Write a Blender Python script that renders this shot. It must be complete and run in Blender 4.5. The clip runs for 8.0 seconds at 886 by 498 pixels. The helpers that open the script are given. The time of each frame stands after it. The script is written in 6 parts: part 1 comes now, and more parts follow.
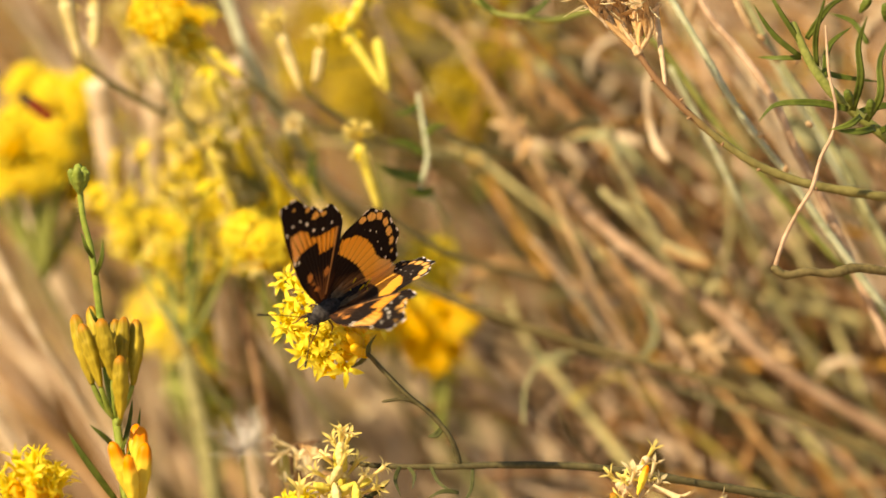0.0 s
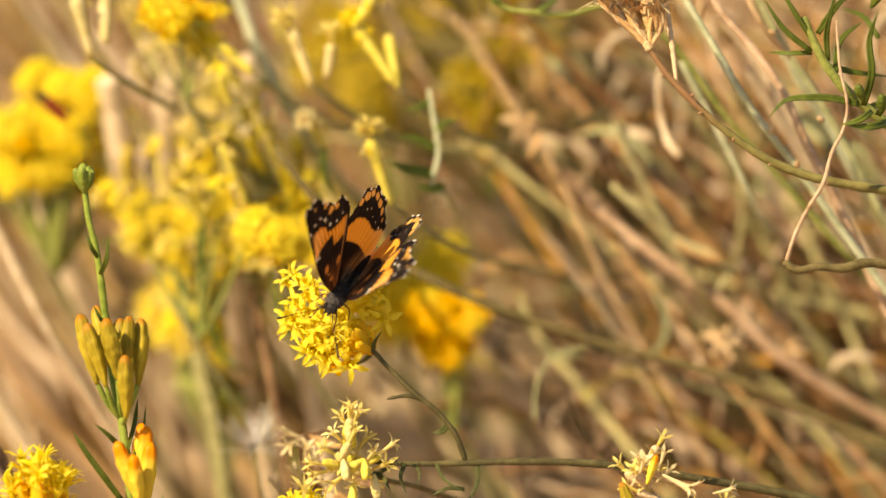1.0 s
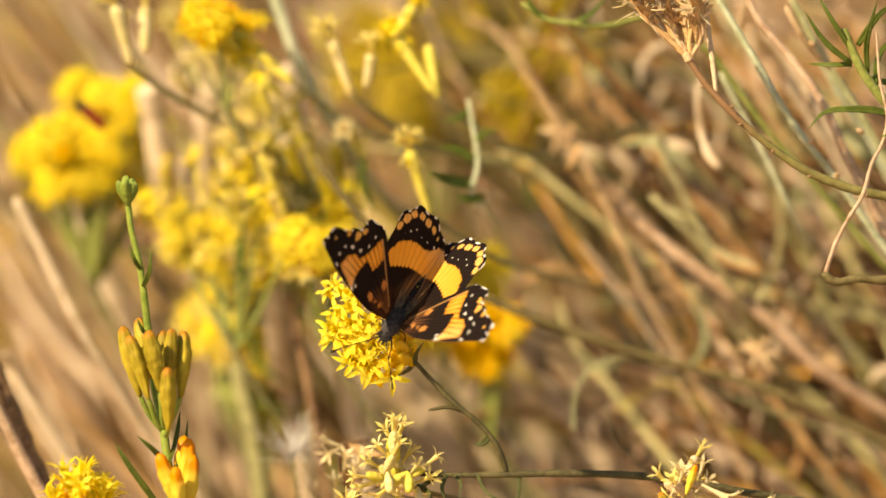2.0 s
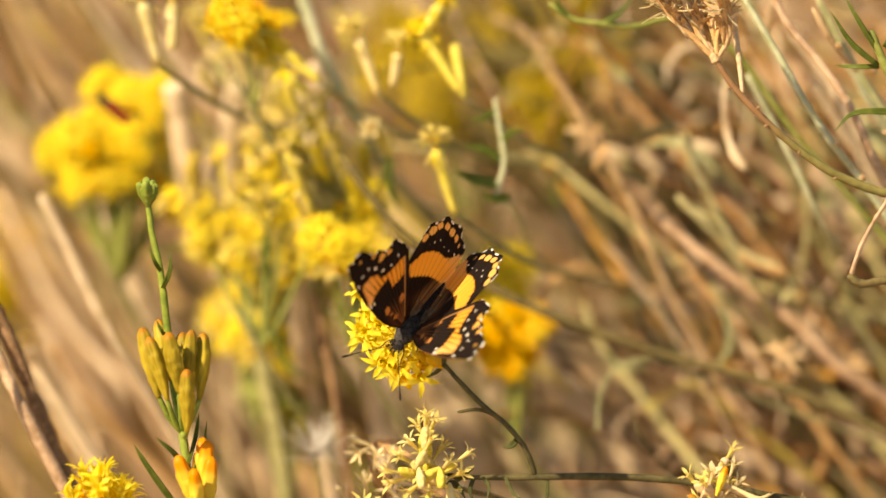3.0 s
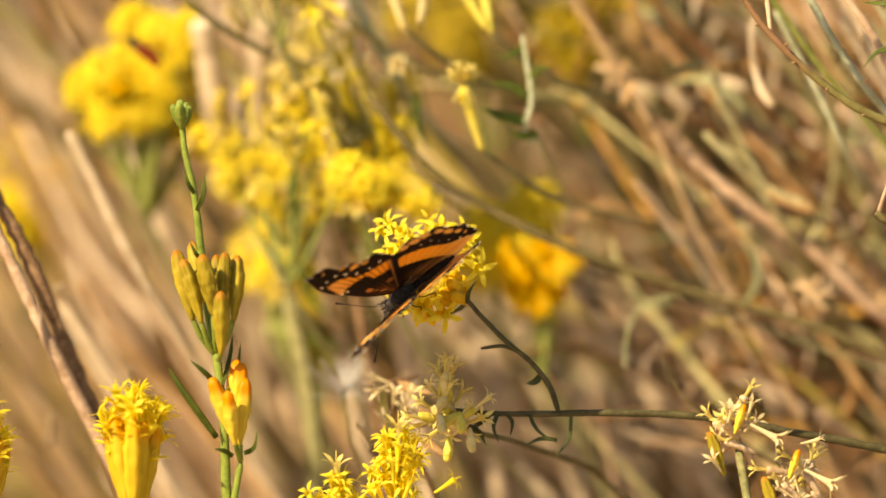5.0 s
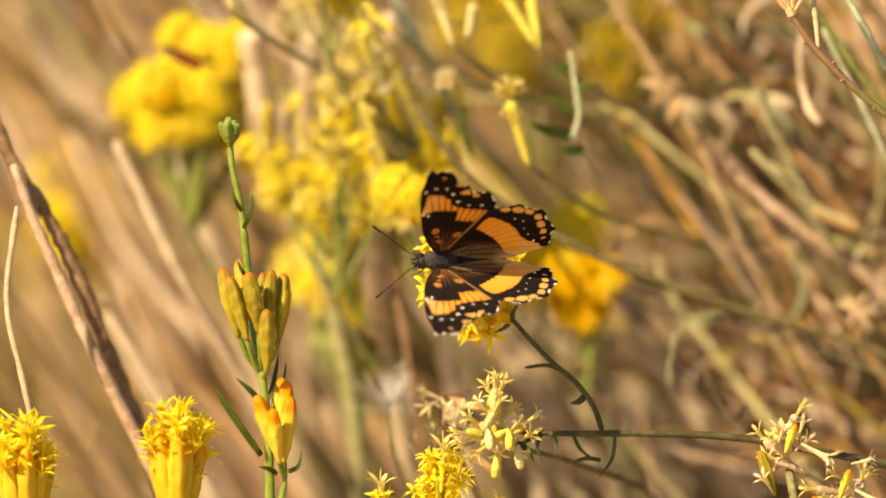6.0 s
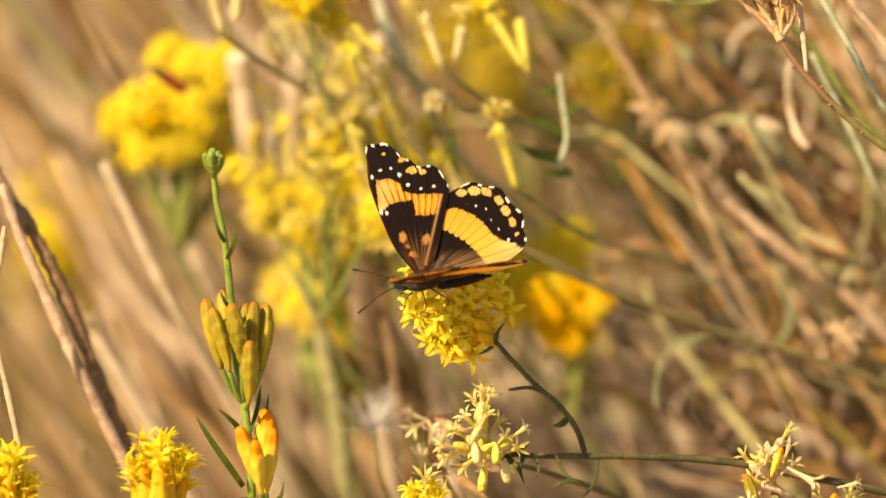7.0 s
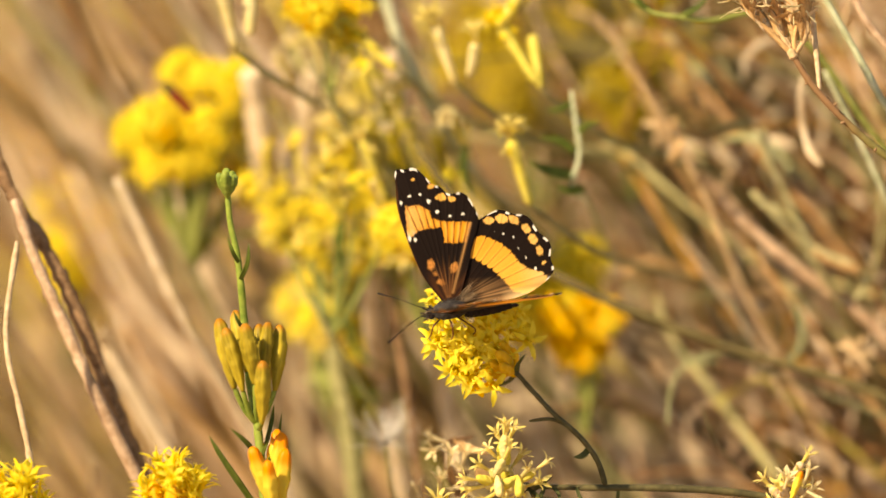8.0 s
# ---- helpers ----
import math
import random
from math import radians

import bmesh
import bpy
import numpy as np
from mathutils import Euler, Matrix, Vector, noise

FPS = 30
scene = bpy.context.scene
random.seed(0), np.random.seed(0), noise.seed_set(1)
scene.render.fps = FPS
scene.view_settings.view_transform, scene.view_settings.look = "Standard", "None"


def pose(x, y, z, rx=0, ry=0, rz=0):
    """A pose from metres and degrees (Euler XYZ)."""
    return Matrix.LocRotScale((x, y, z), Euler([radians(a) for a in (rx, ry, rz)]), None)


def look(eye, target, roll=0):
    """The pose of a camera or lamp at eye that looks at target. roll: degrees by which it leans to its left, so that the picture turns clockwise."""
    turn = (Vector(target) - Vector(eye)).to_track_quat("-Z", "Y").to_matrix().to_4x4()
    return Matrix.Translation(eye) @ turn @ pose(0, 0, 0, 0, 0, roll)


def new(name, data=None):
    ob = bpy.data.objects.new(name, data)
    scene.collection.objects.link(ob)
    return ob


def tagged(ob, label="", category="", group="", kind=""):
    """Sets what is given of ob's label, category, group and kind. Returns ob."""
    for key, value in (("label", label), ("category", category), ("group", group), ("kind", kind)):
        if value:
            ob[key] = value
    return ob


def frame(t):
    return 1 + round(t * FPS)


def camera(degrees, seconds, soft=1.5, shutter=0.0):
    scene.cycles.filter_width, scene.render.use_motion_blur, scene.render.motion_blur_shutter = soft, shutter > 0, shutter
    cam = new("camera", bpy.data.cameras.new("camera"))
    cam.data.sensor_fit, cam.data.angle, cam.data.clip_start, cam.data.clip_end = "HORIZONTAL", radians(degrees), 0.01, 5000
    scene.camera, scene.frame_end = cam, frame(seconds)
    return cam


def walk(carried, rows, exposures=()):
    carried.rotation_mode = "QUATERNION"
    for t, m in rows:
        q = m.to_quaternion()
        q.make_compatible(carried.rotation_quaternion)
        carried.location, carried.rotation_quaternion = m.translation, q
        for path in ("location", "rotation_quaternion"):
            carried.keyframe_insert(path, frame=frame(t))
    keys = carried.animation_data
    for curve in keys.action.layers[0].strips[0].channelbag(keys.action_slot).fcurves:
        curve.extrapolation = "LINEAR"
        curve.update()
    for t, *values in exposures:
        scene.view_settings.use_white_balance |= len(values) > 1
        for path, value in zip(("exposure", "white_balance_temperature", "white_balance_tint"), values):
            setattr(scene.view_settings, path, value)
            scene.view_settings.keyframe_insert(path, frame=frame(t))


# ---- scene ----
# Handheld long lens, about 0.9 m from the flower, tilted 12 degrees down.
EYE, DIST, TILT = Vector((0.0, -0.8764, 0.7863)), 0.896, 12.0
cam = camera(10.0, 8.0, soft=1.6)
cam.data.dof.use_dof = True
cam.data.dof.focus_distance = 0.896
cam.data.dof.aperture_fstop = 7.6


def aim(yaw, pitch, roll):
    """The camera's pose: degrees to the left, up, and of lean."""
    return pose(*EYE, 90 - TILT + pitch, 0, yaw) @ pose(0, 0, 0, 0, 0, roll)


PATH = [
    (0.0, aim(-0.840, 0.156, -0.35)),
    (0.1, aim(-0.757, 0.104, -0.35)),
    (0.2, aim(-0.661, 0.085, -0.36)),
    (0.3, aim(-0.571, 0.085, -0.36)),
    (0.4, aim(-0.450, 0.084, -0.36)),
    (0.5, aim(-0.398, 0.175, -0.37)),
    (0.6, aim(-0.466, 0.224, -0.39)),
    (0.7, aim(-0.533, 0.242, -0.41)),
    (0.8, aim(-0.658, 0.220, -0.42)),
    (0.9, aim(-0.693, 0.089, -0.44)),
    (1.0, aim(-0.710, 0.107, -0.46)),
    (1.1, aim(-0.626, 0.102, -0.45)),
    (1.2, aim(-0.557, 0.117, -0.44)),
    (2.3, aim(-0.203, 0.236, -0.30)),
    (2.4, aim(-0.173, 0.205, -0.29)),
    (2.5, aim(-0.085, 0.214, -0.28)),
    (2.6, aim(-0.008, 0.144, -0.23)),
    (2.7, aim(0.023, 0.094, -0.17)),
    (2.8, aim(0.053, 0.082, -0.12)),
    (2.9, aim(0.077, 0.129, -0.07)),
    (3.0, aim(0.034, 0.220, -0.01)),
    (3.1, aim(-0.097, 0.330, -0.05)),
    (3.2, aim(-0.230, 0.422, -0.08)),
    (3.3, aim(-0.337, 0.463, -0.11)),
    (3.4, aim(-0.290, 0.446, -0.14)),
    (3.5, aim(-0.249, 0.398, -0.17)),
    (3.6, aim(-0.188, 0.411, -0.21)),
    (3.7, aim(-0.102, 0.340, -0.25)),
    (3.8, aim(-0.010, 0.283, -0.29)),
    (3.9, aim(0.090, 0.213, -0.33)),
    (4.0, aim(0.203, 0.088, -0.37)),
    (4.1, aim(0.201, -0.034, -0.35)),
    (4.2, aim(0.129, -0.158, -0.34)),
    (4.3, aim(0.122, -0.282, -0.32)),
    (4.4, aim(0.090, -0.407, -0.30)),
    (4.5, aim(0.162, -0.515, -0.28)),
    (4.6, aim(0.200, -0.550, -0.24)),
    (4.7, aim(0.272, -0.485, -0.20)),
    (4.8, aim(0.266, -0.452, -0.16)),
    (4.9, aim(0.267, -0.464, -0.12)),
    (5.0, aim(0.353, -0.492, -0.08)),
    (5.1, aim(0.497, -0.457, -0.03)),
    (5.2, aim(0.616, -0.425, 0.02)),
    (6.3, aim(0.786, -0.221, 0.57)),
    (6.4, aim(0.757, -0.156, 0.62)),
    (6.5, aim(0.806, -0.176, 0.67)),
    (6.6, aim(0.798, -0.106, 0.69)),
    (6.7, aim(0.766, -0.095, 0.71)),
    (6.8, aim(0.825, -0.161, 0.73)),
    (6.9, aim(0.819, -0.176, 0.75)),
    (7.0, aim(0.737, -0.081, 0.77)),
    (7.1, aim(0.664, -0.034, 0.75)),
    (7.2, aim(0.652, -0.066, 0.72)),
    (7.3, aim(0.743, -0.104, 0.70)),
    (7.4, aim(0.763, -0.084, 0.68)),
    (7.5, aim(0.765, -0.033, 0.66)),
    (7.6, aim(0.821, -0.011, 0.71)),
    (7.7, aim(0.859, 0.016, 0.76)),
    (7.8, aim(0.833, 0.075, 0.81)),
    (7.9, aim(0.845, 0.090, 0.87)),
    (8.0, aim(0.884, 0.101, 0.92)),
]
walk(cam, PATH, exposures=[(0.0, 0.83, 7500, 9), (8.0, 0.83, 7500, 9)])

# ---------------------------------------------------------------- world, sun, exposure
SUN_WAY = Vector((-0.57, -0.46, 0.68)).normalized()      # towards the sun
world = bpy.data.worlds.new("world")
scene.world = world
world.use_nodes = True
wn, wl = world.node_tree.nodes, world.node_tree.links
sky = wn.new("ShaderNodeTexSky")
sky.sky_type, sky.sun_disc = "NISHITA", False
sky.sun_elevation = math.asin(SUN_WAY.z)
sky.sun_rotation = math.atan2(SUN_WAY.x, SUN_WAY.y)
wl.new(sky.outputs[0], wn["Background"].inputs[0])
wn["Background"].inputs[1].default_value = 0.09
sun = new("sun", bpy.data.lights.new("sun", "SUN"))
sun.data.energy, sun.data.angle, sun.data.color = 5.0, radians(0.5), (1.0, 0.836, 0.628)
sun.matrix_world = look((-2, -1, 3), Vector((-2, -1, 3)) - SUN_WAY)


# ---------------------------------------------------------------- materials
def mat(name, lo, hi, scale=300.0, rough=0.6, bump=0.25, through_light=0.0, tip=None, axis=2, tip_at=(0.6, 0.95),
        jitter=0.12, spec=0.15, palette=None, islands=False, streak=1.0):
    """A grained material: two colours by noise at two scales, a different tone for each object, and a tip colour along the mesh;
    a palette of (share, colour) gives each object, or each island of a mesh, one of several colours."""
    m = bpy.data.materials.new(name)
    m.use_nodes = True
    n, l = m.node_tree.nodes, m.node_tree.links
    b = n["Principled BSDF"]
    co = n.new("ShaderNodeTexCoord")
    fine, broad = n.new("ShaderNodeTexNoise"), n.new("ShaderNodeTexNoise")
    fine.inputs["Scale"].default_value, broad.inputs["Scale"].default_value = scale * 4, scale
    fine.inputs["Detail"].default_value = 4
    place = co.outputs["Object"]
    if streak != 1.0:                                   # grain drawn out along the mesh
        draw = n.new("ShaderNodeMapping")
        draw.inputs["Scale"].default_value = (1, 1, streak)
        l.new(place, draw.inputs[0])
        place = draw.outputs[0]
    l.new(place, fine.inputs[0])
    l.new(place, broad.inputs[0])
    info = n.new("ShaderNodeObjectInfo")
    isle = n.new("ShaderNodeNewGeometry")
    add = n.new("ShaderNodeMath")
    add.operation = "MULTIPLY_ADD"
    l.new(fine.outputs[0], add.inputs[0])
    add.inputs[1].default_value = 0.6
    l.new(broad.outputs[0], add.inputs[2])
    span = n.new("ShaderNodeMapRange")
    span.inputs["From Min"].default_value, span.inputs["From Max"].default_value = 0.55, 1.05
    l.new(add.outputs[0], span.inputs[0])
    mix = n.new("ShaderNodeMix")
    mix.data_type = "RGBA"
    l.new(span.outputs[0], mix.inputs[0])
    mix.inputs[6].default_value, mix.inputs[7].default_value = (*lo, 1), (*hi, 1)
    colour = mix.outputs[2]
    if palette:
        pick, whole, at = n.new("ShaderNodeValToRGB"), sum(p[0] for p in palette), 0.0
        pick.color_ramp.interpolation = "CONSTANT"
        for i, (share, tint) in enumerate(palette):
            e = pick.color_ramp.elements[i] if i < 2 else pick.color_ramp.elements.new(at)
            e.position, e.color = at, (*tint, 1)
            at += share / whole
        l.new((isle.outputs["Random Per Island"] if islands else info.outputs["Random"]), pick.inputs[0])
        grain = n.new("ShaderNodeMix")
        grain.data_type, grain.blend_type = "RGBA", "MULTIPLY"
        grain.inputs[0].default_value = 1.0
        l.new(pick.outputs[0], grain.inputs[6])
        l.new(colour, grain.inputs[7])
        colour = grain.outputs[2]
    if tip:
        sep = n.new("ShaderNodeSeparateXYZ")
        l.new(co.outputs["Generated"], sep.inputs[0])
        ramp = n.new("ShaderNodeMapRange")
        ramp.interpolation_type = "SMOOTHSTEP"
        ramp.inputs["From Min"].default_value, ramp.inputs["From Max"].default_value = tip_at
        l.new(sep.outputs[axis], ramp.inputs[0])
        two = n.new("ShaderNodeMix")
        two.data_type = "RGBA"
        l.new(ramp.outputs[0], two.inputs[0])
        l.new(colour, two.inputs[6])
        two.inputs[7].default_value = (*tip, 1)
        colour = two.outputs[2]
    hsv = n.new("ShaderNodeHueSaturation")
    tone = n.new("ShaderNodeMath")
    tone.operation = "ADD"
    l.new(info.outputs["Random"], tone.inputs[0])
    l.new(isle.outputs["Random Per Island"], tone.inputs[1])
    vary = n.new("ShaderNodeMapRange")
    vary.inputs["From Max"].default_value = 2.0
    vary.inputs["To Min"].default_value, vary.inputs["To Max"].default_value = 1 - 2 * jitter, 1 + 2 * jitter
    l.new(tone.outputs[0], vary.inputs[0])
    l.new(vary.outputs[0], hsv.inputs["Value"])
    l.new(colour, hsv.inputs["Color"])
    l.new(hsv.outputs[0], b.inputs["Base Color"])
    b.inputs["Roughness"].default_value = rough
    b.inputs["Specular IOR Level"].default_value = spec
    relief = n.new("ShaderNodeBump")
    relief.inputs["Strength"].default_value, relief.inputs["Distance"].default_value = bump, 0.0003
    l.new(fine.outputs[0], relief.inputs["Height"])
    l.new(relief.outputs[0], b.inputs["Normal"])
    if through_light:
        tr, sh = n.new("ShaderNodeBsdfTranslucent"), n.new("ShaderNodeMixShader")
        l.new(hsv.outputs[0], tr.inputs[0])
        sh.inputs[0].default_value = through_light
        l.new(b.outputs[0], sh.inputs[1])
        l.new(tr.outputs[0], sh.inputs[2])
        l.new(sh.outputs[0], n["Material Output"].inputs[0])
    return m


PETAL = mat("petal_yellow", (0.80, 0.61, 0.014), (0.86, 0.74, 0.07), 400, 0.5, 0.1, 0.45)
PETAL_DEEP = mat("petal_deep_yellow", (0.78, 0.44, 0.004), (0.86, 0.58, 0.010), 400, 0.5, 0.1, 0.45)
PETAL_PALE = mat("petal_pale", (0.70, 0.56, 0.12), (0.82, 0.72, 0.29), 400, 0.55, 0.1, 0.45)
PETAL_LEMON = mat("petal_lemon", (0.81, 0.625, 0.018), (0.88, 0.775, 0.09), 400, 0.5, 0.1, 0.45)
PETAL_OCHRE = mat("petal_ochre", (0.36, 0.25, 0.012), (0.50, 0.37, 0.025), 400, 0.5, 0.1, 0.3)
PETAL_DRY = mat("petal_withered", (0.64, 0.51, 0.25), (0.80, 0.70, 0.43), 300, 0.7, 0.4, 0.35)
PETAL_CREAM = mat("petal_cream", (0.74, 0.60, 0.20), (0.84, 0.74, 0.38), 400, 0.55, 0.1, 0.45)
BUD = mat("bud_skin", (0.19, 0.14, 0.011), (0.45, 0.335, 0.03), 500, 0.5, 0.4, 0.12, tip=(0.38, 0.15, 0.010), tip_at=(0.84, 1.0), streak=0.12)
BUD_ORANGE = mat("bud_orange", (0.72, 0.52, 0.05), (0.80, 0.58, 0.06), 500, 0.45, 0.15, 0.15, tip=(0.82, 0.26, 0.005), tip_at=(0.62, 0.86), streak=0.15)
BRACT = mat("bract_green", (0.36, 0.34, 0.05), (0.62, 0.52, 0.07), 500, 0.5, 0.2, 0.15)
STEM_GREEN = mat("stem_green", (0.13, 0.15, 0.03), (0.26, 0.27, 0.07), 350, 0.6, 0.4)
LEAF = mat("leaf_green", (0.065, 0.09, 0.012), (0.13, 0.16, 0.025), 300, 0.45, 0.2, 0.2)
STEM_OLIVE = mat("stem_olive", (0.14, 0.13, 0.045), (0.33, 0.30, 0.13), 320, 0.7, 1.0)
STEM_BROWN = mat("stem_brown", (0.12, 0.065, 0.03), (0.34, 0.205, 0.105), 300, 0.75, 1.0)
STEM_TAN = mat("stem_tan", (0.31, 0.195, 0.09), (0.54, 0.385, 0.21), 300, 0.75, 1.0)
STRAW = mat("straw", (0.42, 0.285, 0.15), (0.68, 0.51, 0.32), 300, 0.65, 0.8, 0.1)
STEM_MIXED = mat("stem_green_tan", (0.12, 0.10, 0.03), (0.22, 0.19, 0.06), 200, 0.6, 0.5, tip=(0.22, 0.12, 0.055), axis=0, tip_at=(0.30, 0.14))
STEM_PINK = mat("stem_pinkish", (0.31, 0.195, 0.11), (0.53, 0.375, 0.245), 300, 0.75, 1.0)
STEM_CREAM = mat("stem_cream", (0.46, 0.345, 0.20), (0.66, 0.53, 0.36), 300, 0.7, 0.6, 0.1)
STEM_ORANGE = mat("stem_orange_tan", (0.36, 0.20, 0.075), (0.56, 0.36, 0.16), 300, 0.7, 0.8)
STEM_SAGE = mat("stem_sage", (0.32, 0.34, 0.19), (0.52, 0.53, 0.35), 300, 0.6, 0.5, 0.1)
STEM_PALE = mat("stem_pale_green", (0.31, 0.27, 0.11), (0.50, 0.45, 0.24), 300, 0.6, 0.6, 0.1)
STEM_YELLOWING = mat("stem_yellowing", (0.42, 0.34, 0.06), (0.60, 0.50, 0.13), 300, 0.6, 0.4, 0.2)
SHRUB_TONES = ((6, (0.05, 0.026, 0.009)), (5, (0.21, 0.10, 0.034)), (4, (0.41, 0.23, 0.093)), (3, (0.53, 0.355, 0.215)), (3, (0.68, 0.52, 0.355)), (1, (0.17, 0.14, 0.03)), (2, (0.43, 0.38, 0.17)), (2, (0.55, 0.29, 0.055)))
GRASS_TONES = ((3, (0.08, 0.045, 0.017)), (5, (0.25, 0.15, 0.055)), (5, (0.40, 0.26, 0.115)), (4, (0.50, 0.35, 0.20)), (3, (0.64, 0.495, 0.335)), (2, (0.22, 0.20, 0.05)), (2, (0.46, 0.355, 0.08)))
SHRUB_MIX = mat("shrub_stems_mixed", (0.72, 0.72, 0.72), (1.12, 1.12, 1.12), 260, 0.75, 1.0, palette=SHRUB_TONES)
GRASS_MIX = mat("grass_stems_mixed", (0.72, 0.72, 0.72), (1.12, 1.12, 1.12), 260, 0.75, 1.0, palette=GRASS_TONES)
BRUSH_MIX = mat("brush_stems_mixed", (0.72, 0.72, 0.72), (1.12, 1.12, 1.12), 120, 0.8, 1.0, palette=SHRUB_TONES, islands=True)
STRAW_MIX = mat("brush_straw_mixed", (0.72, 0.72, 0.72), (1.12, 1.12, 1.12), 120, 0.8, 1.0, palette=GRASS_TONES, islands=True)
FLUFF = mat("seed_fluff", (0.80, 0.76, 0.68), (0.88, 0.85, 0.78), 300, 0.8, 0.0, 0.4)
DIRT = mat("dry_earth", (0.26, 0.17, 0.10), (0.44, 0.31, 0.19), 9, 0.95, 1.0, jitter=0.0)
CHITIN = mat("chitin_dark", (0.009, 0.006, 0.005), (0.024, 0.015, 0.011), 900, 0.6, 0.3, spec=0.12)
FUR = mat("fur_dark", (0.022, 0.019, 0.018), (0.085, 0.075, 0.068), 1500, 0.9, 1.0, spec=0.1)
STEM_TWIG = mat("stem_twig", (0.05, 0.043, 0.017), (0.12, 0.10, 0.04), 300, 0.6, 0.5)
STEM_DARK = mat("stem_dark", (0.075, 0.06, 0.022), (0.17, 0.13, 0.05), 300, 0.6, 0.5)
LEAF_DARK = mat("leaf_dark", (0.055, 0.06, 0.018), (0.11, 0.115, 0.035), 300, 0.5, 0.3, 0.15)
LEAF_PALE = mat("leaf_pale", (0.20, 0.21, 0.09), (0.38, 0.37, 0.19), 300, 0.55, 0.3, 0.2)
LEG = mat("leg_brown", (0.08, 0.03, 0.012), (0.16, 0.06, 0.02), 900, 0.45, 0.1)
HAIR = mat("wing_hair", (0.06, 0.04, 0.022), (0.30, 0.20, 0.11), 900, 0.7, 0.0)
BUG_RED = mat("bug_red", (0.10, 0.014, 0.005), (0.20, 0.03, 0.01), 600, 0.35, 0.1)


def wing_material():
    m = bpy.data.materials.new("wing_scales")
    m.use_nodes = True
    n, l = m.node_tree.nodes, m.node_tree.links
    b = n["Principled BSDF"]
    a = n.new("ShaderNodeAttribute")
    a.attribute_name = "pigment"
    co = n.new("ShaderNodeTexCoord")
    grain = n.new("ShaderNodeTexNoise")
    grain.inputs["Scale"].default_value, grain.inputs["Detail"].default_value = 9000, 3
    l.new(co.outputs["Object"], grain.inputs[0])
    hsv = n.new("ShaderNodeHueSaturation")
    vary = n.new("ShaderNodeMapRange")
    vary.inputs["To Min"].default_value, vary.inputs["To Max"].default_value = 0.72, 1.28
    l.new(grain.outputs[0], vary.inputs[0])
    l.new(vary.outputs[0], hsv.inputs["Value"])
    l.new(a.outputs["Color"], hsv.inputs["Color"])
    l.new(hsv.outputs[0], b.inputs["Base Color"])
    b.inputs["Roughness"].default_value, b.inputs["Specular IOR Level"].default_value = 0.85, 0.06
    b.inputs["Sheen Weight"].default_value, b.inputs["Sheen Roughness"].default_value = 0.05, 0.45
    b.inputs["Sheen Tint"].default_value = (1.0, 0.86, 0.62, 1)
    relief = n.new("ShaderNodeBump")
    relief.inputs["Strength"].default_value, relief.inputs["Distance"].default_value = 0.3, 0.0001
    l.new(grain.outputs[0], relief.inputs["Height"])
    l.new(relief.outputs[0], b.inputs["Normal"])
    tr, sh = n.new("ShaderNodeBsdfTranslucent"), n.new("ShaderNodeMixShader")
    deep = n.new("ShaderNodeMix")                       # light that comes through the scales is more orange
    deep.data_type, deep.blend_type = "RGBA", "MULTIPLY"
    deep.inputs[0].default_value = 1.0
    l.new(hsv.outputs[0], deep.inputs[6])
    deep.inputs[7].default_value = (1.0, 0.62, 0.30, 1)
    l.new(deep.outputs[2], tr.inputs[0])
    sh.inputs[0].default_value = 0.22
    l.new(b.outputs[0], sh.inputs[1])
    l.new(tr.outputs[0], sh.inputs[2])
    l.new(sh.outputs[0], n["Material Output"].inputs[0])
    return m


WING = wing_material()

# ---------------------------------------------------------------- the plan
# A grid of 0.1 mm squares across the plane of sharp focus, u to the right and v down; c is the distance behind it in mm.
AHEAD = Vector((0, math.cos(radians(TILT)), -math.sin(radians(TILT))))
UP = Vector((0, math.sin(radians(TILT)), math.cos(radians(TILT))))
SIDE = Vector((1, 0, 0))
GRID = 0.0001


def P(u, v, c=0.0):
    d = DIST + c / 1000
    k = d / DIST
    return EYE + AHEAD * d + SIDE * ((u - 784) * GRID * k) + UP * ((441 - v) * GRID * k)


def smooth_path(pts, steps=6):
    """A smooth curve through the points that doesn't swing out where their spacing is uneven."""
    pts = [Vector(p) for p in pts]
    if len(pts) < 3:
        return [pts[0].lerp(pts[-1], i / steps) for i in range(steps + 1)]
    gap = [max((b - a).length, 1e-9) for a, b in zip(pts, pts[1:])]
    slope = [(b - a) / g for a, b, g in zip(pts, pts[1:], gap)]
    way = [slope[0]] + [(slope[i - 1] * gap[i] + slope[i] * gap[i - 1]) / (gap[i - 1] + gap[i]) for i in range(1, len(pts) - 1)] + [slope[-1]]
    out = []
    for i, g in enumerate(gap):
        for s in range(steps):
            t = s / steps
            out.append(pts[i] * (2 * t ** 3 - 3 * t * t + 1) + way[i] * (g * (t ** 3 - 2 * t * t + t)) + pts[i + 1] * (3 * t * t - 2 * t ** 3) + way[i + 1] * (g * (t ** 3 - t * t)))
    return out + [pts[-1]]


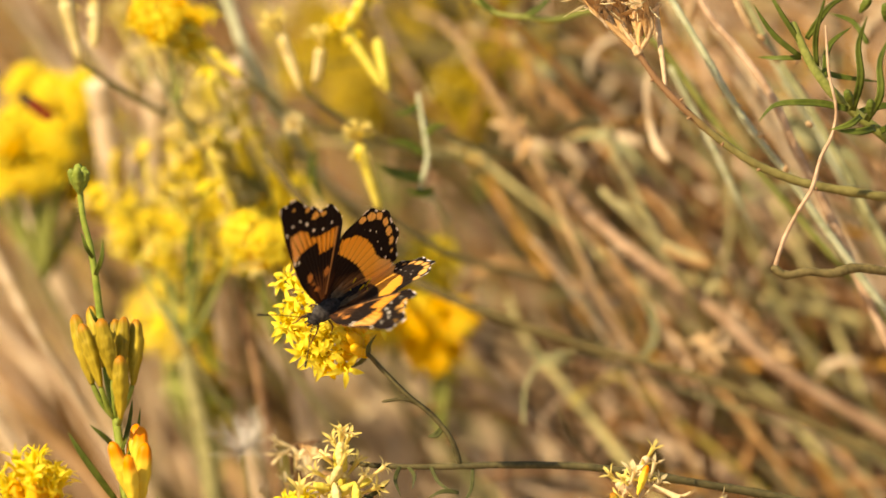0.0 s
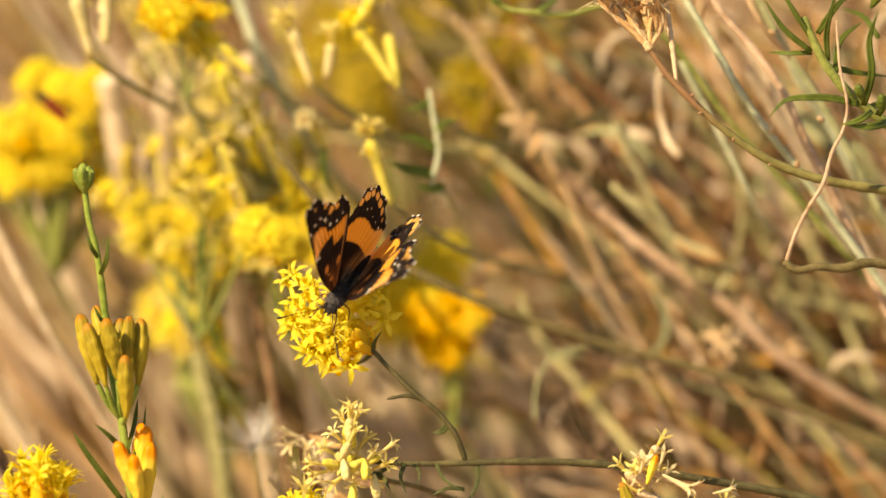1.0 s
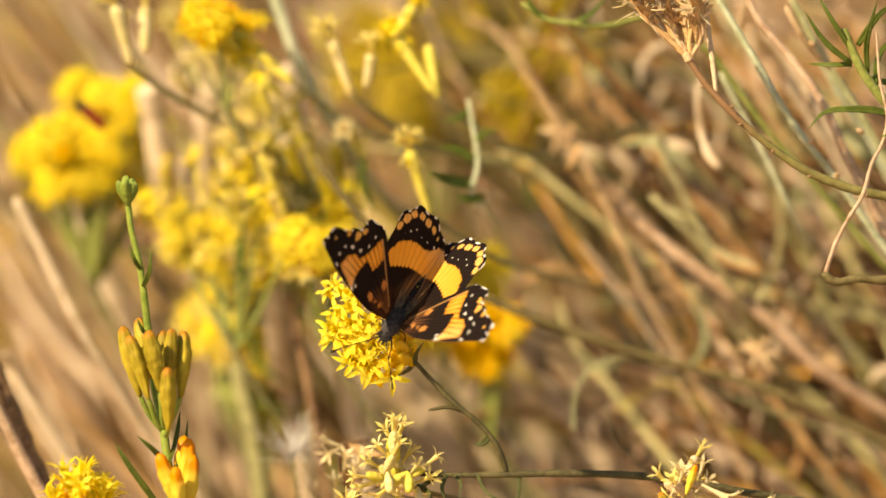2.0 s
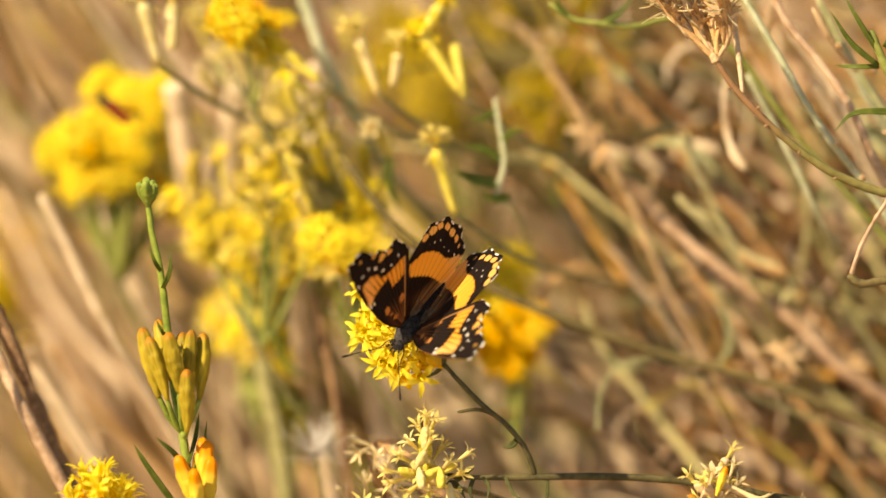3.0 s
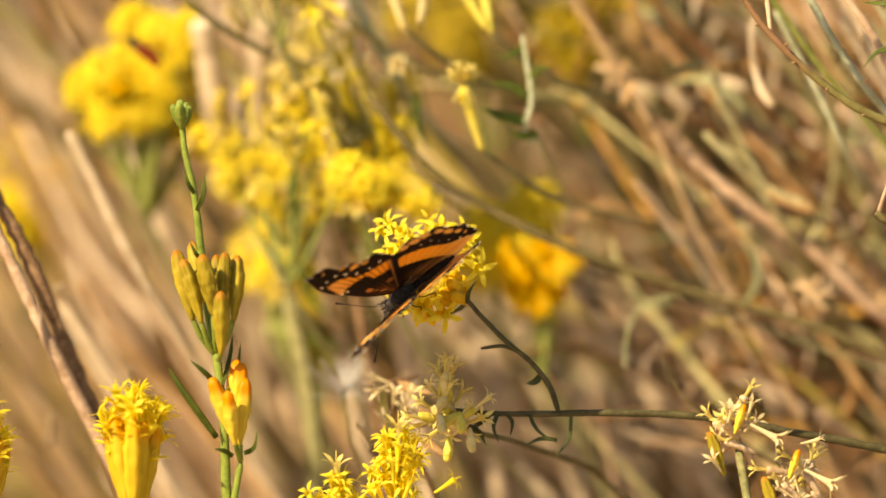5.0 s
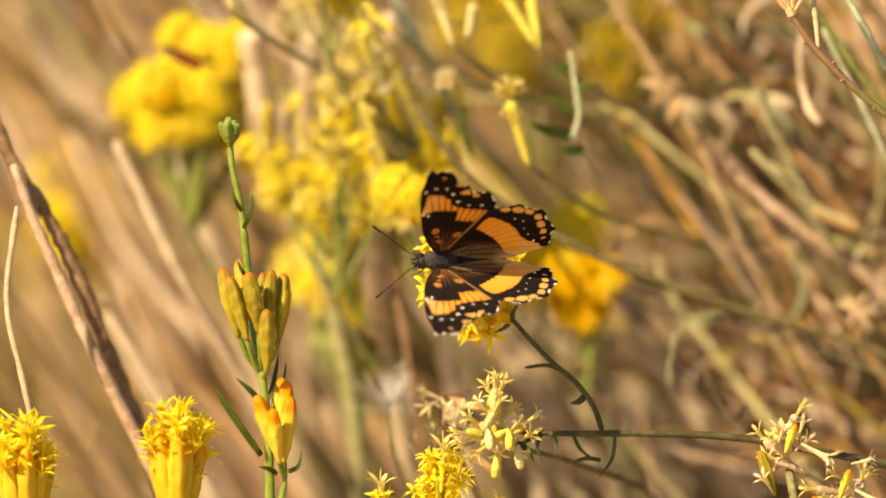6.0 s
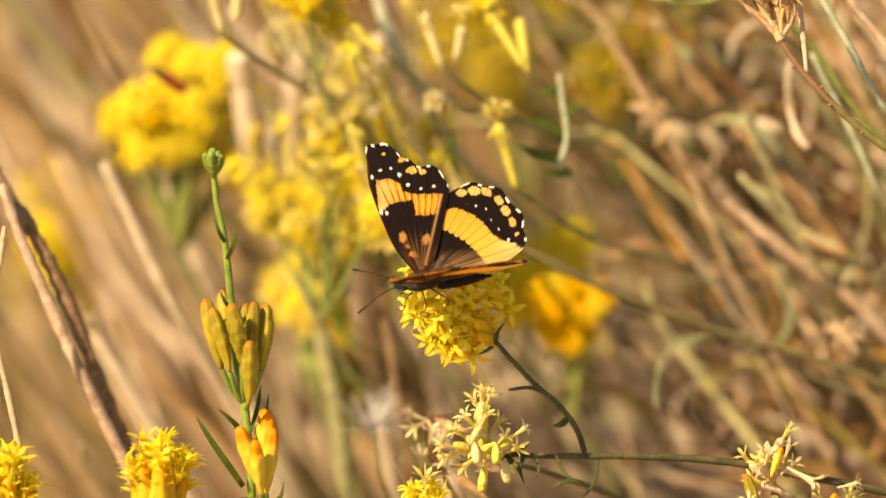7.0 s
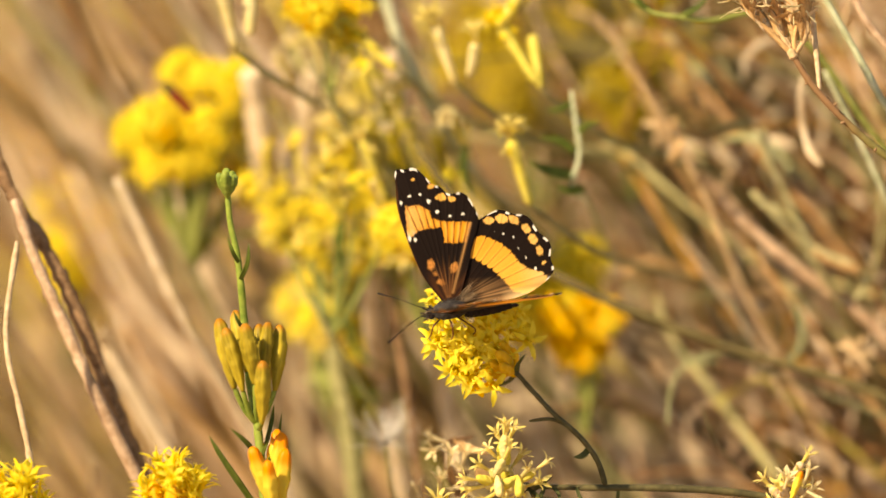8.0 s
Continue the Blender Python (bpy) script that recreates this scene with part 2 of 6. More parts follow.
def tube(pts, r0, r1=None, sides=7, steps=6, knots=0.0, rng=None, flat=1.0):
    """Vertices and faces of a tapering tube, with optional swellings, rounded off at both ends."""
    r1 = r0 if r1 is None else r1
    path = smooth_path(pts, steps)
    n = len(path)
    verts, faces = [], []
    side = None
    for i, p in enumerate(path):
        d = (path[min(i + 1, n - 1)] - path[max(i - 1, 0)]).normalized()
        if side is None:
            side = d.cross(Vector((0.3, 1, 0.2))).normalized()
        side = (side - d * side.dot(d)).normalized()
        other = d.cross(side)
        r = r0 + (r1 - r0) * i / (n - 1)
        if rng and knots:
            r *= 1 + knots * (rng.random() - 0.3)
        if i in (0, n - 1):
            r *= 0.55
        for k in range(sides):
            a = 2 * math.pi * k / sides
            verts.append(p + side * (r * math.cos(a)) + other * (r * flat * math.sin(a)))
    for i in range(n - 1):
        for k in range(sides):
            j = (k + 1) % sides
            faces.append((i * sides + k, i * sides + j, (i + 1) * sides + j, (i + 1) * sides + k))
    faces.append(tuple(range(sides - 1, -1, -1)))
    faces.append(tuple((n - 1) * sides + k for k in range(sides)))
    return verts, faces


def joined(pieces):
    verts, faces = [], []
    for v, f in pieces:
        o = len(verts)
        verts += [tuple(x) for x in v]
        faces += [tuple(i + o for i in q) for q in f]
    return verts, faces


def mesh(name, geometry, material):
    me = bpy.data.meshes.new(name)
    me.from_pydata([tuple(v) for v in geometry[0]], [], geometry[1])
    me.polygons.foreach_set("use_smooth", [True] * len(me.polygons))
    me.materials.append(material)
    me.update()
    return me


def part(name, data, parent, m=None, label=""):
    """Links mesh data as one part under a thing or a part."""
    ob = new(name, data)
    ob.parent = parent
    if m is not None:
        ob.matrix_local = m
    if label:
        ob["label"] = label
    return ob


def thing(name, at, label, category, group=""):
    ob = new(name)
    ob.empty_display_size = 0.01
    ob.location = at
    bpy.context.view_layer.update()
    return tagged(ob, label, category, group)


def local(pts, at):
    return [Vector(p) - at for p in pts]


def point_to(at, way, spin=0.0, scale=1.0):
    """A pose at a place with +z along way."""
    q = Vector(way).to_track_quat("Z", "Y").to_matrix().to_4x4()
    return Matrix.Translation(at) @ q @ Matrix.Rotation(spin, 4, "Z") @ Matrix.Scale(scale, 4)


# ---------------------------------------------------------------- small shapes
def floret_mesh(name, material, seed, tube_len=5.5, lobe=2.3, open_=1.0, wide=1.0):
    """A disc floret in metres, base at the origin: a tube that flares into five pointed lobes, with a style; one connected surface."""
    rng = random.Random(seed)
    mm = 0.001
    v, f = [], []
    rings = ((0.0, 0.32), (0.35, 0.42), (0.7, 0.6), (0.9, 0.8), (1.0, 1.0))
    for s, r in rings:
        for k in range(10):
            a = 2 * math.pi * (k + 0.5) / 10
            v.append((r * 0.8 * math.cos(a) * mm, r * 0.8 * math.sin(a) * mm, s * tube_len * mm))
    for i in range(len(rings) - 1):
        for k in range(10):
            j = (k + 1) % 10
            f.append((i * 10 + k, i * 10 + j, (i + 1) * 10 + j, (i + 1) * 10 + k))
    top = (len(rings) - 1) * 10
    for k in range(5):
        a = 2 * math.pi * (2 * k + 1) / 10 + rng.uniform(-0.08, 0.08)
        out = Vector((math.cos(a), math.sin(a), 0))
        across = Vector((-math.sin(a), math.cos(a), 0))
        ln = lobe * rng.uniform(0.85, 1.15)
        lift = rng.uniform(0.0, 0.45) + (1 - open_) * 1.6
        left, right = top + 2 * k, top + (2 * k + 1) % 10
        for s, w in ((0.3, 0.50 * wide), (0.55, 0.41 * wide), (0.8, 0.22 * wide), (1.0, 0.03)):
            mid = out * ((0.75 + ln * s) * mm) + Vector((0, 0, (tube_len + lift * ln * s - 0.5 * s * s * ln * open_) * mm))
            n = len(v)
            v += [tuple(mid - across * (w * mm) + Vector((0, 0, 0.12 * mm))), tuple(mid), tuple(mid + across * (w * mm) + Vector((0, 0, 0.12 * mm)))]
            if s == 0.3:
                f += [(left, right, n + 2, n + 1), (left, n + 1, n)]
            else:
                f += [(n - 3, n - 2, n + 1, n), (n - 2, n - 1, n + 2, n + 1)]
    base = len(v)
    a = rng.uniform(0, 6.28)
    tip = Vector((math.cos(a) * 0.7, math.sin(a) * 0.7, tube_len + rng.uniform(1.4, 2.8))) * mm
    sv, sf = tube([(0, 0, (tube_len - 0.8) * mm), Vector((0, 0, (tube_len + 1.0) * mm)), tip], 0.2 * mm, 0.11 * mm, 5, 2)
    v += [tuple(p) for p in sv]
    f += [tuple(q + base for q in g) for g in sf] + [(20, 21, base)]
    return mesh(name, (v, f), material)


def bud_mesh(name, material, seed, length=14.0, width=3.4):
    """A closed head: overlapping bracts round a tapering core, base at the origin."""
    rng = random.Random(seed)
    mm = 0.001
    rings, sides = 26, 20
    v, f = [], []
    lean = rng.uniform(-0.6, 0.6)
    for i in range(rings):
        s = i / (rings - 1)
        r = width / 2 * (0.30 + 0.74 * math.sin(min(1.0, s * 1.45) * math.pi * 0.5)) * (1 - 0.40 * max(0, s - 0.66) / 0.34)
        r *= (1 if s < 0.96 else 0.8 if s < 0.99 else 0.4)
        for k in range(sides):
            a = 2 * math.pi * k / sides
            scale = (s * 3.4 + 0.5 * (int(a * 5 / 6.2832 + 20) % 2)) % 1.0      # overlapping bracts: each swells, then steps in
            ridge = 1 + (0.17 * scale - 0.085) * (1 if s < 0.8 else 0.3) + 0.15 * abs(math.cos(2.5 * a)) - 0.08
            v.append(((r * ridge * math.cos(a) + lean * s * s) * mm, r * ridge * math.sin(a) * mm, s * length * mm))
    for i in range(rings - 1):
        for k in range(sides):
            j = (k + 1) % sides
            f.append((i * sides + k, i * sides + j, (i + 1) * sides + j, (i + 1) * sides + k))
    f.append(tuple(range(sides - 1, -1, -1)))
    f.append(tuple((rings - 1) * sides + k for k in range(sides)))
    return mesh(name, (v, f), material)


def leaf_geometry(pts, width, steps=5):
    """A narrow leaf: a flattened, keeled blade along a path, tapering to both ends."""
    path = smooth_path(pts, steps)
    n = len(path)
    v, f = [], []
    side = None
    for i, p in enumerate(path):
        d = (path[min(i + 1, n - 1)] - path[max(i - 1, 0)]).normalized()
        if side is None:
            side = d.cross(Vector((0.2, -1, 0.35))).normalized()
        side = (side - d * side.dot(d)).normalized()
        up = side.cross(d)
        s = i / (n - 1)
        w = width / 2 * (0.55 + 0.45 * math.sin(math.pi * min(1, s + 0.2))) * (1 if s < 0.75 else max(0.12, 1 - ((s - 0.75) / 0.25) ** 1.6))
        for e, h in ((-1, 0.35), (-0.4, 0.1), (0, 0.0), (0.4, 0.1), (1, 0.35), (0.5, -0.12), (0, -0.3), (-0.5, -0.12)):
            v.append(p + side * (e * w) + up * (h * w))
    for i in range(n - 1):
        for k in range(8):
            j = (k + 1) % 8
            f.append((i * 8 + k, i * 8 + j, (i + 1) * 8 + j, (i + 1) * 8 + k))
    f.append(tuple(range(7, -1, -1)))
    f.append(tuple((n - 1) * 8 + k for k in range(8)))
    return v, f


FLORETS = [floret_mesh("floret", PETAL, s, 5.0 + 0.4 * s, 2.1 + 0.1 * (s % 3)) for s in range(5)]
FLORETS_LEMON = [floret_mesh("floret", PETAL_LEMON, s, 5.0 + 0.4 * s, 2.2 + 0.1 * (s % 3), 1.0, 1.15) for s in range(5)]
FLORETS_STAR = [floret_mesh("floret", PETAL_LEMON, 10 + s, 5.0, 2.0 + 0.25 * (s % 3), 0.95, 0.84) for s in range(5)]
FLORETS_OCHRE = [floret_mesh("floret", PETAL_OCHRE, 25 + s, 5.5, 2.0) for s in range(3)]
FLORETS_DEEP = [floret_mesh("floret", PETAL_DEEP, 20 + s, 5.5, 2.0, 1.0, 1.2) for s in range(3)]
FLORETS_PALE = [floret_mesh("floret", PETAL_PALE, 40 + s, 6.0, 2.2, 0.6) for s in range(4)]
CUPS = [bud_mesh("involucre", BRACT, 60 + s, 7.0, 2.3) for s in range(3)]
BUDS = [bud_mesh("bud", BUD, 70 + s, 14.0, 3.3 + 0.25 * (s % 3)) for s in range(4)]
BUDS_ORANGE = [bud_mesh("bud", BUD_ORANGE, 80 + s, 13.0, 3.2) for s in range(3)]


def corymb(owner, centre, up, radius, heads, florets, kinds, seed, drop=0.25, squash=1.0, scale=1.0, stalks=True):
    """Heads of florets that spread as a dome round a centre: cups and florets are parts of the owner."""
    rng = random.Random(seed)
    up = Vector(up).normalized()
    base = centre - up * (radius * 0.9)
    at = owner.matrix_world.translation
    n = 0
    for h in range(heads):
        for _ in range(60):
            w = Vector((rng.gauss(0, 1), rng.gauss(0, 1), rng.gauss(0, 1))).normalized()
            if w.dot(up) > -drop:
                break
        w = (w + up * 0.35).normalized()
        w.z *= squash
        tip = centre + w * radius * rng.uniform(0.45, 0.8)
        way = (tip - base).normalized()
        if stalks:
            part("involucre", CUPS[h % 3], owner, point_to(tip - way * 0.009 * scale - at, way, rng.random() * 6, 0.8 * scale))
        for k in range(florets):
            tilt = Vector((rng.gauss(0, 1), rng.gauss(0, 1), rng.gauss(0, 1))) * 0.38
            d = (way + tilt).normalized()
            p = tip - way * (0.0035 * scale) + d * rng.uniform(-0.001, 0.002) * scale
            part("floret", kinds[n % len(kinds)], owner, point_to(p - at, d, rng.random() * 6, scale * rng.uniform(0.85, 1.1)))
            n += 1


# ---------------------------------------------------------------- ground
def build_ground():
    """One sheet to the horizon, finer and gently uneven near the shrub."""
    xs = [-400, -60, -12, -4] + [-2 + 0.1 * i for i in range(41)] + [4, 12, 60, 400]
    ys = [-400, -60, -12, -4] + [-2 + 0.12 * i for i in range(61)] + [8, 14, 30, 90, 400]
    v = [(x, y, 0.02 * noise.noise(Vector((x * 2, y * 2, 0))) if abs(x) < 3 and -3 < y < 6 else 0.0) for y in ys for x in xs]
    w = len(xs)
    f = [(j * w + i, j * w + i + 1, (j + 1) * w + i + 1, (j + 1) * w + i) for j in range(len(ys) - 1) for i in range(w - 1)]
    tagged(new("ground", mesh("ground", (v, f), DIRT)), "dry tan earth under the shrubs", "ground", kind="structure")


build_ground()


def to_earth(path):
    """Leads a path on along its own direction, bending gently down into the earth."""
    end = path[-1]
    d = (end - path[-2]).normalized()
    d.z = min(d.z, 0.1)
    p1 = end + d * 0.07
    d2 = (d + Vector((0, 0.05, -0.45))).normalized()
    p2 = p1 + d2 * 0.10
    d3 = (d2 + Vector((0, 0.1, -0.7))).normalized()
    foot = p2 + d3 * ((p2.z + 0.01) / -d3.z)
    return path + [p1, p2, p2.lerp(foot, 0.5), foot]


def clump(name, label, category, at):
    return thing(name, Vector(at), label, category)


def scatter_stems(owner, material, seed, count, u, v, c, slope, length, radius, sides=6, twigs=2, bow=0.14):
    """Stems through a box of the plan, each leading on down to the earth; parts of the owner."""
    rng = random.Random(seed)
    at = owner.location.copy()
    for _ in range(count):
        cc = c[0] + (c[1] - c[0]) * rng.random() ** 1.3
        p = P(rng.uniform(*u), rng.uniform(*v), cc)
        a = math.radians(max(20, rng.gauss(slope[0], slope[1])))
        d = Vector((math.cos(a), rng.uniform(-0.2, 0.2), -math.sin(a)))
        ln = rng.uniform(*length)
        bend = Vector((rng.gauss(0, 1), rng.gauss(0, 0.6), rng.gauss(0, 1))) * ln * bow
        r = rng.uniform(*radius)
        path = to_earth([p - d * ln * 0.5, p - d * ln * 0.2 + bend * 0.7, p + bend, p + d * ln * 0.5])
        s = part("stem", mesh("stem", tube(local(path, at), r * 0.5, r * 1.3, sides, 4, 0.25, rng), material), owner)
        for _ in range(twigs if rng.random() < 0.6 else 0):
            b = d * -0.6 + Vector((rng.gauss(0, 0.8), rng.gauss(0, 0.5), rng.gauss(0.3, 0.8)))
            q = (p - d * ln * 0.2 + bend * 0.7).lerp(p + bend, rng.random())
            k = rng.uniform(0.006, 0.014)
            curl = Vector((rng.gauss(0, 1), rng.gauss(0, 0.5), rng.gauss(0, 1))) * k * 0.8
            part("twig", mesh("twig", tube(local([q, q + b * k, q + b * k * 1.8 + curl * 0.5, q + b * k * 2.2 + curl * 1.6], at), r * 0.55, r * 0.3, 5, 3, 0.4, rng), material), s)


def far_shrub(name, label, material, seed, count, x, y, height, radius):
    rng = random.Random(seed)
    pieces = []
    for _ in range(count):
        foot = Vector((rng.uniform(*x), rng.uniform(*y), -0.01))
        h = rng.uniform(*height)
        lean = Vector((rng.gauss(-0.25, 0.3), rng.gauss(0, 0.25), 1.0)) * h
        r = rng.uniform(*radius)
        pieces.append(tube([foot, foot + lean * 0.5 + Vector((rng.gauss(0, 0.02), 0, 0)), foot + lean], r, r * 0.4, 4, 3))
    return tagged(new(name, mesh(name, joined(pieces), material)), label, "dry brush", kind="stuff")


SHRUB = clump("rabbitbrush_shrub", "tangled rabbitbrush shrub of olive, brown and tan stems", "shrub", (0.42, 0.25, 0))
GRASS = clump("dry_grass_clump", "leaning dry grass in straw and brown", "dry grass", (0.05, 0.3, 0))
scatter_stems(SHRUB, SHRUB_MIX, 1, 105, (1120, 1950), (-220, 1150), (112, 190), (42, 16), (0.03, 0.09), (0.0004, 0.0011), twigs=2)
scatter_stems(SHRUB, SHRUB_MIX, 2, 140, (700, 2000), (-220, 1150), (240, 480), (42, 13), (0.04, 0.12), (0.0010, 0.0028), twigs=1)
scatter_stems(SHRUB, SHRUB_MIX, 3, 60, (900, 1950), (-200, 1050), (95, 140), (48, 17), (0.006, 0.022), (0.0004, 0.0010), twigs=3)
scatter_stems(GRASS, GRASS_MIX, 4, 44, (-320, 470), (-150, 1150), (150, 260), (58, 9), (0.03, 0.12), (0.0006, 0.0017), twigs=0, bow=0.05)
scatter_stems(GRASS, GRASS_MIX, 5, 60, (-340, 560), (-150, 1150), (240, 500), (58, 10), (0.04, 0.14), (0.0011, 0.0030), twigs=0, bow=0.05)
far_shrub("dry_brush", "dense straw-coloured dry brush behind the shrub", STRAW_MIX, 7, 800, (-0.6, 0.35), (0.5, 1.9), (0.25, 0.75), (0.0015, 0.0045))
far_shrub("dry_brush", "brown and tan dry brush behind the shrub", BRUSH_MIX, 8, 900, (-0.2, 0.7), (0.5, 1.9), (0.25, 0.75), (0.0015, 0.0045))
# Brush coloured dark throughout: its colour gives the shade of gaps between stems.
far_shrub("dry_brush", "brush farther back, dark brown in place of shaded gaps", STEM_DARK, 14, 400, (-0.1, 1.0), (1.5, 2.6), (0.45, 0.85), (0.0015, 0.004))
# Dark stems added high up behind the shrub; their colour supplies the shade there.
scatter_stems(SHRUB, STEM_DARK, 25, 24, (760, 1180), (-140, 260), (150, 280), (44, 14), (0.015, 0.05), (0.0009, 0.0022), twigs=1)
scatter_stems(SHRUB, STEM_CREAM, 23, 60, (720, 1240), (600, 1100), (230, 420), (56, 12), (0.03, 0.07), (0.0014, 0.0034), twigs=0)
scatter_stems(SHRUB, STEM_CREAM, 29, 40, (794, 1163), (721, 1013), (125, 210), (58, 14), (0.02, 0.05), (0.0010, 0.0026), twigs=0)
far_shrub("dry_brush", "pale straw low behind the shrub", STEM_CREAM, 19, 420, (-0.10, 0.20), (0.45, 1.0), (0.28, 0.45), (0.0016, 0.0045))


# ---------------------------------------------------------------- single stems that can be told apart
def stem(name, label, material, pts, r0, r1, owner=None, seed=0, knots=0.2, leaves=(), rooted=True):
    """A stem of the shrub or the grass through plan points (u, v, c), thin end first; its leaves are sub-parts."""
    owner = owner or SHRUB
    rng = random.Random(seed)
    at = owner.location.copy()
    path = [P(*p) for p in pts]
    if rooted:
        path = to_earth(path)
    ob = part("stem", mesh("stem", tube(local(path, at), r0, r1, 9, 7, knots, rng), material), owner, label=label)
    for lp, w in leaves:
        part("leaf", mesh("leaf", leaf_geometry(local([P(*p) for p in lp], at), w), LEAF), ob)
    return ob


def curled_leaves(material, seed, count, u, v, c, label):
    """Short dry leaves that hang curled in the shrub, each on a twig of its own."""
    rng = random.Random(seed)
    at = SHRUB.location.copy()
    for _ in range(count):
        p = P(rng.uniform(*u), rng.uniform(*v), rng.uniform(*c))
        k = rng.uniform(0.004, 0.0085)
        a = rng.gauss(2.2, 0.9)
        d = Vector((math.cos(a), rng.gauss(0, 0.4), math.sin(a)))
        side = Vector((-d.z, rng.gauss(0, 0.5), d.x)) * rng.choice((-1, 1))
        root = [p + Vector((0.03, 0.02, -0.025)), p + Vector((0.012, 0.006, -0.012)), p]
        twig = part("twig", mesh("twig", tube(local(to_earth(root[::-1])[::-1], at), 0.0007, 0.0003, 5, 4), STEM_BROWN), SHRUB)
        part("leaf", mesh("leaf", leaf_geometry(local([p, p + d * k, p + d * k * 1.7 + side * k * 0.5, p + d * k * 1.9 + side * k * 1.2], at), rng.uniform(0.0011, 0.0022)), material), twig, label=label)


curled_leaves(LEAF_PALE, 51, 22, (1120, 1750), (-60, 640), (80, 150), "pale grey-green curled leaf")
curled_leaves(STEM_CREAM, 52, 24, (1120, 1750), (-60, 760), (85, 150), "curled dry straw leaf")
FOOT_R = Vector((0.42, 0.12, -0.01))
stem("shrub_stem", "long dark olive shrub stem running slantwise", STEM_DARK, [(595, 240, 60), (700, 370, 60), (905, 495, 62), (1160, 590, 65), (1400, 660, 68), (1600, 750, 70)], 0.0007, 0.0011, SHRUB, 11, 0.3)
stem("shrub_stem", "grey-green shrub stem arching through blossoms", STEM_SAGE, [(470, -200, 75), (505, -110, 75), (530, -40, 75), (565, 60, 75), (610, 150, 78), (680, 260, 86), (770, 350, 130), (850, 450, 220), (920, 580, 320), (980, 760, 420)], 0.0011, 0.0010, SHRUB, 12, 0.3)
stem("shrub_stem", "thick pinkish brown woody shrub stem", STEM_PINK, [(1130, 330, 84), (1165, 356, 84), (1245, 422, 84), (1325, 481, 85), (1405, 540, 86), (1475, 610, 88), (1560, 670, 92), (1750, 780, 100)], 0.0009, 0.0013, SHRUB, 13)
stem("dry_twig", "pale tan dry twig with broken tip", STEM_TAN, [(915, 10, 70), (985, 110, 70), (1030, 185, 72), (1060, 235, 75), (1110, 320, 77), (1150, 420, 80), (1300, 700, 90)], 0.0003, 0.0007, SHRUB, 14, 0.5)

stem("stem", "orange-tan knotty twig", STEM_ORANGE, [(1059, 182, 71), (1043, 212, 74), (1062, 239, 76), (1092, 277, 78), (1120, 318, 80), (1141, 346, 83), (1189, 408, 85)], 0.00030, 0.00060, SHRUB, 201, 0.5)
stem("stem", "short orange-tan fork of a twig", STEM_ORANGE, [(1045, 267, 71), (1058, 245, 71), (1070, 223, 72)], 0.00028, 0.00055, SHRUB, 202, 0.3, rooted=False)
stem("stem", "broad pale green stem", STEM_PALE, [(1033, -3, 106), (1077, 29, 108), (1132, 88, 112), (1161, 130, 114), (1179, 178, 117), (1220, 279, 120)], 0.0006, 0.0009, SHRUB, 203, 0.25)
stem("stem", "pale pinkish dead stem", STEM_CREAM, [(1132, 48, 121), (1172, 80, 124), (1232, 114, 128), (1281, 144, 131), (1361, 210, 135)], 0.00054, 0.00108, SHRUB, 204, 0.25)
stem("stem", "pale green leaf bud", STEM_PALE, [(1211, 200, 85), (1216, 230, 85), (1224, 267, 86)], 0.00050, 0.00100, SHRUB, 205, 0.15, rooted=False)
stem("stem", "pale green stem in the tangle", STEM_PALE, [(1236, 209, 103), (1260, 241, 107), (1295, 291, 110), (1330, 360, 114), (1369, 450, 117)], 0.00044, 0.00088, SHRUB, 206, 0.25)
stem("stem", "pale green stub", STEM_PALE, [(1105, 297, 97), (1118, 328, 103), (1129, 376, 110)], 0.00036, 0.00072, SHRUB, 207, 0.2)
stem("stem", "tan upright stub", STEM_TAN, [(1152, 278, 97), (1145, 313, 97), (1134, 343, 98)], 0.00036, 0.00072, SHRUB, 208, 0.3, rooted=False)
stem("stem", "upright pale green stem", STEM_PALE, [(1416, 220, 72), (1422, 280, 80), (1427, 350, 88), (1419, 420, 96), (1401, 480, 104)], 0.0006, 0.0009, SHRUB, 209, 0.3, rooted=False)
stem("stem", "pale green leaf running sideways", STEM_PALE, [(1455, 333, 63), (1490, 319, 68), (1530, 317, 72), (1570, 334, 77)], 0.00030, 0.00060, SHRUB, 210, 0.1)
stem("stem", "olive stem deep in the shrub", STEM_OLIVE, [(1262, 94, 86), (1311, 151, 90), (1363, 225, 93), (1405, 310, 97), (1459, 421, 100)], 0.00040, 0.00080, SHRUB, 211, 0.25)
stem("stem", "pale pink broad stem", STEM_CREAM, [(1432, 110, 67), (1476, 181, 70), (1531, 266, 74), (1570, 332, 77), (1629, 432, 80)], 0.00052, 0.00104, SHRUB, 212, 0.25)
stem("stem", "green stem with a yellow tip", STEM_OLIVE, [(1451, -10, 51), (1483, 51, 54), (1527, 126, 57), (1572, 197, 61), (1631, 312, 64)], 0.00032, 0.00064, SHRUB, 213, 0.35)
stem("stem", "pinkish stem behind the green shoot", STEM_PINK, [(1572, 161, 71), (1601, 242, 75), (1631, 312, 78), (1670, 403, 82), (1697, 463, 85)], 0.00044, 0.00088, SHRUB, 214, 0.25)
stem("stem", "short tan stub", STEM_TAN, [(1361, -31, 57), (1355, -1, 57), (1347, 27, 57)], 0.00030, 0.00060, SHRUB, 215, 0.2, rooted=False)
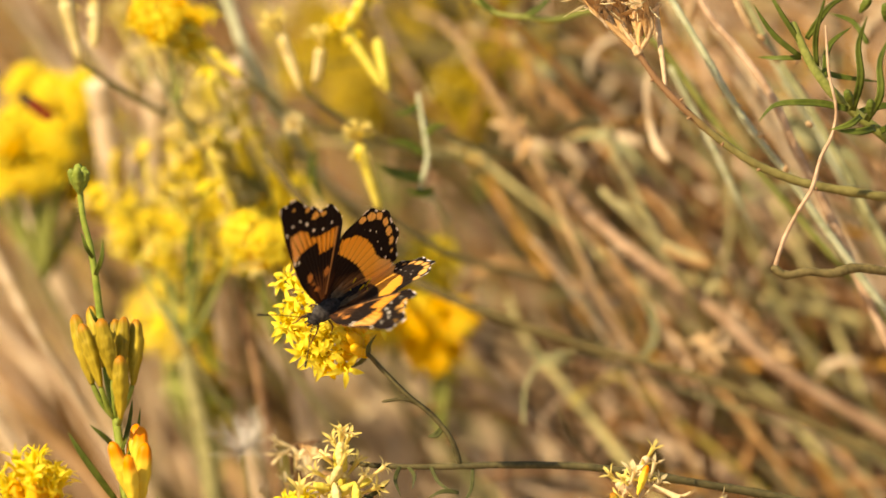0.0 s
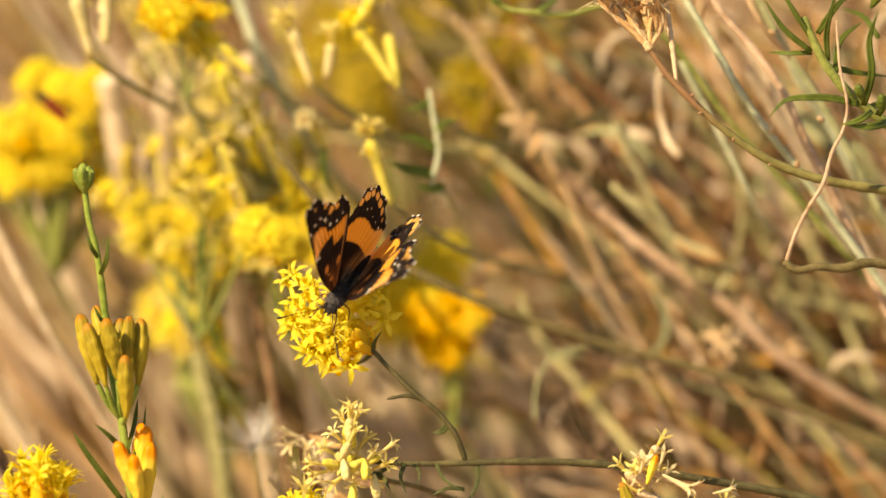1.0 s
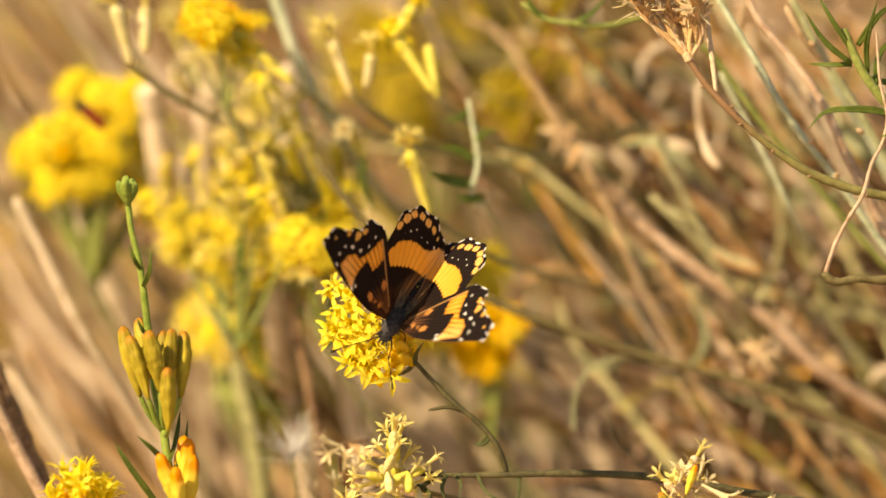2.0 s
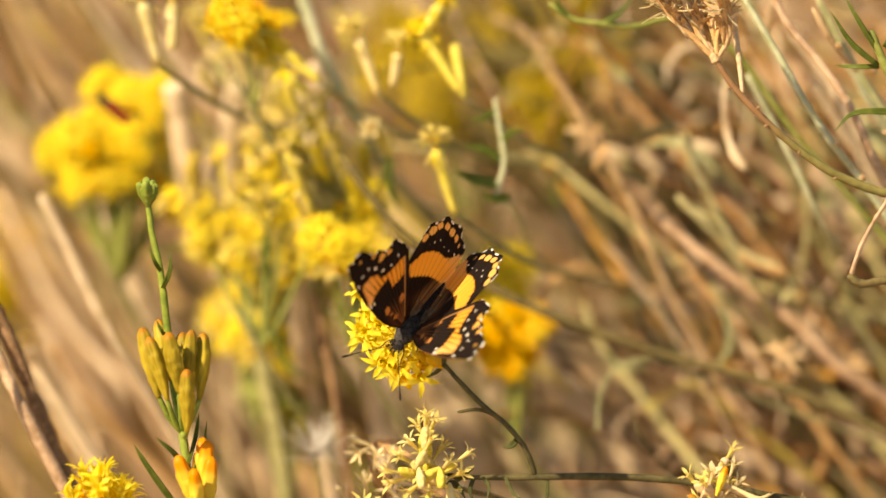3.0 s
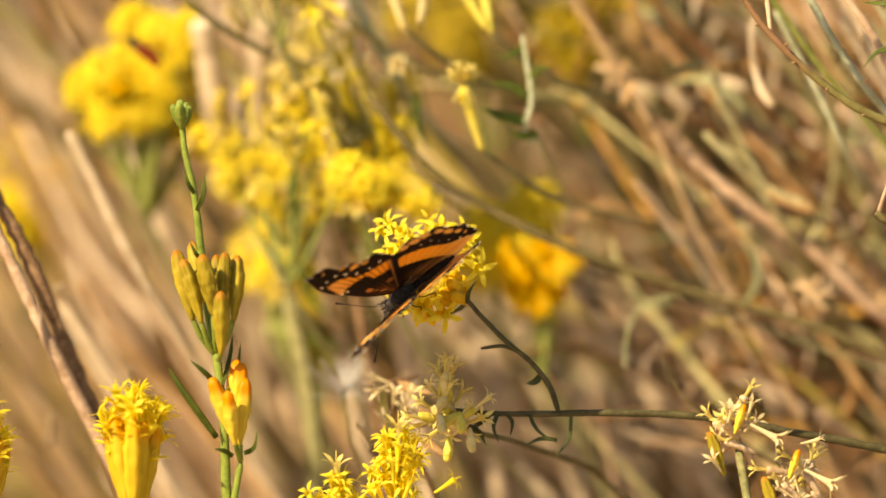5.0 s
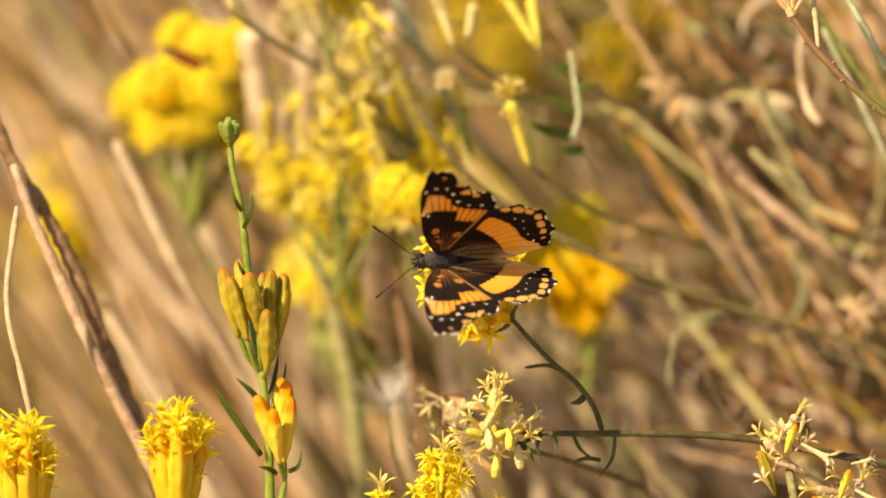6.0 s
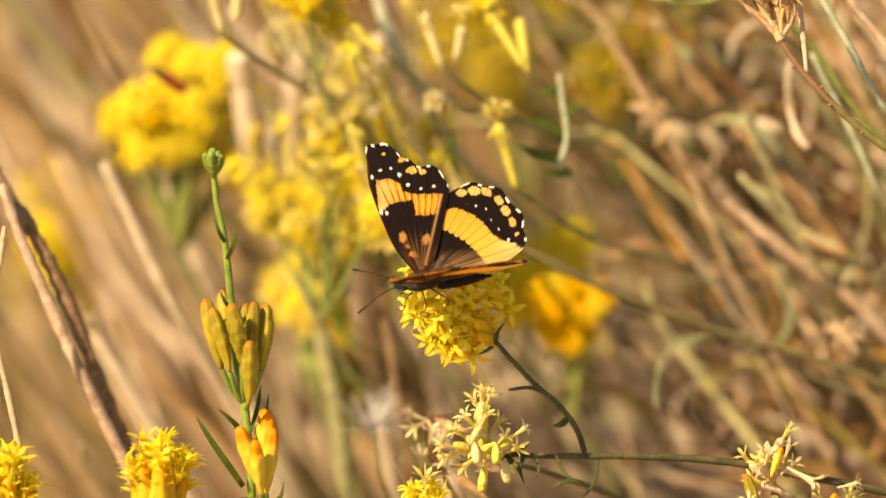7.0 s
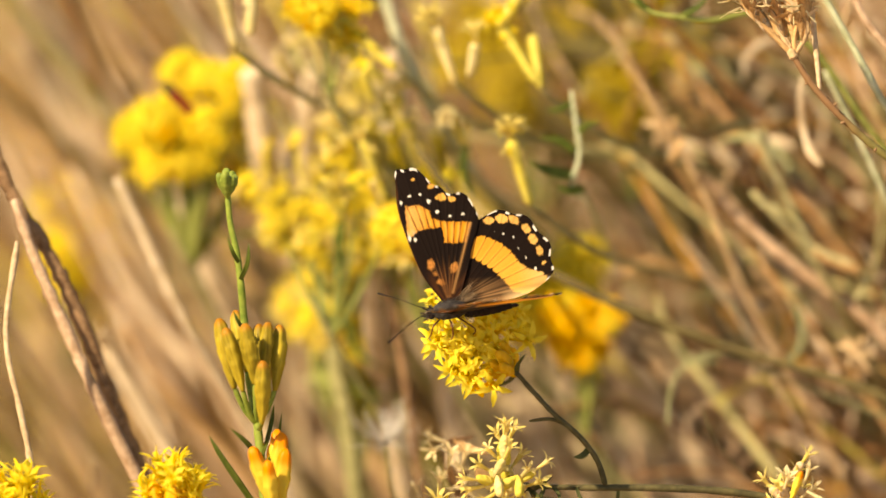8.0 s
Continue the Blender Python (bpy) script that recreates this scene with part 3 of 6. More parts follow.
stem("stem", "orange brown stem", STEM_ORANGE, [(972, 96, 113), (1031, 207, 116), (1090, 317, 120), (1129, 398, 123), (1188, 498, 126)], 0.00044, 0.00088, SHRUB, 216, 0.25)
stem("stem", "pale green knobby stem with tan patches", STEM_PALE, [(1226, 338, 76), (1276, 368, 76), (1298, 405, 77), (1334, 425, 77), (1370, 441, 77), (1399, 471, 78), (1380, 501, 78)], 0.0005, 0.0007, SHRUB, 217, 0.5, rooted=False)
stem("stem", "tan piece of a knobby stem", STEM_ORANGE, [(1302, 415, 74), (1328, 433, 74), (1365, 445, 75), (1387, 449, 75)], 0.00042, 0.00084, SHRUB, 218, 0.4, rooted=False)
stem("stem", "thin arched brown twig", STEM_ORANGE, [(1301, 413, 80), (1321, 395, 85), (1351, 395, 90), (1381, 428, 94)], 0.00018, 0.00036, SHRUB, 219, 0.3, rooted=False)
stem("stem", "pale green blotched stub", STEM_PALE, [(1437, 481, 80), (1457, 496, 85), (1487, 524, 90), (1543, 584, 94)], 0.0005, 0.0008, SHRUB, 220, 0.4)
stem("stem", "yellowish tan slanted stem", STEM_TAN, [(1200, 457, 117), (1265, 485, 121), (1310, 528, 124), (1370, 588, 128), (1455, 684, 131)], 0.00040, 0.00080, SHRUB, 221, 0.3)
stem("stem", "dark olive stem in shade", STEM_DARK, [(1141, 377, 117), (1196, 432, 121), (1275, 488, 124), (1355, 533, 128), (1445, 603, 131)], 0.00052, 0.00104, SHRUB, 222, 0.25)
stem("stem", "pale pink stem low in the shrub", STEM_CREAM, [(1415, 538, 106), (1495, 584, 110), (1565, 614, 115), (1675, 674, 120)], 0.00048, 0.00096, SHRUB, 223, 0.25)
stem("stem", "broad pale pink stem", STEM_PINK, [(1465, 614, 92), (1515, 639, 97), (1575, 674, 101), (1674, 744, 106)], 0.00068, 0.00136, SHRUB, 224, 0.25)
stem("stem", "pinkish stem low in the shrub", STEM_PINK, [(1375, 643, 106), (1435, 683, 110), (1542, 739, 115), (1654, 804, 120)], 0.00052, 0.00104, SHRUB, 225, 0.25)
stem("stem", "orange-tan upright stub", STEM_ORANGE, [(1452, 704, 97), (1458, 744, 101), (1452, 784, 106), (1440, 812, 110)], 0.00048, 0.00096, SHRUB, 226, 0.3, rooted=False)
stem("stem", "yellow-green leaf stalk bent over", STEM_YELLOWING, [(1133, 692, 97), (1175, 664, 99), (1220, 645, 101), (1265, 677, 103), (1314, 719, 106), (1374, 763, 108), (1444, 824, 110)], 0.00036, 0.00072, SHRUB, 227, 0.2)
stem("stem", "pale green stem low in the shrub", STEM_PALE, [(1464, 796, 87), (1514, 842, 92), (1564, 884, 97), (1634, 944, 101)], 0.00052, 0.00104, SHRUB, 228, 0.25)
stem("stem", "tan stem low in the shrub", STEM_PINK, [(1155, 482, 110), (1205, 552, 114), (1265, 623, 117), (1325, 693, 121), (1394, 783, 124)], 0.00060, 0.00120, SHRUB, 229, 0.25)
stem("stem", "pale straw upright behind the branch", STEM_CREAM, [(1126, 362, 254), (1141, 442, 258), (1155, 552, 263), (1175, 682, 268)], 0.00112, 0.00192, SHRUB, 230, 0.25)
stem("stem", "pale straw stalk behind the branch", STEM_CREAM, [(975, 641, 282), (1024, 732, 287), (1064, 822, 292), (1094, 922, 296)], 0.00123, 0.00211, SHRUB, 231, 0.25)
stem("stem", "pale straw stalk low down", STEM_CREAM, [(1065, 682, 271), (1104, 772, 276), (1154, 872, 280), (1184, 963, 285)], 0.00118, 0.00202, SHRUB, 232, 0.25)
stem("stem", "pink straw stalk low down", STEM_PINK, [(835, 701, 260), (854, 781, 264), (879, 871, 269), (903, 961, 273)], 0.00129, 0.00221, SHRUB, 233, 0.25)
stem("stem", "green stalk low down", STEM_YELLOWING, [(1014, 822, 271), (1044, 872, 276), (1074, 942, 280), (1103, 1012, 285)], 0.00084, 0.00144, SHRUB, 234, 0.25)
stem("stem", "broad pale pinkish dry stalk", STEM_CREAM, [(303, 111, 92), (314, 171, 95), (327, 250, 98), (327, 310, 152), (337, 410, 292)], 0.0024, 0.0030, SHRUB, 260, 0.25)
stem("stem", "broad pale pinkish dry stalk", STEM_CREAM, [(418, 109, 96), (408, 179, 99), (401, 249, 102), (394, 319, 105), (394, 379, 156), (404, 479, 296)], 0.0026, 0.0032, SHRUB, 261, 0.25)
stem("stem", "broad pale pinkish dry stalk", STEM_CREAM, [(181, 353, 144), (204, 413, 147), (237, 482, 149), (277, 562, 153), (319, 671, 156)], 0.0027, 0.0034, SHRUB, 262, 0.25)
stem("stem", "broad pale pinkish dead leaf", STEM_CREAM, [(516, 435, 84), (521, 485, 84), (526, 530, 86), (532, 577, 90), (538, 617, 150), (552, 737, 290)], 0.0020, 0.0025, SHRUB, 263, 0.1)
stem("stem", "broad pale pinkish dry stalk", STEM_CREAM, [(548, 76, 91), (567, 156, 93), (577, 226, 96), (591, 315, 100), (609, 415, 102)], 0.0014, 0.0018, SHRUB, 264, 0.25)
stem("stem", "grey-green stalk behind the thin branch", LEAF_PALE, [(775, 601, 90), (825, 651, 93), (880, 701, 97), (924, 746, 100), (949, 801, 103)], 0.00048, 0.00096, SHRUB, 235, 0.2)
stem("stem", "dark olive slanted stalk", STEM_DARK, [(-190, 110, 172), (-129, 169, 175), (-68, 220, 178), (3, 275, 181), (64, 316, 184), (175, 385, 186)], 0.00068, 0.00136, GRASS, 236, 0.25)
stem("stem", "dark olive stalk under the blossom", STEM_DARK, [(124, 305, 150), (205, 356, 154), (265, 398, 159), (326, 453, 163)], 0.00048, 0.00096, GRASS, 237, 0.25)
stem("stem", "pale pinkish dry stalk", STEM_CREAM, [(48, 582, 71), (73, 626, 75), (114, 696, 78), (171, 787, 82), (222, 885, 85)], 0.00052, 0.00104, GRASS, 238, 0.25)
stem("stem", "pinkish brown dry stalk", STEM_PINK, [(146, 465, 109), (177, 535, 113), (224, 624, 116), (280, 724, 120), (332, 823, 123)], 0.00048, 0.00096, GRASS, 239, 0.25)
stem("stem", "ochre tan dry stalk", STEM_ORANGE, [(88, 576, 109), (129, 646, 113), (185, 705, 116), (251, 774, 120), (322, 853, 123)], 0.00052, 0.00104, GRASS, 240, 0.25)
stem("stem", "short pale stub in the grass", STEM_CREAM, [(175, 725, 80), (186, 753, 87), (199, 783, 94)], 0.00040, 0.00080, GRASS, 241, 0.2, rooted=False)
stem("stem", "short pale stub in the grass", STEM_CREAM, [(36, 812, 80), (37, 832, 87), (34, 867, 94)], 0.00036, 0.00072, GRASS, 242, 0.2, rooted=False)
stem("stem", "pale pink broad stalk", STEM_CREAM, [(327, 142, 132), (348, 192, 137), (364, 292, 141), (375, 392, 146)], 0.00064, 0.00128, GRASS, 243, 0.25)
stem("stem", "broad pale pink stalk", STEM_CREAM, [(432, 181, 150), (429, 251, 154), (423, 331, 159), (421, 431, 163)], 0.00088, 0.00176, GRASS, 244, 0.25)
stem("stem", "pale dry stalk far in the grass", STEM_CREAM, [(-110, 79, 172), (-81, 128, 177), (-33, 218, 182), (24, 307, 186)], 0.00080, 0.00160, GRASS, 245, 0.25)
stem("stem", "pinkish dry stalk far in the grass", STEM_PINK, [(-67, 288, 172), (-41, 348, 177), (5, 427, 182), (77, 536, 186)], 0.00080, 0.00160, GRASS, 246, 0.25)
stem("stem", "pinkish dry stalk behind the blossom", STEM_PINK, [(19, -3, 184), (91, 96, 189), (162, 205, 193), (255, 354, 198)], 0.00092, 0.00184, GRASS, 247, 0.25)
stem("stem", "pale dry stalk behind the buds", STEM_CREAM, [(164, 325, 161), (235, 404, 166), (297, 503, 170), (359, 612, 175)], 0.00088, 0.00176, GRASS, 248, 0.25)
stem("stem", "olive stalk far in the grass", STEM_OLIVE, [(-111, 18, 172), (-40, 88, 177), (22, 167, 182), (73, 246, 186)], 0.00072, 0.00144, GRASS, 249, 0.25)


# ---------------------------------------------------------------- blossoms behind, out of focus
def blossom(name, label, spots, kinds, foot, c, stalk_r=0.0009, category="flower", heads=7, florets=5, seed=0, up=(0, -0.3, 1), scale=1.0):
    """A plant with domes of florets at plan spots (u, v, radius in mm), on stalks that meet and lead down to the earth."""
    at = foot.copy()
    ob = thing(name, at, label, category)
    meet = P(sum(s[0] for s in spots) / len(spots), max(s[1] + s[2] * 10 for s in spots) + 120, c)
    rng = random.Random(seed)
    for i, (u, v, r) in enumerate(spots):
        cc = c + rng.uniform(-8, 8)
        mid = P(u, v, cc)
        part("stalk", mesh("stalk", tube(local([mid, mid.lerp(meet, 0.5) + Vector((0, 0, -0.002)), meet], at), stalk_r * 0.7, stalk_r, 6, 4), STEM_GREEN), ob)
        for k in range(3):                              # three uneven domes run together
            off = SIDE * rng.gauss(0, 0.55 * r / 1000) + UP * rng.gauss(0, 0.5 * r / 1000) if k else Vector()
            corymb(ob, mid + off, up, r / 1000 * rng.uniform(0.55, 0.95), heads // 2 + 1, florets, kinds, seed * 100 + i * 10 + k, 0.35, scale=scale, stalks=k == 0)
    part("stalk", mesh("stalk", tube(local([meet + Vector((-0.004, 0, 0.008)), meet, meet.lerp(foot, 0.25) + Vector((0.0, 0.04, 0.02)), meet.lerp(foot, 0.6), foot], at), stalk_r, stalk_r * 1.3, 7, 5), STEM_OLIVE), ob)
    return ob


def below(u, v, c, dx=0.0):
    p = P(u, v, c)
    return Vector((p.x + 0.12 + dx * 2, p.y + 0.25, -0.01))


FLORETS_GREEN = [floret_mesh("floret", BRACT, 45 + s, 6.0, 2.4, 0.7) for s in range(3)]
FLORETS_CREAM = [floret_mesh("floret", PETAL_CREAM, 48 + k, 5.5, 2.2, 0.8) for k in range(2)]
MIX = FLORETS + FLORETS_DEEP[:1]
blossom("yellow_blossom", "crowded bright yellow rabbitbrush blossom with a red beetle", [(247, 136, 3.1), (134, 208, 2.9), (179, 230, 3.4), (145, 296, 3.4), (207, 280, 2.5), (307, 218, 2.3), (280, 319, 2.9), (236, 214, 2.1), (195, 128, 2.9), (271, 147, 2.9), (142, 254, 2.9), (171, 179, 2.9), (227, 253, 2.5), (102, 240, 2.9)], FLORETS + FLORETS_LEMON[:3] + FLORETS_DEEP[:1], below(180, 300, 105, 0.03), 105, heads=4, florets=4, seed=1, up=(-0.45, -0.7, 0.55), scale=0.85)
blossom("yellow_blossom", "round yellow rabbitbrush blossom on a grey-green stalk", [(427, 511, 4.3), (467, 526, 4.0), (408, 542, 3.6), (453, 561, 3.6), (488, 575, 2.5)], FLORETS_LEMON + FLORETS_PALE[:2], below(503, 850, 105, 0.02), 105, 0.0010, heads=9, florets=6, seed=2, up=(-0.45, -0.7, 0.55), scale=0.85)
blossom("yellow_blossom", "deep golden yellow rabbitbrush blossom", [(879, 542, 3.2), (924, 557, 3.2), (894, 577, 2.9), (929, 532, 2.6), (909, 617, 2.2)], FLORETS_DEEP + FLORETS[:2], below(930, 700, 92, 0.1), 92, 0.0005, heads=7, florets=5, seed=3, up=(-0.45, -0.7, 0.55), scale=0.75)
blossom("yellow_blossom", "paler yellow blossom beside the golden one", [(810, 496, 4.5), (820, 536, 4), (880, 473, 3.5)], FLORETS_LEMON, below(830, 640, 118, 0.1), 118, 0.0005, heads=6, florets=6, seed=13, up=(-0.45, -0.7, 0.55), scale=1.0)
blossom("yellow_blossom", "small yellow blossom head on twin stalks", [(430, 11, 2.8), (459, 26, 2.0)], FLORETS + FLORETS_DEEP[:2], below(500, 200, 60, 0.12), 60, 0.0005, heads=8, florets=6, seed=4, up=(-0.45, -0.7, 0.55), scale=0.85)
blossom("yellow_blossom", "soft yellow blossoms behind the butterfly", [(583, 377, 3.4), (623, 375, 3.4), (593, 427, 3.2), (638, 425, 3.4), (678, 437, 2.9), (648, 317, 2.7), (573, 395, 2.6), (613, 406, 2.8)], FLORETS_LEMON + FLORETS_PALE[:1] + FLORETS_DEEP[:1], below(640, 500, 74, 0.12), 74, 0.0005, heads=4, florets=4, seed=5, up=(-0.45, -0.7, 0.55), scale=0.8)
blossom("yellow_blossom", "loose pale lemon blossoms on thin stalks", [(393, 361, 3.0), (464, 380, 3.2), (429, 414, 2.6), (503, 322, 2.8), (338, 335, 2.3), (529, 412, 2.4), (476, 258, 2.4), (554, 381, 2.2), (364, 400, 2.2), (505, 442, 2.6)], FLORETS_PALE[:1] + FLORETS_LEMON[:3] + FLORETS_GREEN[:1], below(640, 560, 72, 0.10), 72, 0.0005, heads=4, florets=3, seed=15, up=(-0.45, -0.7, 0.55), scale=0.72)
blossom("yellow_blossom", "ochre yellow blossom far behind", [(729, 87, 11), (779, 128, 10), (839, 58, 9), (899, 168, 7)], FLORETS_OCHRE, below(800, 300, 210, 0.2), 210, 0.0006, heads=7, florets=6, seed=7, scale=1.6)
blossom("yellow_blossom", "faint yellow blossom low at the edge", [(-14, 458, 6), (6, 497, 6)], MIX, below(50, 500, 230), 230, heads=6, florets=5, seed=8, scale=1.4)
blossom("yellow_blossom", "greenish yellow blossom among the grass", [(507, 630, 3.2), (512, 665, 3.6), (518, 705, 3.2)], FLORETS_GREEN + FLORETS[:1], below(525, 740, 120), 120, 0.0007, heads=5, florets=5, seed=9, up=(-0.45, -0.7, 0.55), scale=0.9)
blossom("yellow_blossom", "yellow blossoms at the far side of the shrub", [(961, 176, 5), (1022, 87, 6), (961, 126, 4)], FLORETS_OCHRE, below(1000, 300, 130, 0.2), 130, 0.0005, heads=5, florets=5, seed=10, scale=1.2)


def narrow_head(name, label, rows, c, foot, material, seed, kinds=None, tufts=3, r=1.0, scale=1.0):
    """Narrow heads: each a slender yellow cup from (u, v) of its base to its tip, with a tuft of florets on top."""
    ob = thing(name, foot.copy(), label, "flower")
    rng = random.Random(seed)
    at = foot
    for i, (u0, v0, u1, v1, tuft) in enumerate(rows):
        a, b = P(u0, v0, c), P(u1, v1, c + rng.uniform(-4, 4))
        d = b - a
        cup = part("involucre", mesh("involucre", tube(local([a, a.lerp(b, 0.3), a.lerp(b, 0.7), b], at), 0.0007 * r, 0.00125 * r, 9, 4, 0.15, rng), material), ob)
        for k in range(tuft):
            w = (d.normalized() + Vector((rng.gauss(0, 1), rng.gauss(0, 1), rng.gauss(0, 1))) * 0.35).normalized()
            part("floret", (kinds or FLORETS)[k % len(kinds or FLORETS)], ob, point_to(b - w * 0.0035 - at, w, rng.random() * 6, scale))
    a = P(rows[0][0], rows[0][1], c)
    part("stalk", mesh("stalk", tube(local([a, a + Vector((0.008, 0.01, -0.008)), a + Vector((0.04, 0.06, -0.03)), a.lerp(foot, 0.55), foot], at), 0.0005, 0.0011, 7, 6), STEM_OLIVE), ob)
    return ob


CUP_YELLOW = mat("cup_yellow", (0.57, 0.47, 0.06), (0.73, 0.62, 0.13), 400, 0.5, 0.2, 0.2)
CUP_OCHRE = mat("cup_ochre", (0.48, 0.37, 0.02), (0.66, 0.53, 0.05), 400, 0.5, 0.2, 0.25)
CUP_PALE = mat("cup_pale", (0.60, 0.48, 0.17), (0.76, 0.64, 0.32), 400, 0.55, 0.2, 0.2)
narrow_head("single_floret", "single yellow floret with a tall pointed style", [(800, 345, 765, 228, 8)], 46, Vector((0.25, 0.1, -0.01)), CUP_YELLOW, 1, FLORETS_PALE + FLORETS[:2], scale=0.95)
narrow_head("twin_florets", "pair of slender yellow florets on one stalk", [(815, 138, 800, 45, 0), (810, 130, 742, 26, 8), (740, 30, 775, -25, 5)], 50, Vector((0.3, 0.12, -0.01)), CUP_YELLOW, 2)
narrow_head("pale_buds", "pale cream slender buds on a dark stalk", [(275, 80, 248, -30, 2), (299, 55, 299, -25, 2)], 50, Vector((0.2, 0.15, -0.01)), CUP_PALE, 3, FLORETS_PALE, r=1.2)
narrow_head("pale_floret", "withered pale floret with open star", [(664, 132, 628, 32, 5), (690, 120, 700, 60, 2)], 52, Vector((0.3, 0.15, -0.01)), CUP_PALE, 4, FLORETS_PALE)
narrow_head("yellow_buds", "slender yellow buds behind the grey-green stem", [(560, 110, 500, 60, 2), (540, 130, 470, 70, 2), (520, 170, 500, 110, 1)], 58, Vector((0.3, 0.15, -0.01)), CUP_YELLOW, 5)


FLORETS_DRY = [floret_mesh("floret", PETAL_DRY, 150 + k, 5.0, 2.0, 0.45 + 0.2 * (k % 2)) for k in range(4)]


def withered_cluster():
    """Withered pale florets and cups that hang in a loose tangle."""
    foot = Vector((0.28, 0.1, -0.01))
    ob = thing("withered_blossom", foot.copy(), "loose tangle of withered pale yellow florets", "flower")
    rng = random.Random(31)
    heads = [(548, 352, 504, 237), (578, 289, 551, 223), (610, 329, 569, 262), (678, 362, 624, 277), (684, 242, 655, 195), (569, 239, 539, 167), (575, 232, 563, 152), (553, 362, 518, 305), (468, 381, 433, 301), (509, 267, 464, 186), (539, 282, 494, 198), (629, 272, 609, 217), (653, 332, 614, 262), (518, 367, 479, 276), (594, 267, 584, 199), (699, 267, 679, 227), (489, 236, 444, 161), (648, 297, 639, 237)]
    for i in range(120):
        if i < len(heads):
            u0, v0, u1, v1 = heads[i]
            c = rng.uniform(62, 88)
            base, tip = P(u0, v0, c + 4), P(u1, v1, c)
        else:
            u, v, c = rng.gauss(490, 78), rng.gauss(270, 95), rng.uniform(80, 135)
            a = math.radians(rng.gauss(112, 16))
            v1, tip = v, P(u, v, c)
            base = tip - (SIDE * math.cos(a) + UP * math.sin(a) + AHEAD * rng.uniform(-0.4, 0.4)).normalized() * rng.uniform(0.006, 0.010)
        d = (tip - base).normalized()
        r = 0.0011 if i < len(heads) else rng.uniform(0.0005, 0.0009)
        part("involucre", mesh("involucre", tube(local([base, base.lerp(tip, 0.35), base.lerp(tip, 0.8), tip], foot), r * 0.4, r, 7, 4, 0.2, rng), (CUP_YELLOW, CUP_OCHRE, CUP_YELLOW, CUP_PALE)[(i + (tip.z < base.z)) % 4]), ob)
        for k in range((3, 1, 4, 2)[i % 4]):
            w = (d + Vector((rng.gauss(0, 1), rng.gauss(0, 1), rng.gauss(0, 1))) * 0.5).normalized()
            part("floret", ((FLORETS_DRY + FLORETS_CREAM)[(i + k) % 6] if i % 3 else FLORETS_PALE[k % 4]) if v1 < 230 else (FLORETS_PALE + FLORETS_STAR)[(i + k) % 9], ob, point_to(tip - w * 0.003 - foot, w, rng.random() * 6, 0.8))
        hub = P(640 + rng.gauss(0, 15), 350 + rng.gauss(0, 20), 84)
        if i % 4 == 0:
            part("leaf", mesh("leaf", leaf_geometry(local([base, base + (SIDE * rng.gauss(0.2, 0.6) - UP) * 0.005, base + (SIDE * rng.gauss(0.5, 0.6) - UP) * 0.011], foot), 0.0016), LEAF), ob)
        if i % 2 == 0:
            part("stalk", mesh("stalk", tube(local([base, base.lerp(hub, 0.5) + Vector((0, 0, -0.003)), hub], foot), 0.0003, 0.0005, 5, 4), STEM_OLIVE), ob)
    h = P(640, 350, 84)
    part("stalk", mesh("stalk", tube(local([h, P(720, 410, 95), P(860, 520, 140), h.lerp(foot, 0.6) + Vector((0, 0.08, 0)), foot], foot), 0.0004, 0.0006, 7, 6), STEM_OLIVE), ob)


withered_cluster()


def beetle():
    """A small red beetle with a dark head on the far blossom."""
    ob = thing("beetle", P(205, 166, 80), "small red beetle with a dark head on yellow blossom", "insect")
    m = point_to((0, 0, 0), SIDE) @ pose(0, 0, -0.001)
    rng = random.Random(5)
    body = tube([(0, 0, -0.001), (0, 0, 0.001), (0, 0, 0.0035), (0, 0, 0.0044)], 0.0013, 0.0009, 10, 4)
    part("wing_case", mesh("wing_case", body, BUG_RED), ob, m)
    part("head", mesh("head", tube([(0, 0, -0.0034), (0, 0, -0.002), (0, 0, -0.0008)], 0.0007, 0.0011, 9, 4), CHITIN), ob, m)
    for s in (-1, 1):
        part("antenna", mesh("antenna", tube([(0, 0, -0.0025), (s * 0.0008, 0, -0.0036), (s * 0.0016, 0, -0.0042)], 0.0001, 0.0001, 4, 3), CHITIN), ob, m)
    return ob


beetle_on_blossom = beetle()


# ---------------------------------------------------------------- single stems and twigs
stem("dry_stalk", "cracked brown dry stalk leaning", STEM_BROWN, [(-160, 235, 28), (-128, 319, 28), (-107, 359, 28), (-59, 432, 28), (-18, 505, 28), (30, 612, 28), (99, 786, 30)], 0.0010, 0.0017, GRASS, 21, 0.5)
stem("dry_stalk", "split tan dry stalk leaning", STEM_PINK, [(-114, 352, 24), (-72, 459, 24), (-10, 592, 24), (24, 666, 24), (79, 773, 26)], 0.0009, 0.0013, GRASS, 22, 0.4)
stem("dry_stalk", "pale thin dry stalk with small knots", STRAW, [(-106, 426, 10), (-121, 614, 8), (-96, 721, 6), (-75, 815, 5), (-66, 900, 5)], 0.0005, 0.0007, GRASS, 23, 0.4)
stem("dry_stalk", "cream dry twig with a forked base", STEM_CREAM, [(67, 310, 75), (108, 390, 75), (143, 463, 75), (191, 557, 75), (239, 637, 78)], 0.0009, 0.0008, GRASS, 24, 0.4)
stem("dry_stalk", "cream dry stalk in the grass", STEM_CREAM, [(57, 612, 110), (105, 705, 110), (146, 772, 110)], 0.0009, 0.0009, GRASS, 25, 0.3)
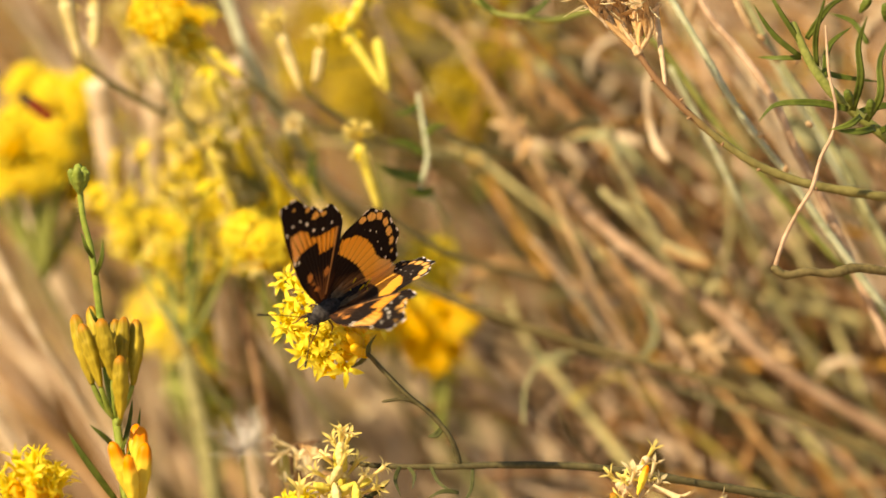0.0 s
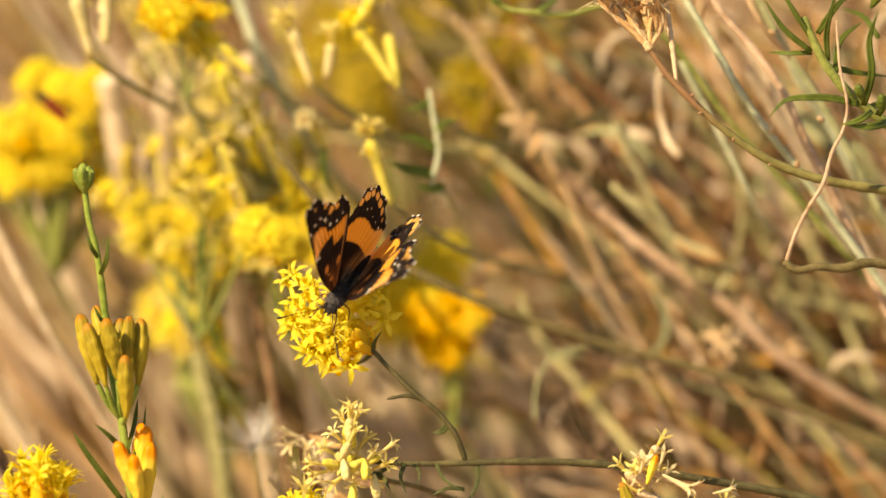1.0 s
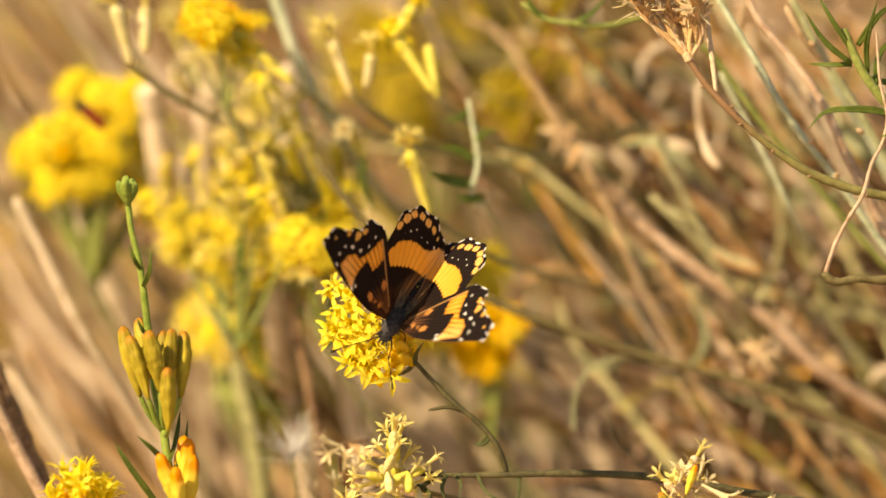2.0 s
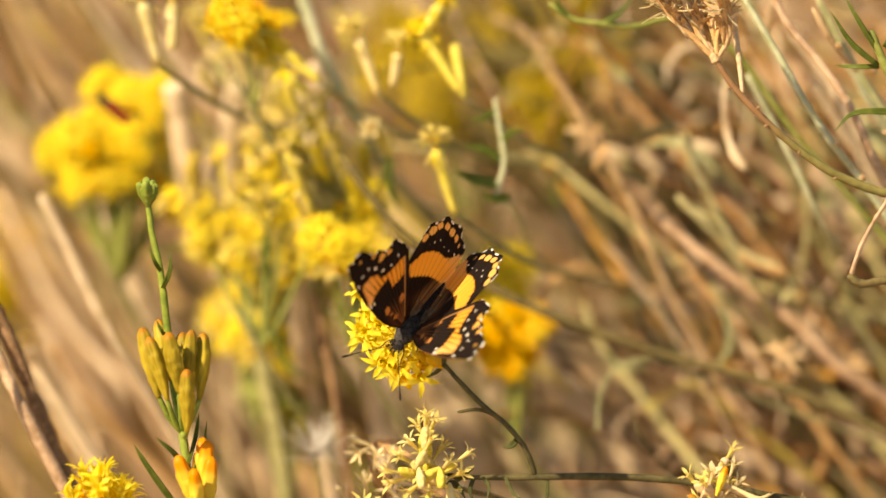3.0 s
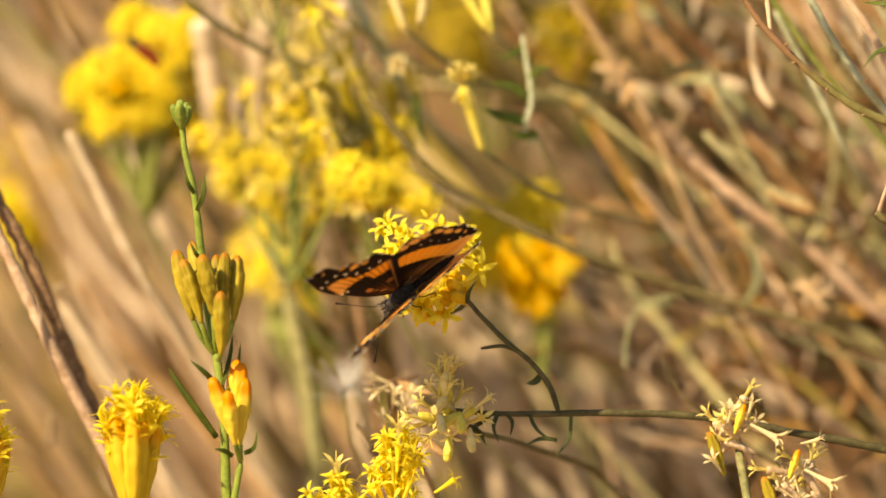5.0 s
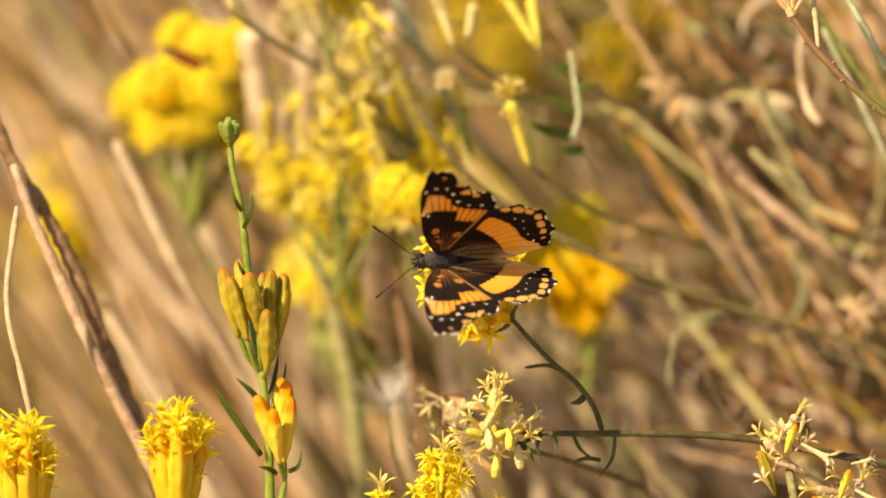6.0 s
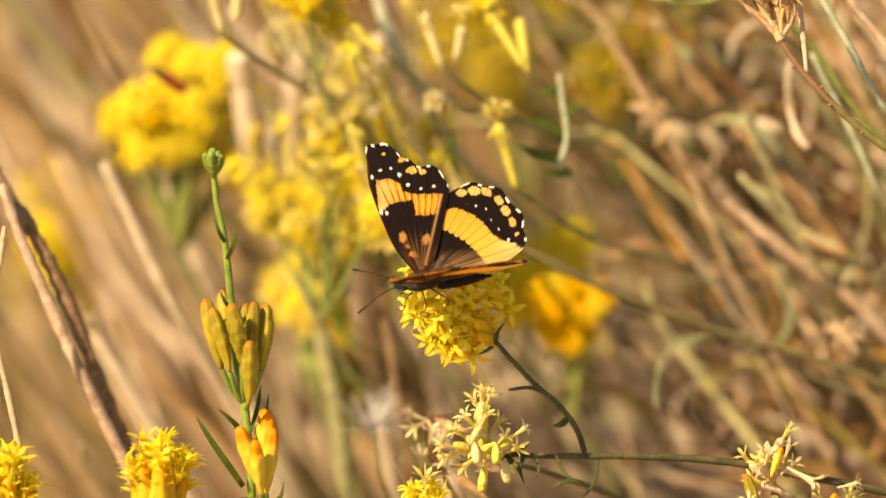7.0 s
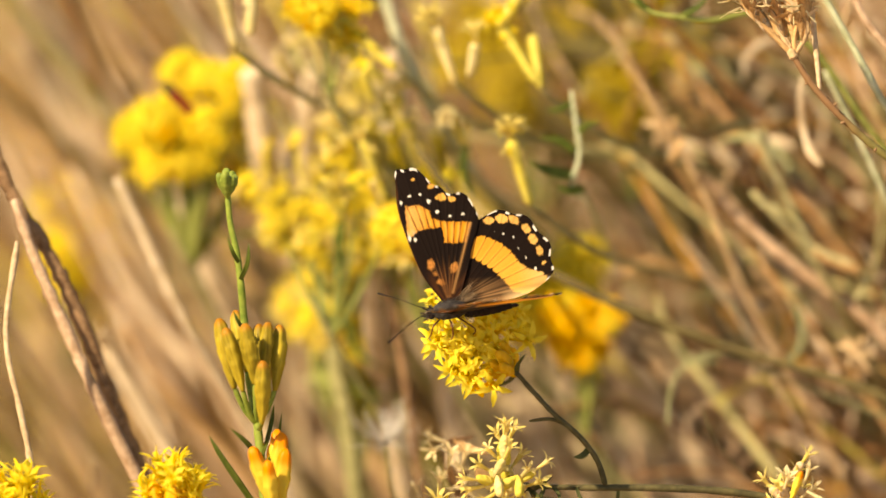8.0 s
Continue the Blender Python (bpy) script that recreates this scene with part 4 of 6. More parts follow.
stem("dry_stalk", "pale thick dry stalk behind the blossom", STEM_CREAM, [(498, 400, 108), (512, 480, 108), (528, 560, 109), (545, 650, 112)], 0.0016, 0.0016, GRASS, 27, 0.3)
stem("dry_stalk", "rusty brown dry stalk", STEM_BROWN, [(548, 480, 78), (566, 560, 78), (585, 650, 79), (600, 740, 82)], 0.0008, 0.0009, GRASS, 28, 0.3)
stem("grass_stalk", "upright grey-green stalk below a blossom", STEM_OLIVE, [(455, 600, 92), (475, 690, 92), (495, 800, 92), (510, 930, 92)], 0.0017, 0.0019, GRASS, 26, 0.1)
stem("shrub_stem", "pinkish tan woody stem", STEM_PINK, [(1355, -60, 26), (1390, 10, 26), (1432, 60, 26), (1500, 157, 26), (1539, 243, 28), (1587, 340, 30), (1650, 480, 33)], 0.0007, 0.0010, SHRUB, 31, 0.15)
stem("shrub_stem", "green stem with tan knots", STEM_SAGE, [(1310, -40, 20), (1370, 60, 20), (1423, 152, 20), (1471, 224, 22), (1510, 273, 24), (1600, 400, 28)], 0.0006, 0.0008, SHRUB, 32, 0.2)
stem("shrub_stem", "olive stem behind green leaves", LEAF_PALE, [(1440, -40, 37), (1500, 70, 37), (1573, 186, 38), (1650, 330, 40)], 0.0006, 0.0008, SHRUB, 33, 0.15)
stem("stem", "pale pinkish stem close behind the green one", STEM_CREAM, [(1395, 20, 70), (1452, 98, 72), (1502, 186, 74), (1551, 271, 76), (1620, 402, 78)], 0.00088, 0.00110, SHRUB, 280, 0.15)
stem("stem", "grey-green stem rising behind the seed head", STEM_SAGE, [(1317, 97, 45), (1356, 170, 47), (1393, 242, 49), (1430, 320, 51), (1470, 395, 111), (1520, 500, 241)], 0.00048, 0.00060, SHRUB, 281, 0.15)
stem("stem", "grey-green stem beside the pinkish one", STEM_SAGE, [(1492, 71, 55), (1542, 161, 57), (1571, 202, 59), (1621, 302, 61), (1661, 377, 121), (1711, 482, 251)], 0.00048, 0.00060, SHRUB, 282, 0.15)
stem("stem", "tan broken stem tip", STEM_TAN, [(1433, -20, 30), (1468, 40, 32), (1485, 61, 34)], 0.00048, 0.00060, SHRUB, 283, 0.15)
stem("stem", "whitish curled dead leaf hanging", STEM_CREAM, [(1282, 105, 62), (1276, 150, 64), (1283, 205, 66), (1294, 240, 64), (1314, 266, 62)], 0.0004, 0.0007, SHRUB, 34, 0.5, rooted=False)
stem("shrub_stem", "pale green bud stem", STEM_PALE, [(1195, 205, 74), (1215, 245, 74), (1245, 300, 76), (1300, 420, 80), (1390, 600, 99)], 0.0005, 0.0007, SHRUB, 35, 0.3)
stem("shrub_stem", "pale green stem with a yellow-tan tip", STEM_PALE, [(1192, 312, 74), (1235, 355, 74), (1275, 395, 76), (1330, 470, 80), (1400, 600, 101)], 0.0006, 0.0007, SHRUB, 36, 0.3)
stem("curled_leaf", "curled yellow-green leaf of the shrub", LEAF_PALE, [(1053, 730, 62), (1053, 690, 62), (1064, 645, 62), (1095, 612, 63), (1150, 600, 66), (1250, 640, 70)], 0.0003, 0.0003, SHRUB, 37, 0.1)
stem("dry_twig", "orange-tan broken twig", STEM_ORANGE, [(943, 490, 110), (965, 470, 110), (1000, 445, 112), (1100, 470, 118)], 0.0009, 0.0006, SHRUB, 39, 0.3)
stem("shrub_stem", "thin dark green arching stem", STEM_GREEN, [(965, -30, 34), (1010, 0, 34), (1060, 8, 34), (1120, 12, 35), (1180, -2, 36), (1260, 30, 40), (1400, 200, 46)], 0.0005, 0.0007, SHRUB, 40, 0.1,
     leaves=[([(1060, 8, 34), (1090, -10, 33), (1115, -40, 33)], 0.0012), ([(1010, 0, 34), (985, -20, 33), (975, -45, 33)], 0.0012)])
stem("shrub_sprig", "grey-green sprig with small leaves", STEM_SAGE, [(870, 140, 52), (880, 200, 52), (886, 262, 52), (878, 292, 52), (898, 330, 70), (930, 400, 130), (980, 520, 220), (1040, 700, 330)], 0.0004, 0.0006, SHRUB, 41, 0.2,
     leaves=[([(878, 292, 52), (840, 285, 51), (800, 268, 50)], 0.0022), ([(880, 250, 52), (850, 230, 51), (815, 225, 50)], 0.0016), ([(880, 220, 52), (900, 200, 51), (925, 195, 50)], 0.0013), ([(872, 160, 52), (850, 175, 51), (825, 178, 50)], 0.0012), ([(895, 315, 53), (870, 318, 52), (845, 310, 51)], 0.0018)])
stem("dry_twig", "thin brown hanging twig", STEM_DARK, [(1110, 690, 40), (1130, 740, 40), (1165, 790, 40), (1230, 840, 42), (1320, 900, 46)], 0.0002, 0.0005, SHRUB, 42, 0.2)


def leaf_scars(spots, seed):
    """Short tan stubs where leaves broke off the near stems."""
    rng = random.Random(seed)
    at = SHRUB.location.copy()
    for u, v, c in spots:
        p = P(u, v, c)
        d = Vector((rng.uniform(-1, 1), -0.5, rng.uniform(-0.3, 0.8))).normalized()
        part("leaf_scar", mesh("leaf_scar", tube(local([p, p + d * 0.0009, p + d * 0.0017], at), 0.0007, 0.0003, 7, 2), STEM_TAN), SHRUB)


leaf_scars([(1431, 168, 21), (1394, 96, 21), (1422, 152, 21), (1476, 223, 21), (1569, 204, 21), (1521, 286, 21), (1485, 51, 21), (1544, 91, 21)], 77)


def dead_star(u, v, c, seed, label):
    """A withered tan star of bracts on a thin stalk."""
    foot = FOOT_R
    ob = thing("withered_star", foot.copy(), label, "dry flower", "withered stars in the shrub")
    rng = random.Random(seed)
    o = P(u, v, c)
    for k in range(6):
        a = k * 1.05 + rng.uniform(-0.3, 0.3)
        d = SIDE * math.cos(a) + UP * math.sin(a) + AHEAD * rng.uniform(-0.5, 0.3)
        part("bract", mesh("bract", leaf_geometry(local([o, o + d * 0.0025, o + d * rng.uniform(0.002, 0.006)], foot), 0.0013), STEM_TAN), ob)
    part("stalk", mesh("stalk", tube(local([o, o + Vector((0.012, 0.03, -0.01)), o.lerp(foot, 0.5), foot], foot), 0.0005, 0.001, 6, 5), STEM_BROWN), ob)


for u, v, c, k in ((1378, 590, 72, 1), (1030, 200, 84, 3), (1500, 610, 90, 4)):
    dead_star(u, v, c, k, "tan withered star of bracts in the shrub")


# ---------------------------------------------------------------- the shrub's dry head and green tips, in focus
def hairs(centre, way, count, spread, length, seed, at, r=0.00007):
    rng = random.Random(seed)
    out = []
    for _ in range(count):
        d = (Vector(way).normalized() + Vector((rng.gauss(0, 1), rng.gauss(0, 1), rng.gauss(0, 1))) * spread).normalized()
        ln = length * rng.uniform(0.6, 1.15)
        out.append(tube(local([centre, centre + d * ln * 0.5 + Vector((0, 0, rng.uniform(-0.0006, 0.0006))), centre + d * ln], at), r, r * 0.6, 3, 2))
    return joined(out)


def dry_head():
    foot = FOOT_R
    ob = thing("dry_flower_head", foot.copy(), "dry tan seed head on a knotty curved stem", "dry flower")
    rng = random.Random(61)
    path = [P(u, v, c) for u, v, c in ((1261, 72, 0), (1292, 118, 0), (1341, 171, 0), (1394, 219, 1), (1462, 268, 2), (1548, 304, 3), (1630, 321, 4), (1760, 340, 8))]
    part("stalk", mesh("stalk", tube(local(path, foot), 0.00050, 0.0009, 11, 14, 0.22, rng), STEM_MIXED), ob, label="olive stalk that turns tan and knotty towards the head")
    part("stalk", mesh("stalk", tube(local([path[-1] - (path[-1] - path[-2]) * 0.1, path[-1] + (path[-1] - path[-2]) * 3 + Vector((0, 0.03, 0)), foot], foot), 0.0010, 0.0014, 9, 8, 0.2, rng), STEM_OLIVE), ob)
    for u, v in ((1283, 122), (1300, 124), (1335, 158), (1348, 190), (1408, 238), (1470, 282), (1575, 318)):
        p = P(u, v, rng.uniform(-2, 1))
        d = Vector((rng.uniform(-1, 1), -0.6, rng.uniform(-0.2, 1))).normalized()
        part("leaf_scar", mesh("leaf_scar", tube(local([p, p + d * 0.0004, p + d * 0.0009], foot), 0.0004, 0.0001, 6, 2), STEM_BROWN), ob)
    hub = P(1258, 66, 0)
    part("node", mesh("node", tube(local([P(1264, 78, 0), P(1260, 70, 0), P(1254, 60, 0)], foot), 0.0009, 0.0007, 9, 3, 0.3, rng), STEM_TAN), ob)
    stalks = [[(1262, 72), (1230, 41), (1212, 15), (1190, -9)],
             [(1262, 70), (1246, 39), (1238, 17), (1232, -5)],
             [(1264, 69), (1262, 43), (1266, 19), (1262, -3)],
             [(1266, 69), (1278, 47), (1286, 27), (1280, -7)],
             [(1262, 70), (1226, 37), (1200, 11), (1168, -29)],
             [(1262, 70), (1244, 43), (1230, 23), (1212, -17)]]
    for i, row in enumerate(stalks):                    # short stalks fork from the node, each with a ragged dry cup
        c = rng.uniform(-2.5, 2.5)
        way = [P(u, v, c * k / 3) for k, (u, v) in enumerate(row)]
        part("stalk", mesh("stalk", tube(local(way, foot), 0.0004, 0.0003, 8, 4, 0.5, rng), (STEM_ORANGE, STEM_TAN)[i % 2]), ob)
        d = ((way[3] - way[2]).normalized() + UP * 0.2).normalized()
        top = way[3]
        for k in range(26):                             # a second, lower ring hides the forks
            a = k * 0.7 + rng.uniform(-0.2, 0.2)
            top = way[3] if k < 13 else way[1].lerp(way[3], rng.uniform(0.25, 0.8))
            out = (SIDE * math.cos(a) + AHEAD * math.sin(a) + UP * rng.uniform(-0.2, 0.2))
            ln, flare = rng.uniform(0.003, 0.006), rng.uniform(0.3, 1.1)
            mid = top + d * ln * 0.5 + out * ln * 0.16
            part("bract", mesh("bract", leaf_geometry(local([top - d * 0.0015, mid, mid + (d + out * flare * 2).normalized() * ln * 0.6], foot), rng.uniform(0.0011, 0.0021), 4), (STEM_ORANGE, STEM_ORANGE, STRAW)[(i + k) % 3]), ob)
        top = way[3]
        part("seed_hair", mesh("seed_hair", hairs(top + d * 0.001, d, 30, 0.7, 0.0055, i, foot, 0.00018), PETAL_DRY), ob)
    part("twig", mesh("twig", tube(local([P(1290, -30, 2), P(1296, 20, 2), P(1301, 60, 1), P(1307, 112, 0), P(1309, 132, 0)], foot), 0.0005, 0.0004, 8, 6, 0.4, rng), STRAW), ob, label="thin pale side twig")
    for i in range(9):
        p = P(1290, -24, 2)
        d = (UP + SIDE * rng.gauss(0, 0.5) + AHEAD * rng.gauss(0, 0.4)).normalized()
        part("seed_cup", mesh("seed_cup", tube(local([p, p + d * 0.003, p + d * 0.006], foot), 0.0003, 0.0006, 6, 3), STRAW), ob)


dry_head()


def needle_plant():
    """Leafy green shoots with narrow curved leaves."""
    foot = FOOT_R + Vector((0.03, -0.03, 0))
    ob = thing("leafy_shoot", foot.copy(), "fresh green shoot with narrow curved leaves", "shrub")
    rng = random.Random(71)
    path = [P(u, v, c) for u, v, c in ((1535, 20, -2), (1548, 52, -2), (1573, 103, -2), (1600, 140, -2), (1640, 178, 0), (1700, 225, 2), (1800, 300, 6))]
    end = path[-1]
    part("stalk", mesh("stalk", tube(local(path + [end.lerp(foot, 0.5), foot], foot), 0.0007, 0.0012, 10, 8, 0.12, rng), STEM_GREEN), ob)
    leaves = [
        ([(1632, 176, -3), (1590, 166, -4), (1548, 163, -5), (1500, 169, -5), (1472, 198, -5)], 0.0013),
        ([(1548, 82, -2), (1500, 41, -4), (1466, -12, -4)], 0.0011),
        ([(1550, 60, -2), (1515, 5, -4), (1490, -40, -3)], 0.0010),
        ([(1577, 99, -2), (1576, 45, -4), (1584, 10, -5), (1596, -30, -5)], 0.0011),
        ([(1560, 50, -2), (1580, 20, -3), (1612, -15, -4), (1640, -25, -4)], 0.0012),
        ([(1550, 84, -1), (1510, 84, -1), (1472, 82, 2)], 0.0009),
        ([(1575, 108, 4), (1620, 118, 6), (1690, 128, 8)], 0.0011),
        ([(1640, 178, -3), (1655, 120, -6), (1652, 60, -7), (1668, 10, -8)], 0.0014),
        ([(1665, 196, -3), (1690, 150, -6), (1690, 90, -6), (1712, 40, -6)], 0.0014),
        ([(1655, 188, -3), (1630, 205, -6), (1600, 212, -6)], 0.0012),
        ([(1680, 210, -2), (1650, 216, -5), (1612, 214, -6)], 0.0014),
        ([(1690, 215, -2), (1740, 190, -5), (1760, 130, -6)], 0.0013),
        ([(1590, 128, -2), (1602, 60, 2), (1640, 30, 4)], 0.0011),
        ([(1648, 182, 2), (1700, 170, 5), (1750, 176, 6)], 0.0013),
        ([(1668, 60, 10), (1640, 20, 12), (1600, 5, 12)], 0.0011),
    ]
    for pts, w in leaves:
        part("leaf", mesh("leaf", leaf_geometry(local([P(*p) for p in pts], foot), w), LEAF), ob)
    for u, v in ((1655, 5), (1700, 20), (1672, 190), (1640, 170)):
        p = P(u, v, -6)
        part("leaf_bud", bud_mesh("leaf_bud", LEAF, u, 3.5, 1.6), ob, point_to(p - foot, Vector((rng.uniform(-0.6, 0.6), -0.3, 1)).normalized(), 0))


needle_plant()
stem("dry_twig", "thin bent tan twig crossing the stem", STEM_PINK, [(1594, 26, -4), (1599, 108, -4), (1611, 190, -4), (1600, 230, -4), (1587, 253, -4), (1566, 318, -4), (1540, 360, -3), (1515, 410, -2), (1500, 456, -1)], 0.00022, 0.0004, SHRUB, 51, 0.3, rooted=False)
stem("shrub_stem", "olive woody stem with an elbow", STEM_DARK, [(1496, 452, -1), (1512, 466, -1), (1560, 463, 0), (1605, 466, 1), (1635, 458, 2), (1700, 464, 4), (1800, 480, 8)], 0.0007, 0.0010, SHRUB, 52, 0.3)


# ---------------------------------------------------------------- the butterfly's flower and its branch
def perch():
    foot = FOOT_R + Vector((-0.05, -0.1, 0))
    ob = thing("flower_branch", foot.copy(), "brown-green branch with a bright yellow blossom at its tip", "flower")
    rng = random.Random(81)
    branch = [P(u, v, c) for u, v, c in ((742, 798, 7), (800, 804, 6), (900, 806, 6), (1000, 804, 6), (1175, 810, 7), (1350, 838, 8), (1545, 876, 10), (1760, 945, 14))]
    end = branch[-1]
    part("branch", mesh("branch", tube(local(branch + [end.lerp(foot, 0.5) + Vector((0, 0, 0.03)), foot], foot), 0.0004, 0.0010, 10, 9, 0.2, rng), STEM_TWIG), ob)
    stalk = [P(u, v, c) for u, v, c in ((740, 600, 4), (772, 604, 3), (800, 632, 3), (845, 678, 3), (892, 718, 4), (922, 758, 5), (938, 803, 6))]
    part("stalk", mesh("stalk", tube(local(stalk, foot), 0.0004, 0.0005, 9, 8, 0.15, rng), STEM_TWIG), ob)
    part("twig", mesh("twig", tube(local([P(868, 696, 4), P(840, 686, 3), P(800, 690, 2)], foot), 0.0004, 0.0003, 7, 5), STEM_TWIG), ob)
    for pts, w in (([(776, 604, 3), (778, 588, 0), (792, 570, -1)], 0.0011), ([(775, 606, 8), (758, 622, 13), (730, 634, 15)], 0.0009),
                   ([(885, 806, 5), (900, 835, 3), (935, 858, 2)], 0.0007), ([(960, 806, 6), (955, 850, 5), (930, 885, 4)], 0.0007), ([(935, 852, 3), (905, 850, 2), (878, 862, 2)], 0.0008),
                   ([(830, 805, 5), (822, 830, 3), (832, 858, 2)], 0.0008), ([(845, 806, 5), (856, 822, 3), (852, 846, 2)], 0.0007),
                   ([(906, 738, 5), (894, 750, 4), (880, 752, 4)], 0.0012)):
        part("leaf", mesh("leaf", leaf_geometry(local([P(*p) for p in pts], foot), w), LEAF_DARK), ob)
    centre = P(700, 560, 13)
    stars = [(626, 540), (640, 519), (660, 507), (664, 535), (636, 560), (651, 565), (681, 553), (695, 531), (710, 514), (730, 506), (748, 493), (755, 520), (721, 546), (741, 558), (706, 572), (684, 587), (665, 597), (692, 606), (707, 622), (737, 630), (727, 598), (754, 597), (747, 575), (793, 547), (780, 528), (772, 505), (765, 483), (730, 486), (710, 494), (639, 472), (623, 480), (675, 492), (669, 572), (699, 558), (722, 526), (740, 531), (682, 615), (726, 483), (658, 482), (708, 467), (735, 480), (761, 498)]
    for i, (u, v) in enumerate(stars):                  # open stars, each on a slender tube that comes from inside the head
        depth = math.sqrt(max(0.04, 1 - ((u - 700) / 105) ** 2 - ((v - 562) / 100) ** 2))
        tip = P(u, v, 9.5 - 8.5 * depth)
        w = (tip - centre).normalized() - AHEAD * 0.45
        w = (w + Vector((rng.gauss(0, 1), rng.gauss(0, 1), rng.gauss(0, 1))) * 0.16).normalized()
        part("floret", FLORETS_STAR[i % 5] if (u - 700) * 0.6 + v - 560 < 55 or i % 3 else FLORETS_DEEP[i % 3], ob, point_to(tip - w * 0.0046 - foot, w, rng.random() * 6, rng.uniform(0.98, 1.2)))
    corymb(ob, P(702, 572, 12), (-0.12, -0.80, 0.30), 0.0056, 6, 4, FLORETS_STAR, 82, 0.20, scale=0.85)
    for u, v, k in ((734, 626, 0.3), (700, 614, 1.2), (670, 601, 2.3), (636, 546, 0.8), (791, 545, 2.0)):             # the largest stars hang lowest
        w = (SIDE * (u - 700) / 140 - UP * 0.35 - AHEAD).normalized()
        part("floret", FLORETS_STAR[2], ob, point_to(P(u, v, 1) - w * 0.0052 - foot, w, k, 1.25))
    hub = P(778, 606, 6)
    for u, v, c in ((752, 552, 0), (768, 566, 1), (742, 572, -2), (730, 590, 0), (748, 595, -2), (716, 606, 1)):   # orange cups between the stars and the stalk
        tip = P(u, v, c)
        part("involucre", CUPS_ORANGE[u % 2], ob, point_to(hub.lerp(tip, 0.12) - foot, (tip - hub).normalized(), u, (tip - hub).length / 0.0075), "orange cup under the star florets")
    for k in range(26):                                 # hair-thin styles over the stars
        u, v = stars[(k * 5) % len(stars)]
        a = P(u + rng.gauss(0, 8), v + rng.gauss(0, 8), 2)
        d = (a - centre).normalized() * 0.0028 + Vector((rng.gauss(0, 1), 0, rng.gauss(0, 1))) * 0.0005
        part("style", mesh("style", tube(local([a - d, a, a + d * 0.5], foot), 0.00013, 0.0001, 5, 3), PETAL_LEMON), ob)
    return ob


CUP_AMBER = mat("cup_amber", (0.74, 0.42, 0.012), (0.82, 0.54, 0.03), 400, 0.5, 0.2, 0.25)
CUPS_ORANGE = [bud_mesh("involucre", CUP_AMBER, 68 + k, 7.0, 1.9) for k in range(2)]
flower_branch = perch()


SPIKE_CUPS = [bud_mesh("involucre", (CUP_PALE, CUP_YELLOW)[k], 65 + k, 5.0, 1.9) for k in range(2)]


def spike():
    """A loose spike of pale florets below the perch."""
    foot = below(750, 960, 2, 0.02)
    ob = thing("pale_flower_spike", foot.copy(), "loose spike of pale yellow star florets", "flower")
    part("stalk", mesh("stalk", tube(local([P(739, 735, 4), P(742, 790, 6), P(775, 822, 10), P(860, 850, 22), P(1000, 900, 45), foot], foot), 0.0003, 0.0007, 8, 6, 0.1), STEM_DARK), ob)
    kinds = FLORETS_PALE + FLORETS_CREAM
    rng = random.Random(91)
    stars = ((739, 712, 0.0, 1.0), (728, 728, -0.4, 0.9), (752, 726, 0.4, 0.9), (738, 745, -0.1, 0.8), (716, 758, -0.6, 0.6), (744, 720, 0.2, 0.9), (748, 752, 0.3, 0.6), (764, 770, 0.5, 0.7), (702, 784, -0.8, 0.5), (735, 782, -0.1, 0.5), (778, 792, 0.5, 0.6),
             (812, 776, 0.8, 0.6), (795, 812, 0.7, 0.3), (676, 806, -1.0, 0.15), (690, 822, -0.9, -0.2), (730, 812, -0.3, 0.2), (760, 818, 0.3, 0.2), (748, 840, 0.1, -0.5), (782, 838, 0.4, -0.4), (718, 836, -0.4, -0.3))
    for i, (u, v, sx, up) in enumerate(stars):
        w = (SIDE * sx + UP * up - AHEAD * rng.uniform(0.15, 0.8)).normalized()
        part("floret", kinds[i % 6], ob, point_to((spot := P(u, v, rng.uniform(-3, 3))) - w * 0.0032 - foot, w, rng.random() * 6, rng.uniform(0.62, 0.80)))
        part("involucre", SPIKE_CUPS[i % 2], ob, point_to(spot - w * 0.0064 - foot, w, rng.random() * 6, rng.uniform(0.8, 1.0)))
    for u, v, d in ((745, 842, (0.02, -0.2, -1)), (782, 826, (0.15, -0.2, -1)), (728, 800, (0.1, -0.5, -0.4)), (765, 800, (0.1, -0.5, -0.4))):
        part("involucre", SPIKE_CUPS[u % 2], ob, point_to(P(u, v, -2) - foot, Vector(d).normalized(), 0, 0.9))
    for pts, w in (([(775, 822, 8), (800, 835, 3), (812, 858, 1)], 0.0009), ([(786, 826, 8), (806, 815, 4), (826, 800, 3)], 0.0008)):
        part("leaf", mesh("leaf", leaf_geometry(local([P(*p) for p in pts], foot), w), LEAF_DARK), ob)
    return ob


flower_spike = spike()


